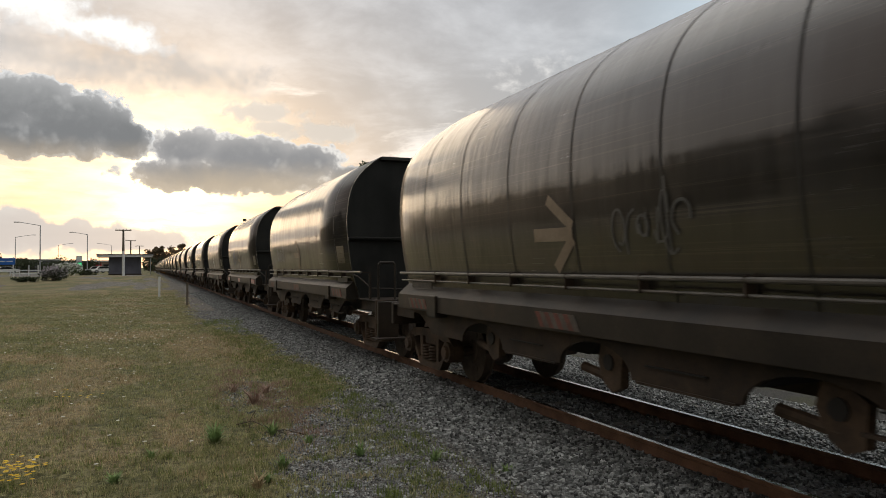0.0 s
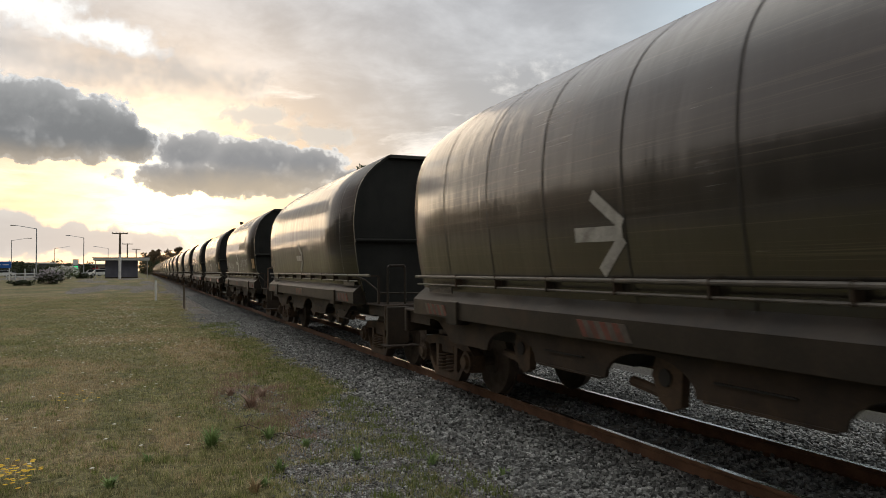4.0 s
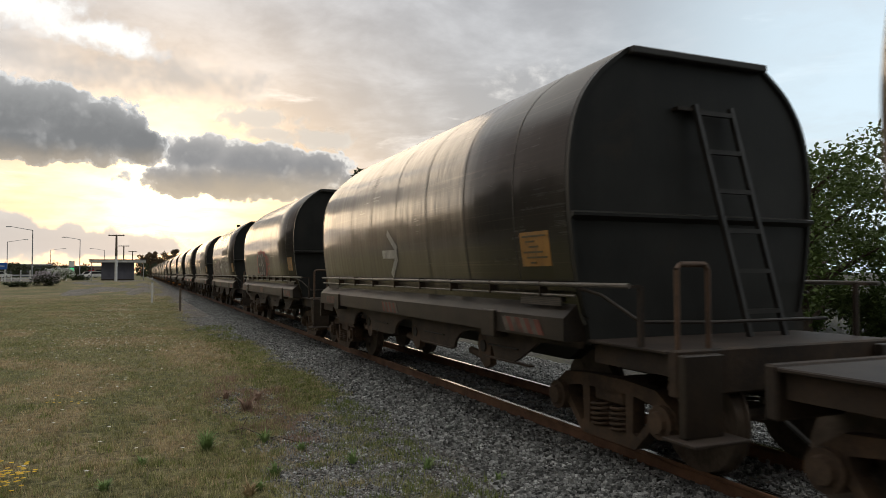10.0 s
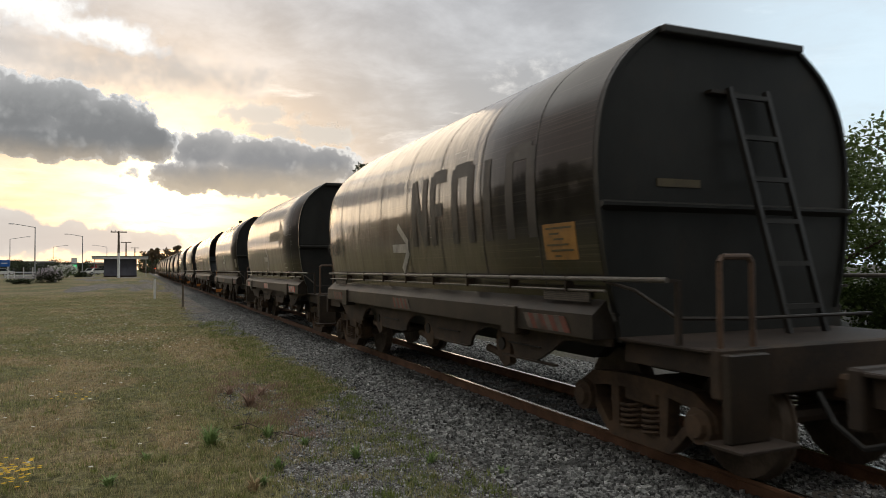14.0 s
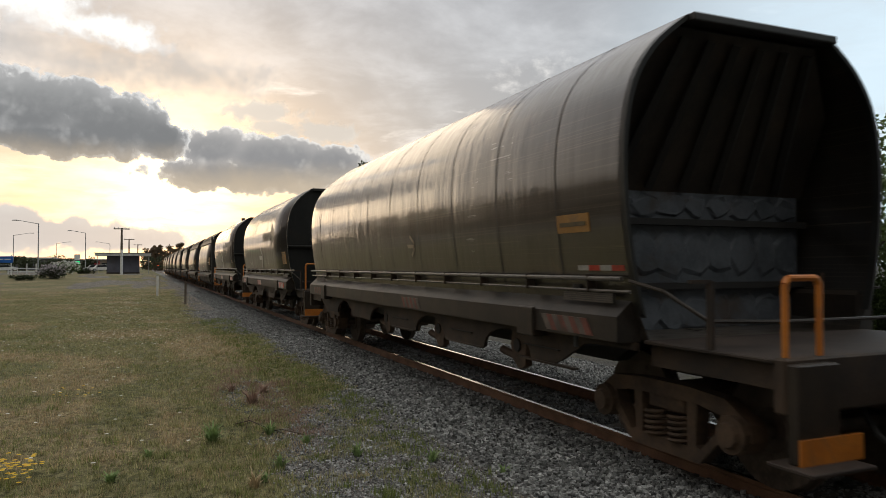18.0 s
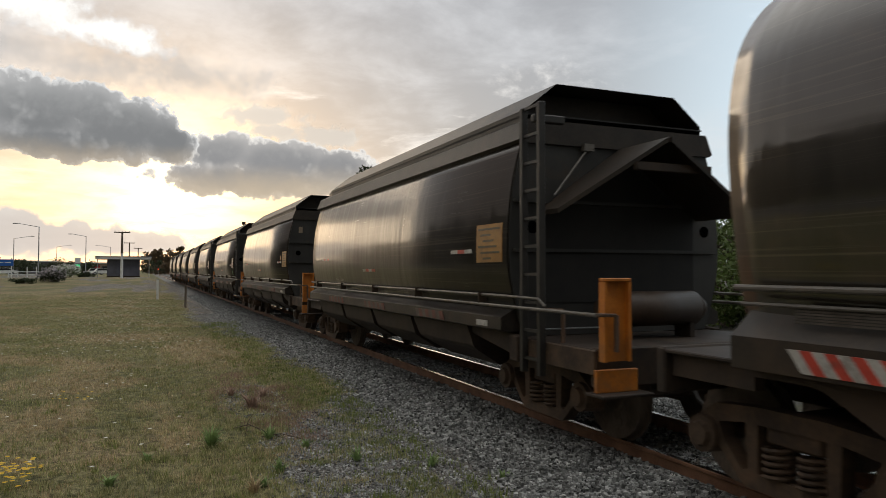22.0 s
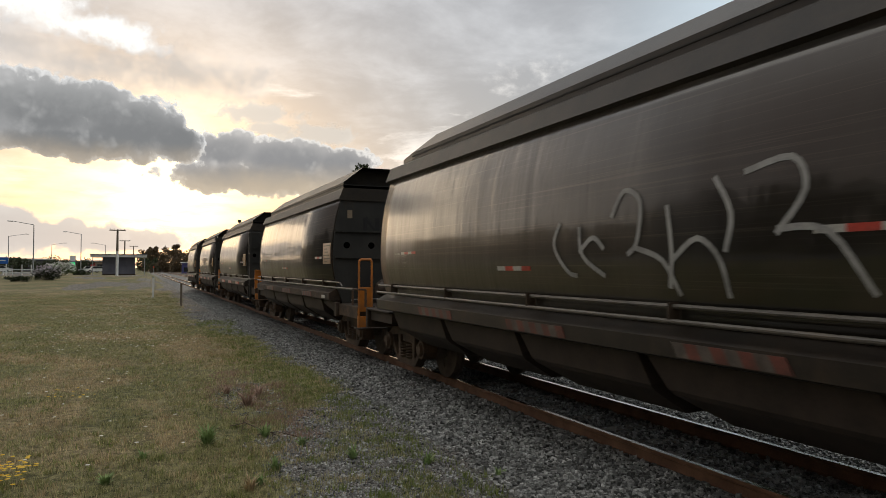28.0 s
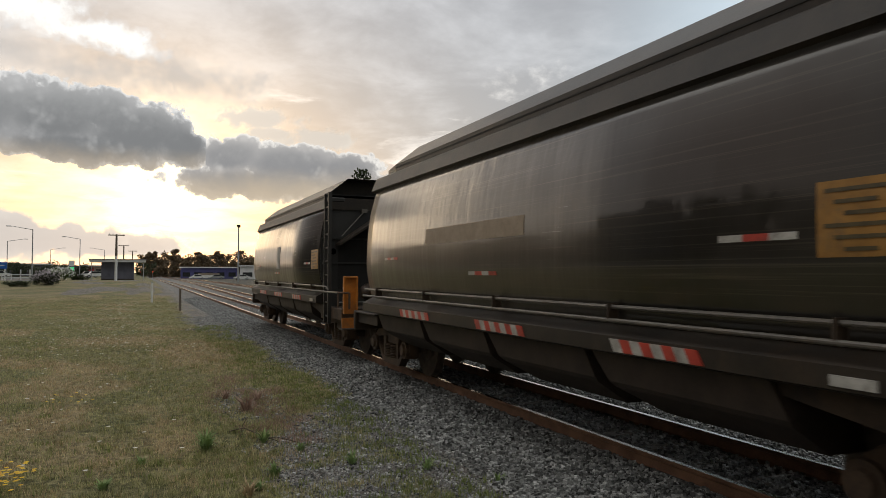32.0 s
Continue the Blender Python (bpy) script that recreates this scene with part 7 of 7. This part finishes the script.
bank_cloud = cloud("pale grey cloud bank low over the horizon", -5.6, 0.048, 330, 60, cloud_material("pale bank", [
    (-60, -10, 260, 36), (-150, 4, 90, 36), (-60, 8, 60, 30), (90, -16, 150, 24)],
    (0.60, 0.58, 0.56), (0.66, 0.64, 0.61), (0.86, 0.83, 0.78), (0.95, 0.84, 0.64), seed=77.0, rag=0.6, warm_low=(-60, -25), alpha=0.9), far=120)
veil = cloud("thin grey cloud sheet under the high break", -2.4, 0.262, 420, 110, cloud_material("grey veil", [
    (-190, 10, 190, 60), (-30, -6, 200, 56), (140, 0, 190, 60), (-260, -30, 150, 60)],
    (0.42, 0.43, 0.445), (0.47, 0.475, 0.485), (0.60, 0.60, 0.60), (0.55, 0.52, 0.47), seed=320.0, rag=1.3, soft=1.1, warm_low=(-110, -60), alpha=0.6, billow=0.2), far=180)
wisps = cloud("thin bright wisps of cloud", 10.6, 0.198, 200, 80, cloud_material("bright wisps", [
    (-60, 20, 90, 22), (60, -16, 90, 24), (-20, -6, 60, 14)],
    (0.74, 0.69, 0.62), (0.80, 0.75, 0.67), (0.86, 0.80, 0.70), (0.85, 0.75, 0.58), seed=140.0, rag=2.2, soft=0.5, warm_low=(-90, -80), alpha=0.75), far=160)


# ---------------------------------------------------------------- what moves
def motions():
    for w, (s, kind) in zip(wagons, TRAIN):
        walk(w, [(0.0, pose(TRACK, s, 0)), (32.0, pose(TRACK, s - SPEED * 32.0, 0))])
    for ob, px in ((big_cloud, 3.2), (low_cloud, 2.5)):
        m = ob.matrix_basis.copy()
        step = m.to_3x3() @ Vector((px * UNIT * 32.0, 0, 0))
        start = m.copy()
        start.translation = m.translation - step * (9.0 / 32.0)
        end = m.copy()
        end.translation = start.translation + step
        walk(ob, [(0.0, start), (32.0, end)])
    # rolling wheelsets: radius 0.43 m, a row every fifteenth of a second
    turn = math.degrees(SPEED / 0.43)
    times = [i / 15 for i in range(481)]
    for w in wagons:
        for bogie in w.children:
            if bogie.name.split(".")[0] != "bogie":
                continue
            for wheel in bogie.children:
                if wheel.name.split(".")[0] != "wheelset":
                    continue
                y, z = wheel.location.y, wheel.location.z
                walk(wheel, [(t, pose(0, y, z, turn * t)) for t in times])


motions()
